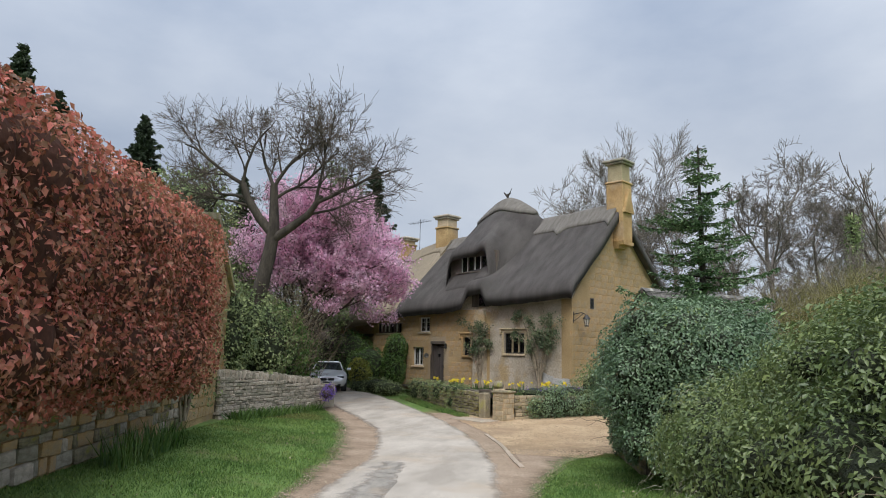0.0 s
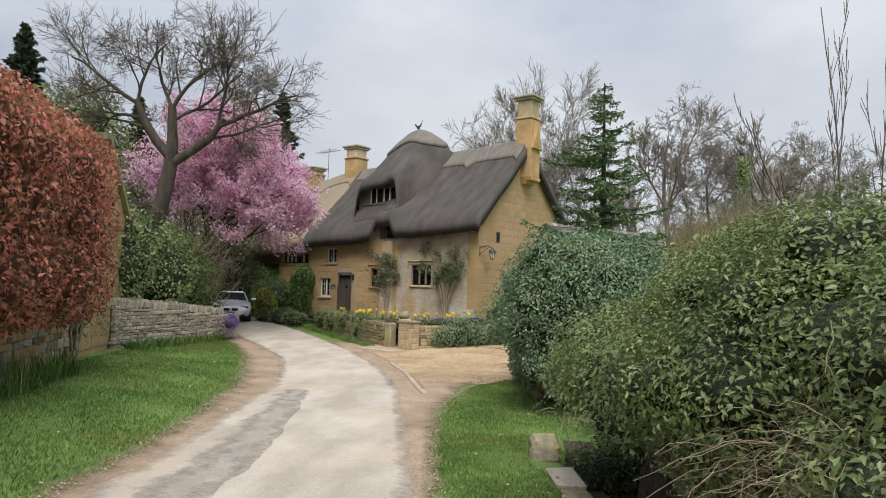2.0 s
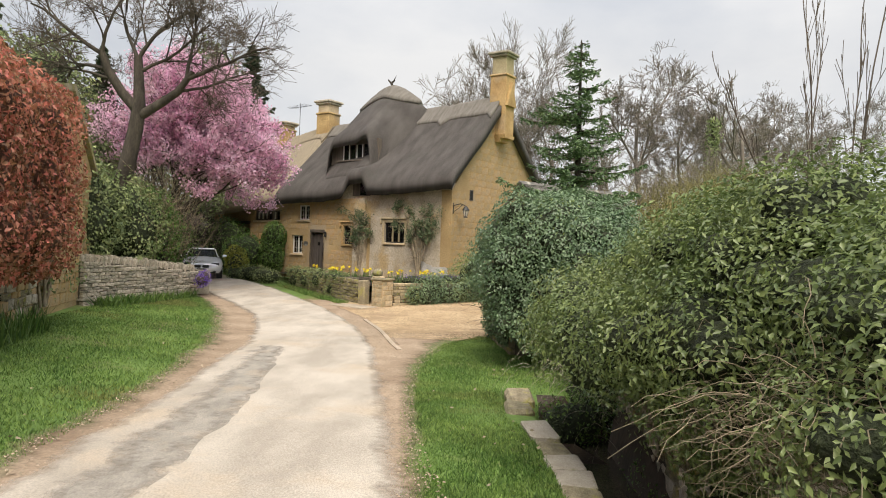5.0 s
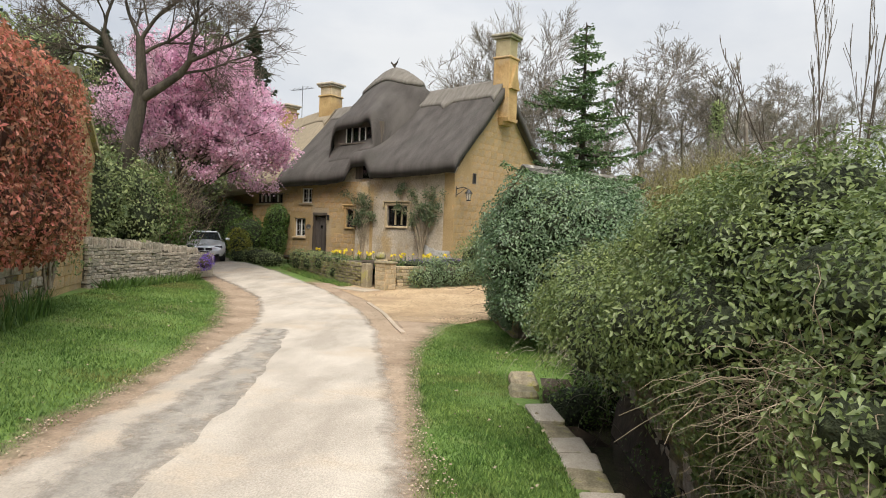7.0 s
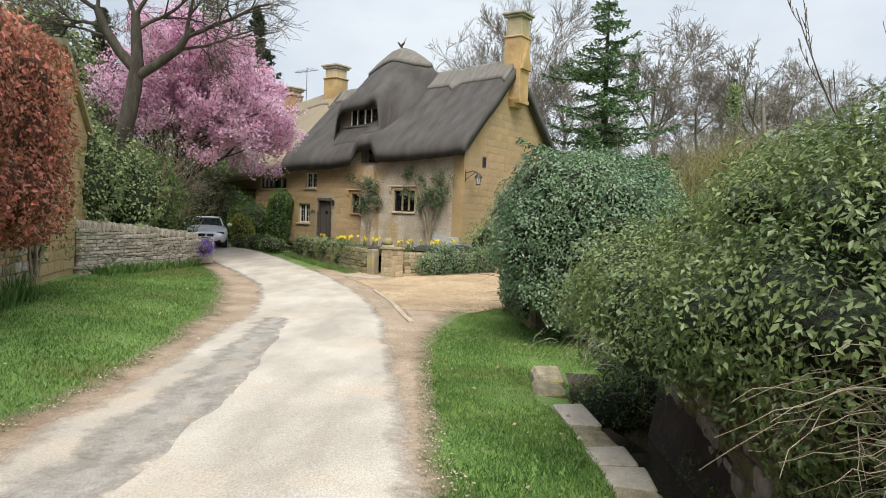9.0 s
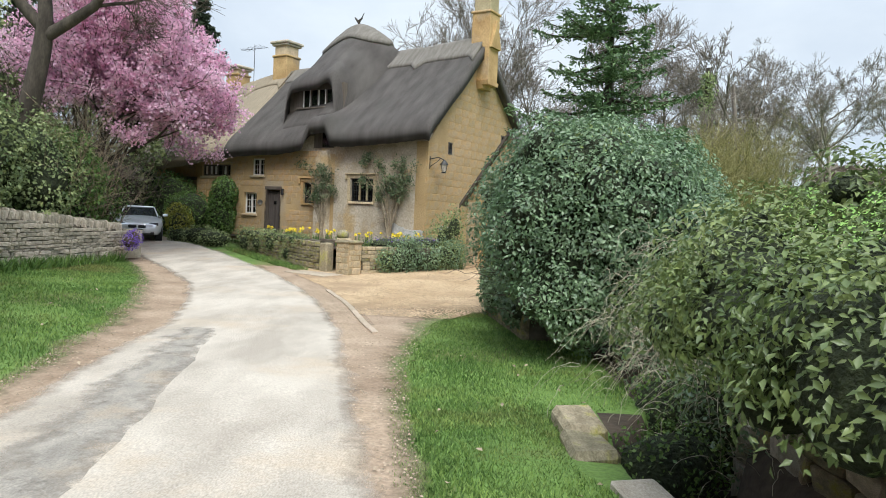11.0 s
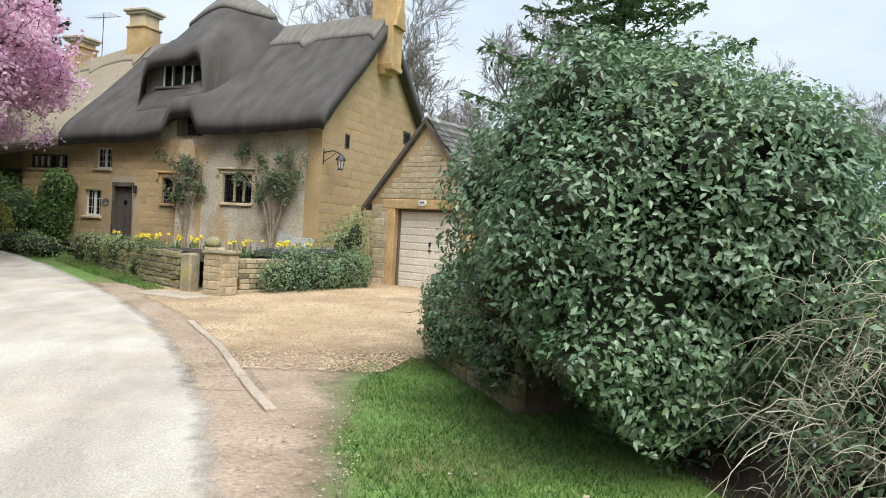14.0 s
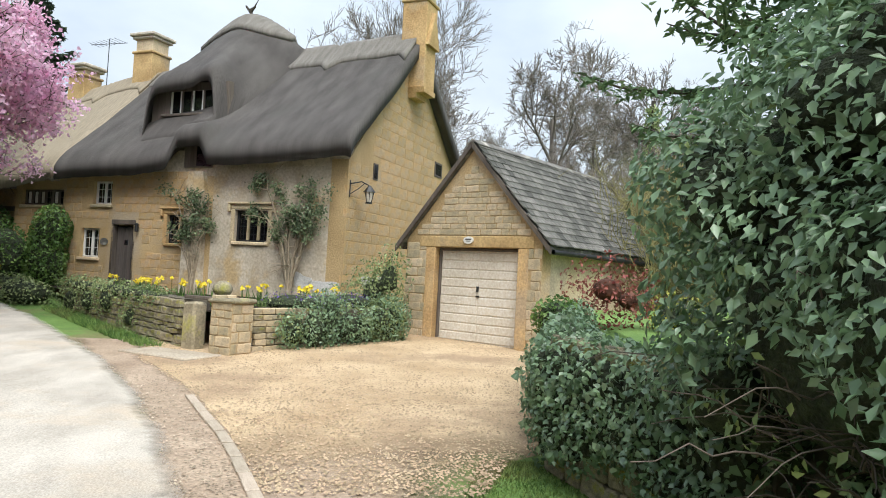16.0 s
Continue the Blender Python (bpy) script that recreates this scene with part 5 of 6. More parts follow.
# ---- trees ----
def tree_parts(ob, polys, mat, twig_mat, split=2):
    big = [p for d in polys for p in (polys[d] if d >= split else [])]
    small = [p for d in polys for p in (polys[d] if d < split else [])]
    part("trunk", tubes_mesh("trunk", big, mat, 7), None, ob)
    if small:
        tagged(part("crown", tubes_mesh("crown", small, twig_mat, 4), None, ob, "bare branching twigs"), kind="stuff")


def bare_tree(name, seed, height, m, label, mat=None, twig=None, depth=4, spread=0.55, up=0.14, kids=(4, 5), lean=(0, 0), trunk=0.22, minr=0.01, first=0.3, shrink=0.62):
    r = np.random.default_rng(seed)
    polys, tips = {d: [] for d in range(depth + 1)}, []
    grow(r, (0, 0, 0), (lean[0], lean[1], 1), height * 0.62, trunk, depth, polys, tips, spread, up, kids, shrink, 0.07, 6, 0.6, minr, first)
    ob = thing(name, m, label, "tree")
    tree_parts(ob, polys, mat or M_BARK, twig or M_TWIG, depth - 1)
    return ob


cherry = thing("bare_tree", Matrix(), "old spreading tree with dark trunk and bare twigs", "tree")
r = np.random.default_rng(5)
polys, tips = {d: [] for d in range(6)}, []
polys[5].append((np.array([(-12.75, 21.0, 0.2), (-12.45, 21.0, 1.9), (-12.05, 21.0, 3.5), (-11.75, 21.0, 4.9), (-11.65, 21.0, 5.7)]), np.array([0.36, 0.29, 0.26, 0.23, 0.2])))
for limb, rad in ((((-11.7, 21.0, 5.5), (-12.15, 20.9, 6.0), (-12.6, 20.8, 6.7), (-12.8, 20.7, 7.3)), (0.17, 0.15, 0.14, 0.1)), (((-11.65, 21.0, 5.6), (-11.75, 21.1, 6.4), (-11.8, 21.1, 7.2)), (0.19, 0.16, 0.13)), (((-11.65, 21.0, 5.3), (-11.0, 21.0, 5.7), (-10.4, 21.0, 6.1), (-9.9, 20.9, 6.7)), (0.16, 0.14, 0.12, 0.08))):
    polys[5].append((np.array(limb), np.array(rad)))
for start, d, l, rad in (((-12.8, 20.7, 7.2), (-0.8, -0.1, 0.6), 2.6, 0.07), ((-12.75, 20.7, 7.1), (0.1, -0.3, 0.9), 2.2, 0.06), ((-12.6, 20.8, 6.7), (-1.0, 0.2, 0.3), 2.8, 0.06), ((-11.8, 21.1, 7.1), (-0.4, 0.2, 0.8), 2.3, 0.07), ((-11.8, 21.1, 7.1), (0.5, -0.1, 0.75), 2.5, 0.07), ((-11.75, 21.1, 6.7), (0.8, 0.4, 0.5), 2.8, 0.06), ((-10.0, 20.9, 6.5), (0.9, -0.1, 0.5), 2.6, 0.07), ((-10.1, 20.9, 6.5), (0.1, -0.2, 1.0), 2.3, 0.06), ((-10.4, 21.0, 6.1), (1.0, 0.3, 0.15), 2.6, 0.05), ((-12.4, 20.9, 6.4), (-0.7, -0.4, 0.15), 2.2, 0.05)):
    grow(r, start, d, l, rad, 4, polys, tips, 0.6, 0.04, (4, 6), 0.64, 0.15, 6, 0.55, 0.0055, 0.2)
tree_parts(cherry, polys, M_BARK, M_TWIG, 3)

pink = thing("blossom_tree", Matrix(), "spreading magnolia in full pink blossom", "tree")
r = np.random.default_rng(9)
polys, tips = {d: [] for d in range(6)}, []
polys[5].append((np.array([(-13.6, 26.6, -0.1), (-13.5, 26.6, 1.0), (-13.4, 26.6, 2.4)]), np.array([0.16, 0.13, 0.11])))
for d in ((1, -0.1, 0.75), (0.9, 0.4, 0.9), (0.7, -0.5, 0.6), (0.2, 0.2, 1.2), (-0.6, 0.1, 1.0), (-0.9, -0.3, 0.8), (0.4, -0.7, 0.9), (0.9, 0.2, 0.8), (-0.2, -0.5, 1.1), (0.6, 0.0, 1.1), (0.75, -0.35, 1.0)):
    grow(r, (-13.4, 26.6, 2.2), d, 4.1, 0.065, 4, polys, tips, 0.5, 0.18, (4, 5), 0.6, 0.12, 5, 0.6, 0.008, 0.25)


def crown_top(p):
    """True below the crown's outline, which slopes down towards the lane."""
    k = p[:, 0] + 10.5
    return p[:, 2] < 8.3 - np.where(k > 0, 1.45, 0.5) * k + 0.35 * smooth_noise(p, 1.1)


for d in polys:
    polys[d] = [q for q in polys[d] if d > 3 or (q[0][:, 2].min() > 2.75 and crown_top(q[0]).all())]
tree_parts(pink, polys, M_BARK, M_TWIG, 3)
pts = np.concatenate([p for d in (0, 1) for p, _ in polys[d]])
pts = pts[pts[:, 2] > 2.9]
weight = np.clip((pts[:, 0] + 17.0) / 4.5, 0.25, 1.0)
pts = pts[RNG.random(len(pts)) < weight]
pick = RNG.integers(0, len(pts), 110000)
bl = pts[pick] + RNG.normal(0, 0.1, (110000, 3))
tagged(part("blossom", leaves_mesh("blossom", bl, RNG.normal(0, 1, (110000, 3)), 0.1, M_PINK, 0, 0.8), None, pink, "dense pink blossom"), kind="stuff")


def conifer(name, m, height, width, mat, label, seed, layers=26, low=0.08, density=1.0, card=0.16):
    """A conifer: a straight trunk, whorls of drooping boughs, each lined with sprays of needles."""
    r = np.random.default_rng(seed)
    ob = thing(name, m, label, "tree")
    polys, pos, nrm = [], [], []
    part("trunk", tubes_mesh("trunk", [(np.array([(0, 0, -0.3), (0.02, 0, height * 0.5), (0, 0, height)]), np.array([height * 0.016 + 0.03, height * 0.009 + 0.02, 0.012]))], M_BARK, 7), None, ob)
    for i in range(layers):
        k = low + (1 - low) * (i + r.uniform(-0.3, 0.3)) / layers
        reach = width * (1 - k) ** 0.8 * r.uniform(0.75, 1.15) + 0.08
        for b in range(int(5 + r.integers(0, 3))):
            a = r.uniform(0, 2 * math.pi)
            l = reach * r.uniform(0.6, 1.1)
            q = np.linspace(0, 1, 6)[:, None]
            d = np.array([math.cos(a), math.sin(a), 0.12])
            pt = np.array([0, 0, min(k + r.uniform(-0.7, 0.7) / layers, 0.99) * height]) + d * l * q + np.array([0, 0, 1.0]) * (-0.28 * l * q + 0.24 * l * q ** 3)
            polys.append((pt, np.linspace(0.018 + 0.01 * l, 0.005, 6)))
            n = max(4, int(l * 22 * density / card * 0.16))
            f = r.random(n) ** 0.7
            side = np.array([-d[1], d[0], 0]) * r.normal(0, 0.16, n)[:, None] * (0.3 + l * 0.55 * (1.15 - f))[:, None]
            pos.append(np.stack([np.interp(f, q[:, 0], pt[:, c]) for c in range(3)], axis=1) + side - np.array([0, 0, 1]) * np.abs(r.normal(0, 0.05, n))[:, None])
            nrm.append(np.tile([0.0, 0, 1.0], (n, 1)))
    tagged(part("branchwork", tubes_mesh("branchwork", polys, M_BARK, 4), None, ob), kind="stuff")
    tagged(part("needles", leaves_mesh("needles", np.concatenate(pos), np.concatenate(nrm), card, mat, 0.5, 0.42, 0.5), None, ob, "dark green needle sprays"), kind="stuff")
    return ob


conifer("spruce", pose(1.42, 15.35, -0.3), 6.4, 2.9, M_NEEDLE, "young open-branched spruce rising out of ivy", 3, layers=17, low=0.38, density=3.2, card=0.1)
conifer("conifer", pose(-16.2, 42.2, 0), 13.8, 3.4, M_FARNEEDLE, "tall dark conifer behind the cottage", 4, layers=70, density=6, card=0.34)
far_fir = conifer("conifer", pose(-29.6, 26.9, 0), 16.8, 4.6, M_FARNEEDLE, "tall dark conifer beyond the hedge", 5, layers=70, density=6, card=0.42)
for x, y, k, a in ((-25.3, 31.0, 0.84, 60), (-26.8, 26.6, 0.83, 130), (-33.5, 24.0, 1.02, 220), (-20.5, 33.5, 0.66, 20)):
    copy_thing(far_fir, pose(x, y, 0, 0, 0, a) @ Matrix.Diagonal((k, k, k, 1)))

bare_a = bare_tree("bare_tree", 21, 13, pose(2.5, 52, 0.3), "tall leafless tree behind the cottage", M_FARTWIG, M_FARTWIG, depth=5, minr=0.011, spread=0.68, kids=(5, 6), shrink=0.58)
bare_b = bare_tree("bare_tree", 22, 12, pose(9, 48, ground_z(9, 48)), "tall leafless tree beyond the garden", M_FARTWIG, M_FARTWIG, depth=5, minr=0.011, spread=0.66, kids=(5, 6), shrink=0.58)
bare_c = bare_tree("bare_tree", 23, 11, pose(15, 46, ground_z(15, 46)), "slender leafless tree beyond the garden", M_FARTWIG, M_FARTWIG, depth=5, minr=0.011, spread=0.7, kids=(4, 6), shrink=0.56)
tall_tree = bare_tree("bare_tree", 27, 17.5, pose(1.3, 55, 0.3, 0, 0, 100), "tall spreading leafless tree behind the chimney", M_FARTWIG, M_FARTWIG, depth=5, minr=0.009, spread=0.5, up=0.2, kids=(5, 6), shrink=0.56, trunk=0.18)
r = np.random.default_rng(31)
BARE = [("a", -1.5, 49, 0.95), ("b", 5.5, 50, 0.85), ("c", 7.5, 42, 0.8), ("a", 12.5, 52, 0.9), ("c", 11.5, 40, 0.7), ("b", 18, 50, 0.95), ("c", 19, 43, 0.8), ("a", 23, 52, 0.9), ("b", 35, 64, 1.0), ("a", 41, 66, 1.05), ("b", 47, 70, 1.0), ("a", 56, 76, 1.1), ("c", 61, 72, 1.0), ("b", 30, 78, 1.1), ("a", 20, 72, 1.1), ("c", 9, 64, 1.1), ("a", -22, 38, 0.7), ("b", -18.5, 27, 0.6), ("c", -15.5, 29.5, 0.5)]
for kind, x, y, k in BARE:
    src = {"a": bare_a, "b": bare_b, "c": bare_c}[kind]
    k *= 0.8 if x > 3 else 1.0
    copy_thing(src, pose(x, y, ground_z(x, y), 0, 0, r.uniform(0, 360)) @ Matrix.Diagonal((k, k, k, 1)))


def thicket(name, seed, boxes, count, length, radius, mat, label, leafmat=None, leaf_count=0, leaf=0.1):
    """Upright twiggy scrub that fills the given stretches (x0, x1, y0, y1, z)."""
    r = np.random.default_rng(seed)
    polys = []
    for x0, x1, y0, y1, z in boxes:
        for _ in range(count):
            p = np.array([r.uniform(x0, x1), r.uniform(y0, y1), z])
            p[2] = ground_z(p[0], p[1])
            d = np.array([r.normal(0, 0.28), r.normal(0, 0.28), 1.0])
            l = length * r.uniform(0.5, 1.1)
            k = np.linspace(0, 1, 5)[:, None]
            pt = p + d * l * k + r.normal(0, 0.05, (5, 3)) * l * k
            polys.append((pt, np.linspace(radius, radius * 0.3, 5)))
            for _ in range(7):
                f = r.uniform(0.25, 0.95)
                q = p + d * l * f
                e = np.array([r.normal(0, 0.6), r.normal(0, 0.6), r.uniform(0.1, 0.9)])
                ll = l * r.uniform(0.15, 0.35)
                kk = np.linspace(0, 1, 3)[:, None]
                polys.append((q + e * ll * kk, np.linspace(radius * 0.5, radius * 0.2, 3)))
    ob = tagged(new(name, tubes_mesh(name, polys, mat, 3)), label, "scrub", kind="stuff")
    return ob


M_WILLOW = material("yellow_willow_twigs", (0.15, 0.135, 0.05), (0.25, 0.22, 0.09), 0.5, 5, 0.9, 0, island=0.25)
thicket("willow_scrub", 41, [(4.5, 7.5, 26, 30, 0.2), (6, 9, 28, 33, 0.2), (8, 12.5, 32, 37, 0.2)], 300, 3.9, 0.02, M_WILLOW, "yellow-green willow scrub coming into leaf")
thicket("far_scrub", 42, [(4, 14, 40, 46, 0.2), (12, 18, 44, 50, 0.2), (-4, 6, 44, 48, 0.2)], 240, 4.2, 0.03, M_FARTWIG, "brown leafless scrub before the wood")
thicket("far_scrub", 43, [(-24, -15, 27, 36, 0.2), (-17, -13, 23, 28, 0.2)], 200, 5.0, 0.025, M_TWIG, "leafless scrub behind the shrubs")
thicket("hazel_stems", 44, [(-12.8, -11.7, 22.0, 24.0, 0.2), (-14.5, -12.9, 24.0, 26.0, 0.2)], 110, 4.2, 0.012, M_DRYSTEM, "pale leafless hazel stems behind the laurel")
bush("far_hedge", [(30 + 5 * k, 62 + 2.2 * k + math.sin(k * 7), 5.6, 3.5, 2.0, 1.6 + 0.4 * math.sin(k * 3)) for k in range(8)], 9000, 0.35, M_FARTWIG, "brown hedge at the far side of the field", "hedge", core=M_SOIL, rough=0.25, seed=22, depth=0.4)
bush("evergreen_tree", [(-18.5, 25.5, 4.6, 2.4, 2.2, 2.6), (-17.0, 27.0, 3.6, 2.0, 2.0, 2.2), (-20.5, 24.0, 4.2, 2.2, 2.0, 2.4), (-16.2, 24.4, 3.4, 1.6, 1.6, 2.0), (-19.2, 26.8, 7.6, 1.7, 1.6, 2.0), (-20.6, 26.2, 6.6, 1.8, 1.8, 2.2), (-18.3, 27.2, 6.4, 1.4, 1.5, 1.8), (-14.9, 33.4, 8.6, 1.4, 1.4, 2.4), (-15.2, 33.2, 5.5, 2.0, 1.8, 2.6)], 30000, 0.2, M_SHRUB, "grey-green evergreen trees behind the lane", "tree", rough=0.35, seed=23, depth=0.6, shrink=0.7)
bush("evergreen_tree", [(-24, 20, 4.0, 3.0, 2.5, 3.2), (-28, 17, 4.2, 3.0, 3.0, 3.4), (-22, 13, 3.2, 2.6, 3.0, 2.6)], 12000, 0.26, M_SHRUB, "grey-green evergreen trees behind the tall wall", "tree", rough=0.25, seed=24, depth=0.4)
pole = thing("ivy_pole", pose(12.0, 43.0, ground_z(12.0, 43.0)), "tall pole wrapped in ivy", "pole")
part("shaft", cylinder(0, 0, -0.2, 7.2, 0.16, 0.12, 8), M_BARK, pole)
pp = np.stack([RNG.normal(0, 0.2, 2500), RNG.normal(0, 0.2, 2500), RNG.uniform(0, 6.9, 2500)], axis=1)
tagged(part("ivy_leaves", leaves_mesh("ivy_leaves", pp, pp * [1, 1, 0], 0.16, M_SHRUB), None, pole), kind="stuff")

r = np.random.default_rng(51)
for x, y, h, dx, z in ((3.0, 7.5, 4.6, 0.03, 1.0), (3.3, 7.2, 5.2, 0.0, 1.0), (3.45, 7.6, 4.4, 0.04, 1.0), (3.8, 7.3, 4.5, 0.03, 1.0), (3.15, 7.9, 3.9, 0.05, 1.0), (2.9, 7.6, 3.6, -1.2, 2.0)):
    sap = thing("sapling", Matrix(), "thin upright bare sapling shoot with swelling buds", "sapling", group="saplings over the ivy")
    pp = {d: [] for d in range(3)}
    grow(r, (x, y, z), (dx, 0, 1), h - z, 0.011, 2, pp, [], 0.3, 0.5, (4, 6), 0.26, 0.05, 7, 0.5, 0.0035, 0.2)
    part("stem", tubes_mesh("stem", pp[2], M_TWIG, 5), None, sap)
    tagged(part("side_twig", tubes_mesh("side_twig", pp[1] + pp[0], M_TWIG, 4), None, sap), kind="stuff")


M_ROSE = material("rose_leaves", (0.055, 0.085, 0.035), (0.13, 0.165, 0.075), 1, 8, 0.5, 0, island=0.4, through_light=0.2)


# ---- climbing roses on the cottage front ----
def rose(s_mid, reach, top, seed, leaf_count, label):
    r = np.random.default_rng(seed)
    ob = thing("climbing_rose", HOUSE, label, "climber")
    polys, pts = [], []
    for k in range(11):
        a = r.uniform(-1, 1)
        n = 9
        t = np.linspace(0, 1, n)
        x = -s_mid + a * reach * t ** 1.3 + r.normal(0, 0.06, n) * t
        z = 0.1 + (top - 0.1) * r.uniform(0.7, 1.0) * t ** 0.9
        y = -0.1 - 0.1 * r.random() + r.normal(0, 0.03, n)
        p = np.stack([x, y, z], axis=1)
        polys.append((p, np.linspace(0.04, 0.012, n)))
        for _ in range(9):
            i = r.integers(3, n)
            e = p[i] + np.array([r.normal(0, 0.36), -abs(r.normal(0, 0.12)), r.normal(0.05, 0.28)])
            polys.append((np.stack([p[i], (p[i] + e) / 2 + r.normal(0, 0.04, 3), e]), np.array([0.012, 0.009, 0.004])))
            pts.append(e)
            pts.append((p[i] + e) / 2)
    for n_cane, (cp, cr) in enumerate(polys[::10]):
        tagged(part("cane", tubes_mesh("cane", polys[n_cane * 10:n_cane * 10 + 10], M_DRYSTEM, 5), None, ob), "bare woody cane")
    pts = np.array(pts)
    pts = pts[pts[:, 2] > top * 0.52]
    clumps = pts[r.integers(0, len(pts), 46)]
    lp = clumps[r.integers(0, len(clumps), leaf_count)] + r.normal(0, 0.1, (leaf_count, 3)) * [1, 0.6, 1]
    lp[:, 1] = np.minimum(lp[:, 1], -0.03)
    tagged(part("leaves", leaves_mesh("leaves", lp, np.tile([0.2, -1.0, 0.4], (leaf_count, 1)), 0.075, M_ROSE), None, ob), kind="stuff")


rose(4.7, 0.95, 3.3, 61, 1700, "climbing rose with bare canes on the cottage wall")
rose(1.5, 1.25, 3.5, 62, 2800, "leafy climbing rose beside the window")


# ---- flowers ----
def daffodils(x, y, z, seed, count, spread):
    r = np.random.default_rng(seed)
    ob = thing("daffodil_clump", pose(x, y, z), "clump of yellow daffodils in bloom", "flowers", group="daffodils in the garden bed")
    blades, heads = [], []
    for _ in range(count * 4):
        p = np.array([r.normal(0, spread), r.normal(0, spread * 0.6), 0])
        e = p + np.array([r.normal(0, 0.06), r.normal(0, 0.06), r.uniform(0.22, 0.38)])
        blades.append((np.stack([p, (p + e) / 2, e]), np.array([0.012, 0.01, 0.003])))
    for _ in range(count):
        p = np.array([r.normal(0, spread), r.normal(0, spread * 0.6), 0])
        e = p + np.array([r.normal(0, 0.04), r.normal(0, 0.04), r.uniform(0.33, 0.48)])
        blades.append((np.stack([p, (p + e) / 2, e]), np.array([0.008, 0.007, 0.006])))
        heads.append(e)
    tagged(part("stalks", tubes_mesh("stalks", blades, M_BOX, 4), None, ob, "green strap leaves and stalks"), kind="stuff")
    heads = np.repeat(np.array(heads), 6, axis=0) + r.normal(0, 0.022, (count * 6, 3))
    tagged(part("petals", leaves_mesh("petals", heads, np.tile([-0.2, -1.0, 0.3], (count * 6, 1)), 0.085, M_DAFF, 0, 0.7, 0.5), None, ob, "bright yellow petals"), kind="stuff")


for k, (x, y, n) in enumerate(((-7.0, 28.0, 10), (-6.6, 27.4, 6), (-5.75, 26.6, 4), (-5.35, 26.1, 5), (-4.9, 25.5, 3), (-4.15, 25.9, 3), (-3.85, 25.8, 4), (-3.1, 26.2, 6), (-2.85, 26.3, 4), (-8.0, 29.3, 3), (-2.4, 26.5, 2))):
    daffodils(x, y, 0.17, 70 + k, n, 0.16)
bush("purple_flowers", [(-10.35, 23.0, 0.12, 0.22, 0.2, 0.2), (-10.4, 23.35, 0.2, 0.2, 0.2, 0.28)], 900, 0.05, M_PURPLE, "purple aubrieta at the foot of the wall", "flowers", core=M_SOIL, rough=0.3, seed=26)


def blades(name, xy, height, mat, label, width=0.006, lean=0.5, category="grass"):
    n = len(xy)
    z = np.array([land_z(x, y) for x, y in xy])
    p = np.stack([xy[:, 0], xy[:, 1], z], axis=1)
    a = RNG.uniform(0, 2 * np.pi, n)
    h = height * RNG.uniform(0.5, 1.3, n)
    side = np.stack([np.cos(a), np.sin(a), np.zeros(n)], axis=1) * width
    tip = p + np.stack([RNG.normal(0, lean, n) * h, RNG.normal(0, lean, n) * h, h], axis=1)
    v = np.stack([p - side, p + side, tip], axis=1).reshape(-1, 3)
    return tagged(new(name, mesh_np(name, v, np.arange(3 * n).reshape(-1, 3), mat)), label, category, kind="stuff")


def scatter(count, left, right, y0, y1, power=1.0):
    y = y0 + (y1 - y0) * RNG.random(count) ** power
    k = RNG.random(count)
    return np.array([(left(q) + (right(q) - left(q)) * w, q) for q, w in zip(y, k)])


blades("grass_blades", scatter(85000, lambda y: verge_right(y) - 0.12, lambda y: profile(y, (0, 5, 6.2, 7.6, 8.2, 9.55, 9.9, 11.7, 14.3, 16), (0.52, 0.5, 0.42, 0.26, 0.02, 0.02, 0.75, 1.1, 0.6, -0.25)), 1.5, 16.6, 1.2), 0.04, M_BLADE, "short spring grass beside the stream", 0.007)
blades("grass_blades", scatter(75000, lambda y: min(verge_left(y) - 0.8, profile(y, (2, 9, 14, 18, 24), (-8, -8.4, -10.0, -11.0, -10.8))), lambda y: verge_left(y) + 0.12, 2.0, 24.0, 1.2), 0.05, M_BLADE, "lush green verge grass", 0.009)
blades("grass_blades", scatter(5000, lambda y: profile(y, (23, 29.3), (-5.6, -9.9)), lambda y: profile(y, (23, 29.3), (-5.1, -9.35)), 23.2, 29.0), 0.12, M_BLADE, "grass tuft strip at the garden wall foot", 0.012)
blades("iris_leaves", scatter(420, lambda y: -7.95 - (y - 9) * 0.34, lambda y: -7.45 - (y - 9) * 0.34, 9.5, 12.8), 0.5, M_BOX, "clump of upright iris leaves at the wall foot", 0.02, 0.25, "plant")
blades("weeds", scatter(900, lambda y: -11.0, lambda y: -10.6, 17.8, 23.4), 0.28, M_BOX, "weeds along the foot of the wall", 0.03, 0.5, "plant")
leaf_xy = np.concatenate([scatter(110, lambda y: verge_left(y) - 3.0, lambda y: road_left(y) + 0.2, 3, 18), scatter(50, verge_right, lambda y: 0.4, 3, 15)])
lz = np.array([[land_z(x, y) + 0.06] for x, y in leaf_xy])
tagged(new("fallen_leaves", leaves_mesh("fallen_leaves", np.concatenate([leaf_xy, lz], axis=1), np.tile([0, 0, 1.0], (len(leaf_xy), 1)), 0.05, M_DRYSTEM, 0, 0.7, 0.3)), "scattered dry brown leaves on the grass", "leaves", kind="stuff")


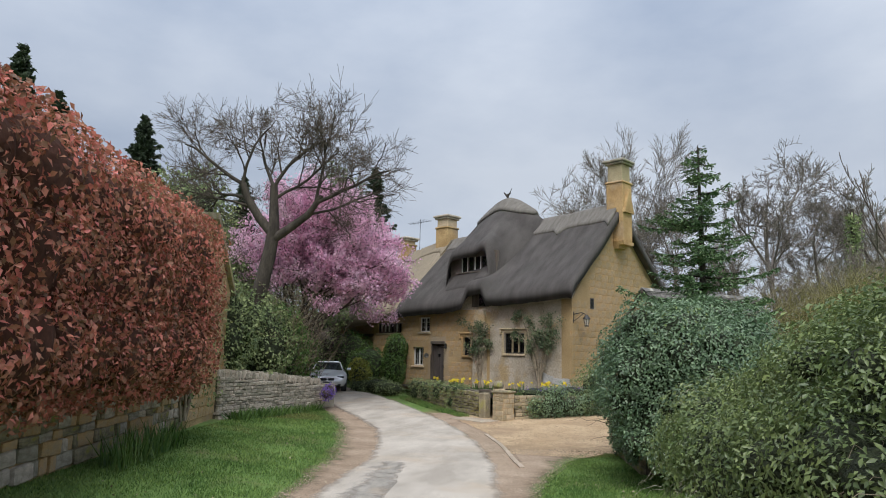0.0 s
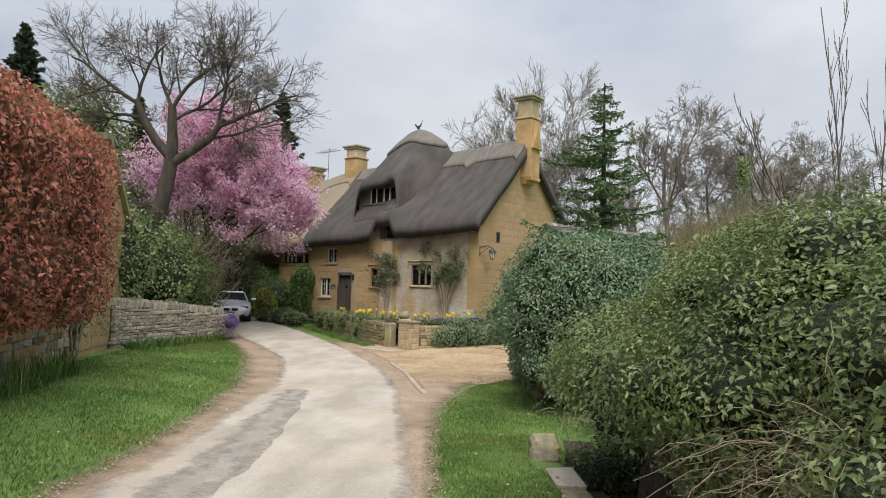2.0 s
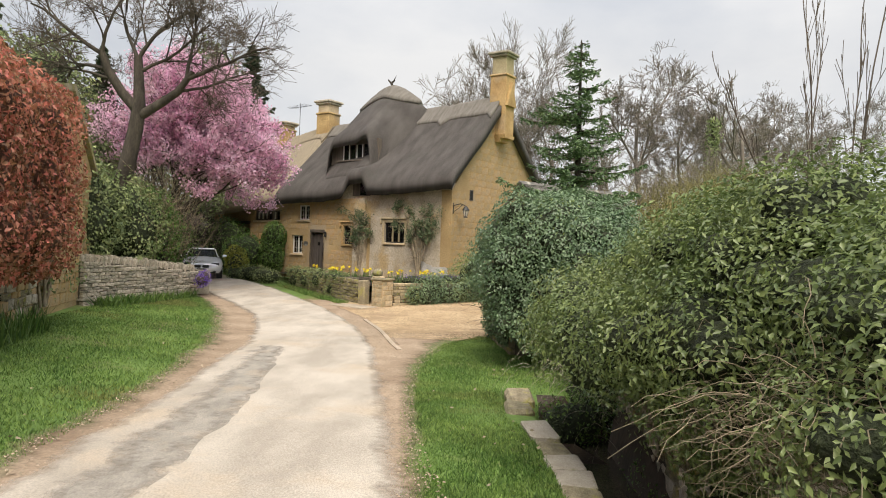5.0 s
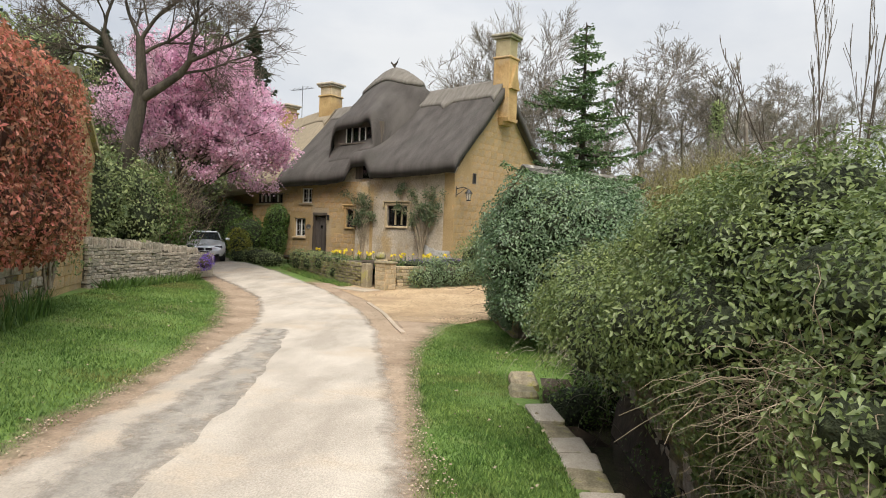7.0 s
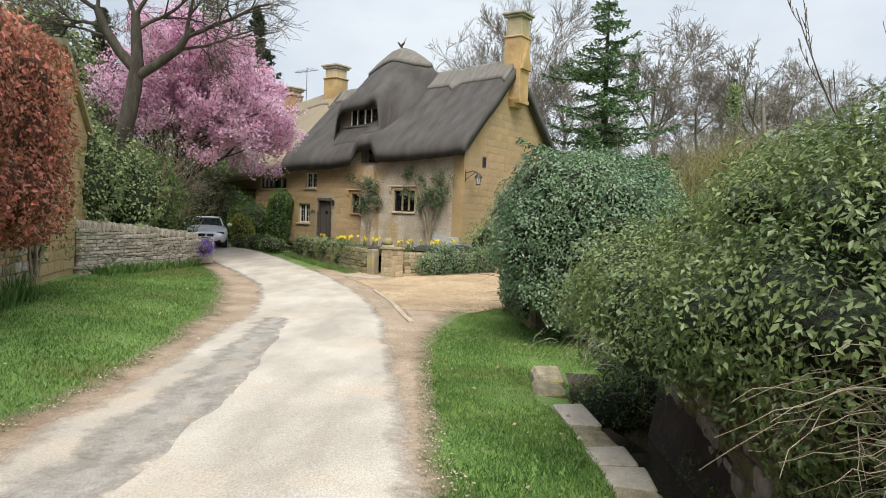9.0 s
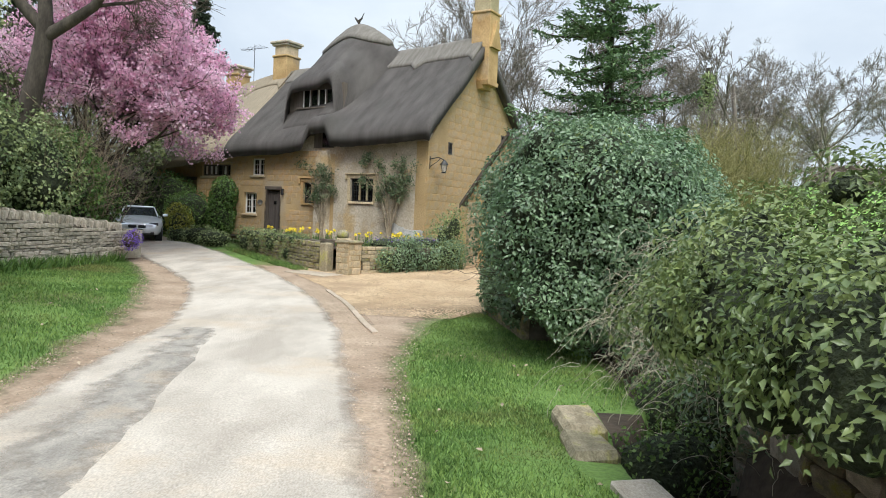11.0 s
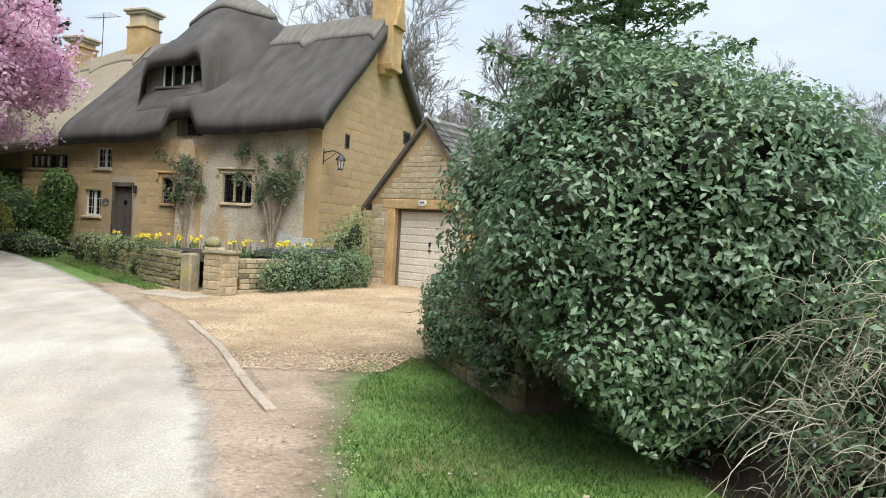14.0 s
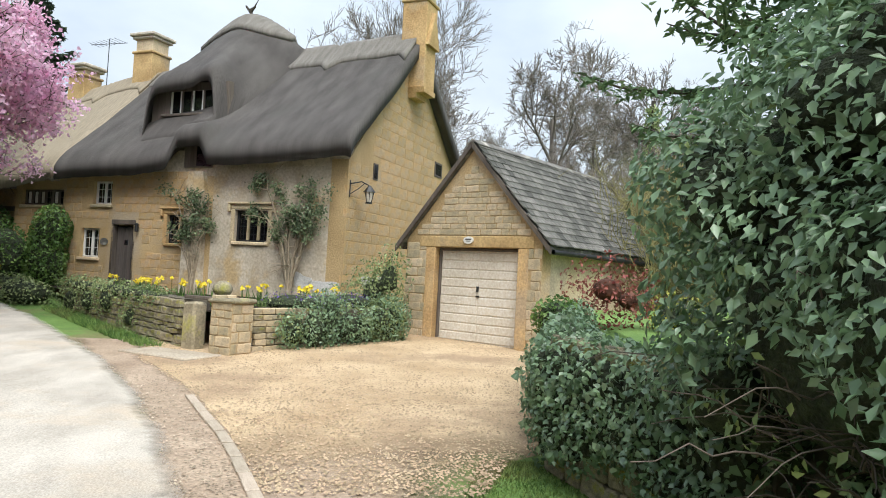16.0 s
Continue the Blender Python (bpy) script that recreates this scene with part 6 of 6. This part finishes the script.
# ---- the parked car ----
def make_car(m):
    car = thing("car", m, "silver open two-seater sports car parked facing the lane", "car")
    st = [(-2.05, 0.62, 0.42, 0.62, 0.78), (-1.95, 0.78, 0.28, 0.62, 0.90), (-1.5, 0.88, 0.22, 0.66, 0.96), (-0.9, 0.895, 0.2, 0.68, 0.93), (-0.2, 0.88, 0.2, 0.68, 0.90), (0.5, 0.885, 0.2, 0.68, 0.92), (1.0, 0.895, 0.2, 0.66, 0.90), (1.5, 0.88, 0.22, 0.62, 0.82), (1.9, 0.80, 0.24, 0.56, 0.70), (2.08, 0.66, 0.26, 0.5, 0.62), (2.14, 0.5, 0.3, 0.48, 0.56)]
    v, f = [], []
    for x, w, z0, zb, zt in st:
        half = [(0.0, z0), (w * 0.86, z0), (w * 0.98, z0 + 0.14), (w, zb), (w * 0.93, zb + (zt - zb) * 0.65), (w * 0.7, zt), (w * 0.35, zt + 0.025), (0.0, zt + 0.035)]
        v += [(x, y, z) for y, z in half] + [(x, -y, z) for y, z in half[-2:0:-1]]
    n = 14
    for i in range(len(st) - 1):
        f += [(i * n + j, i * n + (j + 1) % n, (i + 1) * n + (j + 1) % n, (i + 1) * n + j) for j in range(n)]
    bm = bmesh.new()
    vs = [bm.verts.new(p) for p in v]
    for q in f:
        bm.faces.new([vs[i] for i in q])
    bm.faces.new(vs[:n])
    bm.faces.new(vs[-n:])
    for face in bm.faces:
        face.smooth = True
    body = part("body", bm, M_CAR, car, "silver bodywork")
    cab = bmesh.new()
    prof = [(0.75, 0.92), (0.1, 1.24), (-0.45, 1.29), (-0.95, 1.2), (-1.4, 0.96)]
    a = [cab.verts.new((x, 0.70 if z < 1 else 0.54, z)) for x, z in prof]
    b = [cab.verts.new((x, -0.70 if z < 1 else -0.54, z)) for x, z in prof]
    for i in range(4):
        cab.faces.new((a[i], a[i + 1], b[i + 1], b[i]))
    cab.faces.new(a)
    cab.faces.new(b[::-1])
    part("windscreen", cab, M_CARGLASS, car, "dark glass cabin")
    part("roof_panel", box(-0.95, 0.08, -0.52, 0.52, 1.235, 1.31, 0.03), M_CAR, car)
    for y in (0.52, -0.52):
        part("pillar", tubes_mesh("pillar", [(np.array([(0.76, y * 1.32, 0.92), (0.1, y * 1.05, 1.25)]), np.array([0.03, 0.03]))], M_CAR, 6), None, car)
    for x in (1.28, -1.22):
        for y in (0.76, -0.76):
            wheel = part("wheel", cylinder(0, 0, -0.11, 0.11, 0.33, sides=28), M_TYRE, car, "", pose(x, y, 0.33, 90))
            part("rim", cylinder(0, 0, -0.118, 0.118, 0.23, sides=20), M_CHROME, wheel)
            part("hub", cylinder(0, 0, -0.125, 0.125, 0.06, sides=12), M_LEAD, wheel)
            part("arch", cylinder(0, 0, -0.12, 0.12, 0.37, sides=28), M_TYRE, car, "", pose(x, y * 0.985, 0.34, 90))
    for y in (0.56, -0.56):
        part("headlight", wobble(box(1.82, 2.02, y - 0.17, y + 0.17, 0.58, 0.69, 0.03), 0.01, 3), M_CARGLASS, car, "clear headlamp")
        part("mirror", box(0.5, 0.64, y * 1.72 - 0.1, y * 1.72 + 0.1, 0.92, 1.03, 0.03), M_CAR, car)
    for y in (0.17, -0.17):
        part("grille", box(2.08, 2.17, y - 0.14, y + 0.14, 0.48, 0.60, 0.03), M_LEAD, car, "dark kidney-shaped grille")
    part("bumper_intake", box(1.98, 2.13, -0.6, 0.6, 0.25, 0.34, 0.02), M_LEAD, car)
    part("number_plate", box(2.15, 2.17, -0.26, 0.26, 0.37, 0.47, 0.005), M_WHITE, car, "white number plate with dark marks")
    part("plate_marks", box(2.171, 2.174, -0.2, 0.2, 0.395, 0.445), M_LEAD, car)


make_car(pose(-14.0, 31.2, ground_z(-14.0, 31.2) + 0.06, 0, 0, -66.5))

fence = thing("picket_gate", pose(-17.6, 37.9, 0.0, 0, 0, 30), "pale wooden picket gate across the far drive", "gate")
for k in range(15):
    part("picket", prism([(-1.05 + k * 0.15, 0.2), (-0.96 + k * 0.15, 0.2), (-0.96 + k * 0.15, 1.55), (-1.005 + k * 0.15, 1.65), (-1.05 + k * 0.15, 1.55)], -0.02, 0.02), M_FENCE, fence)
for z in (0.5, 1.3):
    part("rail", box(-1.15, 1.2, 0.02, 0.07, z, z + 0.09, 0.01), M_FENCE, fence)

# ---- far building past the cottage ----
barn = thing("far_house", pose(-18.5, 45.0, 0, 0, 0, -29), "pale stone house end beyond the cottage", "house")
part("wall", box(-3.0, 3.0, 0, 5, 0, 3.6), M_STONE_LIGHT, barn)
part("roof", prism([(-3.4, 3.4), (3.4, 3.4), (0, 6.2)], -0.3, 5.3), M_SLATE, barn)

climber = thing("wall_climber", TALL_M, "woody climber stems against the ochre wall", "climber")
rc = np.random.default_rng(81)
cane = []
for k in range(7):
    n = 8
    t = np.linspace(0, 1, n)
    x0 = rc.uniform(4.9, 6.0)
    cane.append((np.stack([x0 + rc.uniform(-0.6, 2.0) * t + rc.normal(0, 0.05, n), -0.12 + rc.normal(0, 0.03, n), -0.1 + rc.uniform(1.2, 3.2) * t], axis=1), np.linspace(0.035, 0.01, n)))
for one in cane:
    part("cane", tubes_mesh("cane", [one], M_DRYSTEM, 5), None, climber)
cp = np.stack([rc.uniform(5.2, 9.0, 700), -0.1 - rc.random(700) * 0.15, rc.uniform(-0.1, 2.6, 700)], axis=1)
tagged(part("leaves", leaves_mesh("leaves", cp[smooth_noise(cp, 1.6) > 0.1], np.tile([0, -1.0, 0.3], (int((smooth_noise(cp, 1.6) > 0.1).sum()), 1)), 0.09, M_SHRUB), None, climber), kind="stuff")

# ---- kerb, stream edging and loose stones ----
kerb_mesh = block_meshes("kerb_stone", M_KERB, 4, 0.05, 0.02)
kerb = thing("kerb", Matrix(), "pale flush kerb stones between lane and drive", "kerb")
for k in range(12):
    y = 13.72 + k * 0.45
    x, x2 = drive_left(y) - 0.03, drive_left(y + 0.45) - 0.03
    ob = new("kerb_stone", random.choice(kerb_mesh))
    ob.parent = kerb
    ob.matrix_basis = Matrix.LocRotScale(((x + x2) / 2, y + 0.225, ground_z(x, y) + 0.012), Euler((0, 0, -math.atan2(x2 - x, 0.45))), (0.1, math.hypot(x2 - x, 0.45) - 0.015, 0.1))
slab_mesh = block_meshes("edging_slab", M_SLAB, 5, 0.07, 0.06)
moss_mesh = block_meshes("mossy_stone", M_MOSS, 6, 0.1, 0.09)
for x, y, sx, sy, sz, top, a, mm in ((0.2, 9.2, 0.36, 0.6, 0.5, -0.36, 6, moss_mesh), (0.2, 8.62, 0.36, 0.52, 0.55, -0.39, 4, moss_mesh), (0.38, 7.55, 0.3, 0.75, 0.2, -0.4, 10, slab_mesh), (0.5, 6.9, 0.3, 0.5, 0.16, -0.42, 8, moss_mesh), (0.55, 6.4, 0.34, 0.45, 0.16, -0.4, 6, slab_mesh), (0.6, 5.92, 0.32, 0.46, 0.16, -0.39, 3, slab_mesh), (0.63, 5.42, 0.32, 0.5, 0.16, -0.37, 2, moss_mesh), (0.66, 4.9, 0.32, 0.5, 0.16, -0.36, 0, slab_mesh), (0.66, 4.36, 0.34, 0.52, 0.16, -0.34, 3, slab_mesh), (0.68, 3.8, 0.34, 0.5, 0.16, -0.31, 0, slab_mesh)):
    ob = new("edging_stone", random.choice(mm))
    ob.matrix_basis = Matrix.LocRotScale((x, y, top - sz / 2 + 0.02), Euler((0, 0, radians(a))), (sx, sy, sz))
    tagged(ob, "flat pale stone edging the stream" if mm is slab_mesh else "squat mossy stone block at the stream edge", "stone", group="stones along the stream")
stream_wall = thing("stream_wall", pose(1.52, 9.2, 0, 0, 0, -90), "rough mossy rubble wall lining the stream", "wall")
stream_face = part("wall_core", box(0, 8.5, 0.06, 0.4, -1.1, 0.3), M_DARKGAP, stream_wall)
pale_rubble = block_meshes("stone", M_DRY, 4, 0.1, 0.09)
courses(stream_face, "stone", moss_mesh + pale_rubble, 0, 8.4, -0.95, 0.3, lambda x, z: True, 0.3, 0.15, 0.2, vary=0.7, proud=0.05, tilt=0.12)


def pebbles(name, xy, size, mat, label, lift=0.05):
    n = len(xy)
    octa = np.array([(1, 0, 0), (0, 1, 0), (-1, 0, 0), (0, -1, 0), (0, 0, 0.7), (0, 0, -0.5)])
    tri = np.array([(0, 1, 4), (1, 2, 4), (2, 3, 4), (3, 0, 4)])
    z = np.array([ground_z(x, y) + lift for x, y in xy])
    s = size * RNG.uniform(0.4, 1.5, n) ** 1.5
    a = RNG.uniform(0, 6.28, n)
    v = octa[None] * s[:, None, None] * RNG.uniform(0.7, 1.2, (n, 6, 1))
    vx, vy = v[:, :, 0] * np.cos(a)[:, None] - v[:, :, 1] * np.sin(a)[:, None], v[:, :, 0] * np.sin(a)[:, None] + v[:, :, 1] * np.cos(a)[:, None]
    v = np.stack([vx + xy[:, :1], vy + xy[:, 1:2], v[:, :, 2] + z[:, None]], axis=2).reshape(-1, 3)
    f = (np.arange(n)[:, None, None] * 6 + tri[None]).reshape(-1, 3)
    return tagged(new(name, mesh_np(name, v, f, mat)), label, "stones", kind="stuff")


pebbles("gravel_stones", scatter(26000, drive_left, drive_right, 15.5, 26.5), 0.011, M_PEBBLE, "loose honey gravel stones on the drive")
pebbles("loose_grit", scatter(4000, lambda y: road_right(y) - 0.25, lambda y: max(verge_right(y) + 0.05, road_right(y) + 0.3), 3.0, 17.0), 0.008, M_GRIT, "grit and small stones along the lane edge")
pebbles("loose_grit", scatter(5000, lambda y: verge_left(y) - 0.05, lambda y: road_left(y) + 0.6, 3.0, 24.0), 0.009, M_GRIT, "grit and small stones along the lane edge")
pebbles("loose_grit", scatter(2500, lambda y: road_right(y) - 0.1, lambda y: drive_left(y), 15.0, 21.0), 0.009, M_GRIT, "grit between lane and kerb")

# ---- masonry: the single stones ----
honey = block_meshes("stone", M_STONE, 6, 0.05, 0.03)
pale = block_meshes("stone", M_STONE_LIGHT, 6, 0.06, 0.05)
grey = block_meshes("stone", M_DRY, 8, 0.1, 0.09)


def outside_holes(holes, pad=0.14):
    return lambda x, z: not any(h[0] - pad < x < h[1] + pad and h[2] - pad < z < h[3] + pad * 1.4 for h in holes)


front_free = outside_holes(HOLES)
courses(front_wall, "stone", honey, -10.0, -5.2, -0.1, 3.45, front_free, 0.44, 0.23, 0.1, gap=0.007, proud=0.006)
far_free = outside_holes([(-12.1, -10.25, 2.62, 3.12), (-11.6, -10.9, 1.0, 1.8)], 0.06)
courses(far_wall, "stone", honey, -12.4, -10.0, 0.4, 3.25, far_free, 0.44, 0.23, 0.1, pose(0, 0.12, 0))


def in_gable(x, z):
    top = 3.75 + x * (7.85 - 3.75) / 3.6 if x < 3.6 else 7.85 - (x - 3.6) * (7.85 - 4.5) / 4.0
    near_slit = 1.3 < x < 1.7 and 3.55 < z < 4.1
    near_window = 5.64 < x < 6.42 and 4.3 < z < 4.9
    return z < top and not near_slit and not near_window


courses(gable_wall, "stone", honey, 0.0, 7.55, -0.3, 7.9, in_gable, 0.6, 0.29, 0.1, gap=0.01, vary=0.35, proud=0.004)
courses(garage_gable, "stone", pale, -0.5, 3.15, 1.95, 3.85, lambda x, z: z < 1.78 + (x + 0.5) * 2.0 / 1.825 and z < 1.78 + (3.15 - x) * 2.0 / 1.825, 0.3, 0.14, 0.08)
courses(garage_front, "stone", pale, -0.5, 0.1, -0.6, 1.68, lambda x, z: True, 0.32, 0.2, 0.08)
courses(garage_front, "stone", pale, 2.83, 3.15, -0.6, 1.68, lambda x, z: True, 0.32, 0.2, 0.08)


def in_tall(x, z):
    top = 4.4 if x < 4.6 else (4.4 + (x - 4.6) * 0.24 if x < 7.1 else 5.0 - (x - 7.1) * 0.73)
    return z < top and (z < 1.05 or x > 5.4)


courses(tall_face, "stone", grey + moss_mesh + honey, -4.5, 5.4, -0.25, 1.0, lambda x, z: True, 0.4, 0.2, 0.2, vary=0.7, proud=0.04, tilt=0.07)
courses(tall_face, "stone", honey, 5.4, 9.45, -0.2, 5.1, in_tall, 0.46, 0.22, 0.14, vary=0.6, proud=0.02, tilt=0.02)
courses(tall_face, "stone", honey, 0.03, 0.47, -0.2, 3.3, lambda x, z: True, 0.34, 0.22, 0.1, pose(9.5, 0, 0, 0, 0, 90))
courses(dry_face, "stone", grey, 0, DRY_L, -0.4, 0.85, lambda x, z: z < (0.82 - x * 0.057 if x < 3 else 0.65 - (x - 3) * 0.079), 0.24, 0.095, 0.2, vary=0.75, proud=0.035, tilt=0.09)
for k in range(52):
    x = 0.06 + k * (DRY_L - 0.1) / 52
    top = 0.82 - x * 0.057 if x < 3 else 0.65 - (x - 3) * 0.079
    ob = new("coping_stone", random.choice(grey))
    ob.parent = dry_wall
    ob.matrix_basis = Matrix.LocRotScale((x, 0.26, top + 0.06), Euler((0, random.uniform(-0.15, 0.35), random.uniform(-0.1, 0.1))), (0.09, 0.42, random.uniform(0.2, 0.34)))
courses(garden_face, "stone", moss_mesh, 0.2, G1_L, -0.65, 0.36, lambda x, z: True, 0.3, 0.12, 0.18, vary=0.7, proud=0.03, tilt=0.08)
courses(garden_face2, "stone", moss_mesh + pale, 0.0, 1.4, -0.65, 0.22, lambda x, z: True, 0.32, 0.13, 0.16, vary=0.5, proud=0.02)
for a in (0, 90):
    courses(pillar_core, "stone", pale, -0.24, 0.24, -0.62, 0.36, lambda x, z: True, 0.26, 0.16, 0.1, Matrix.Rotation(radians(a), 4, "Z") @ pose(0, -0.24, 0), vary=0.4, proud=0.012)
    courses(pillar_core, "stone", pale, -0.24, 0.24, -0.62, 0.36, lambda x, z: True, 0.26, 0.16, 0.1, Matrix.Rotation(radians(a - 180), 4, "Z") @ pose(0, -0.24, 0), vary=0.4, proud=0.012)
courses(ivy_face, "stone", moss_mesh, 0.0, IV_L, -0.75, 0.42, lambda x, z: True, 0.34, 0.18, 0.16, vary=0.5, proud=0.03)
courses(ivy_face, "stone", moss_mesh, -0.5, -0.04, -0.75, 0.42, lambda x, z: True, 0.3, 0.18, 0.12, pose(0, 0, 0, 0, 0, -90), vary=0.5, proud=0.03)

slate_mesh = block_meshes("slate", M_SLATE, 6, 0.02, 0.03)
slates = part("slate_courses", box(3.2, 3.3, 0, 5.8, 1.66, 1.7), M_SLATE, garage, "graded stone slates")
slope = math.atan2(2.26, 2.06)
z_run = 3.05
rows = 15
for k in range(rows):
    d = z_run * (k + 0.5) / rows
    width = 0.30 - 0.06 * k / rows
    y = -0.08 + random.uniform(-0.1, 0)
    while y < 5.9:
        w = width * random.uniform(0.7, 1.3)
        ob = new("slate", random.choice(slate_mesh))
        ob.parent = slates
        ob.matrix_basis = Matrix.LocRotScale((3.37 - d * math.cos(slope) + 0.04, y + w / 2, 1.74 + d * math.sin(slope) + 0.035), Euler((0, slope - 0.08, random.uniform(-0.03, 0.03))), (z_run / rows * 1.35, w - 0.012, 0.022))
        y += w
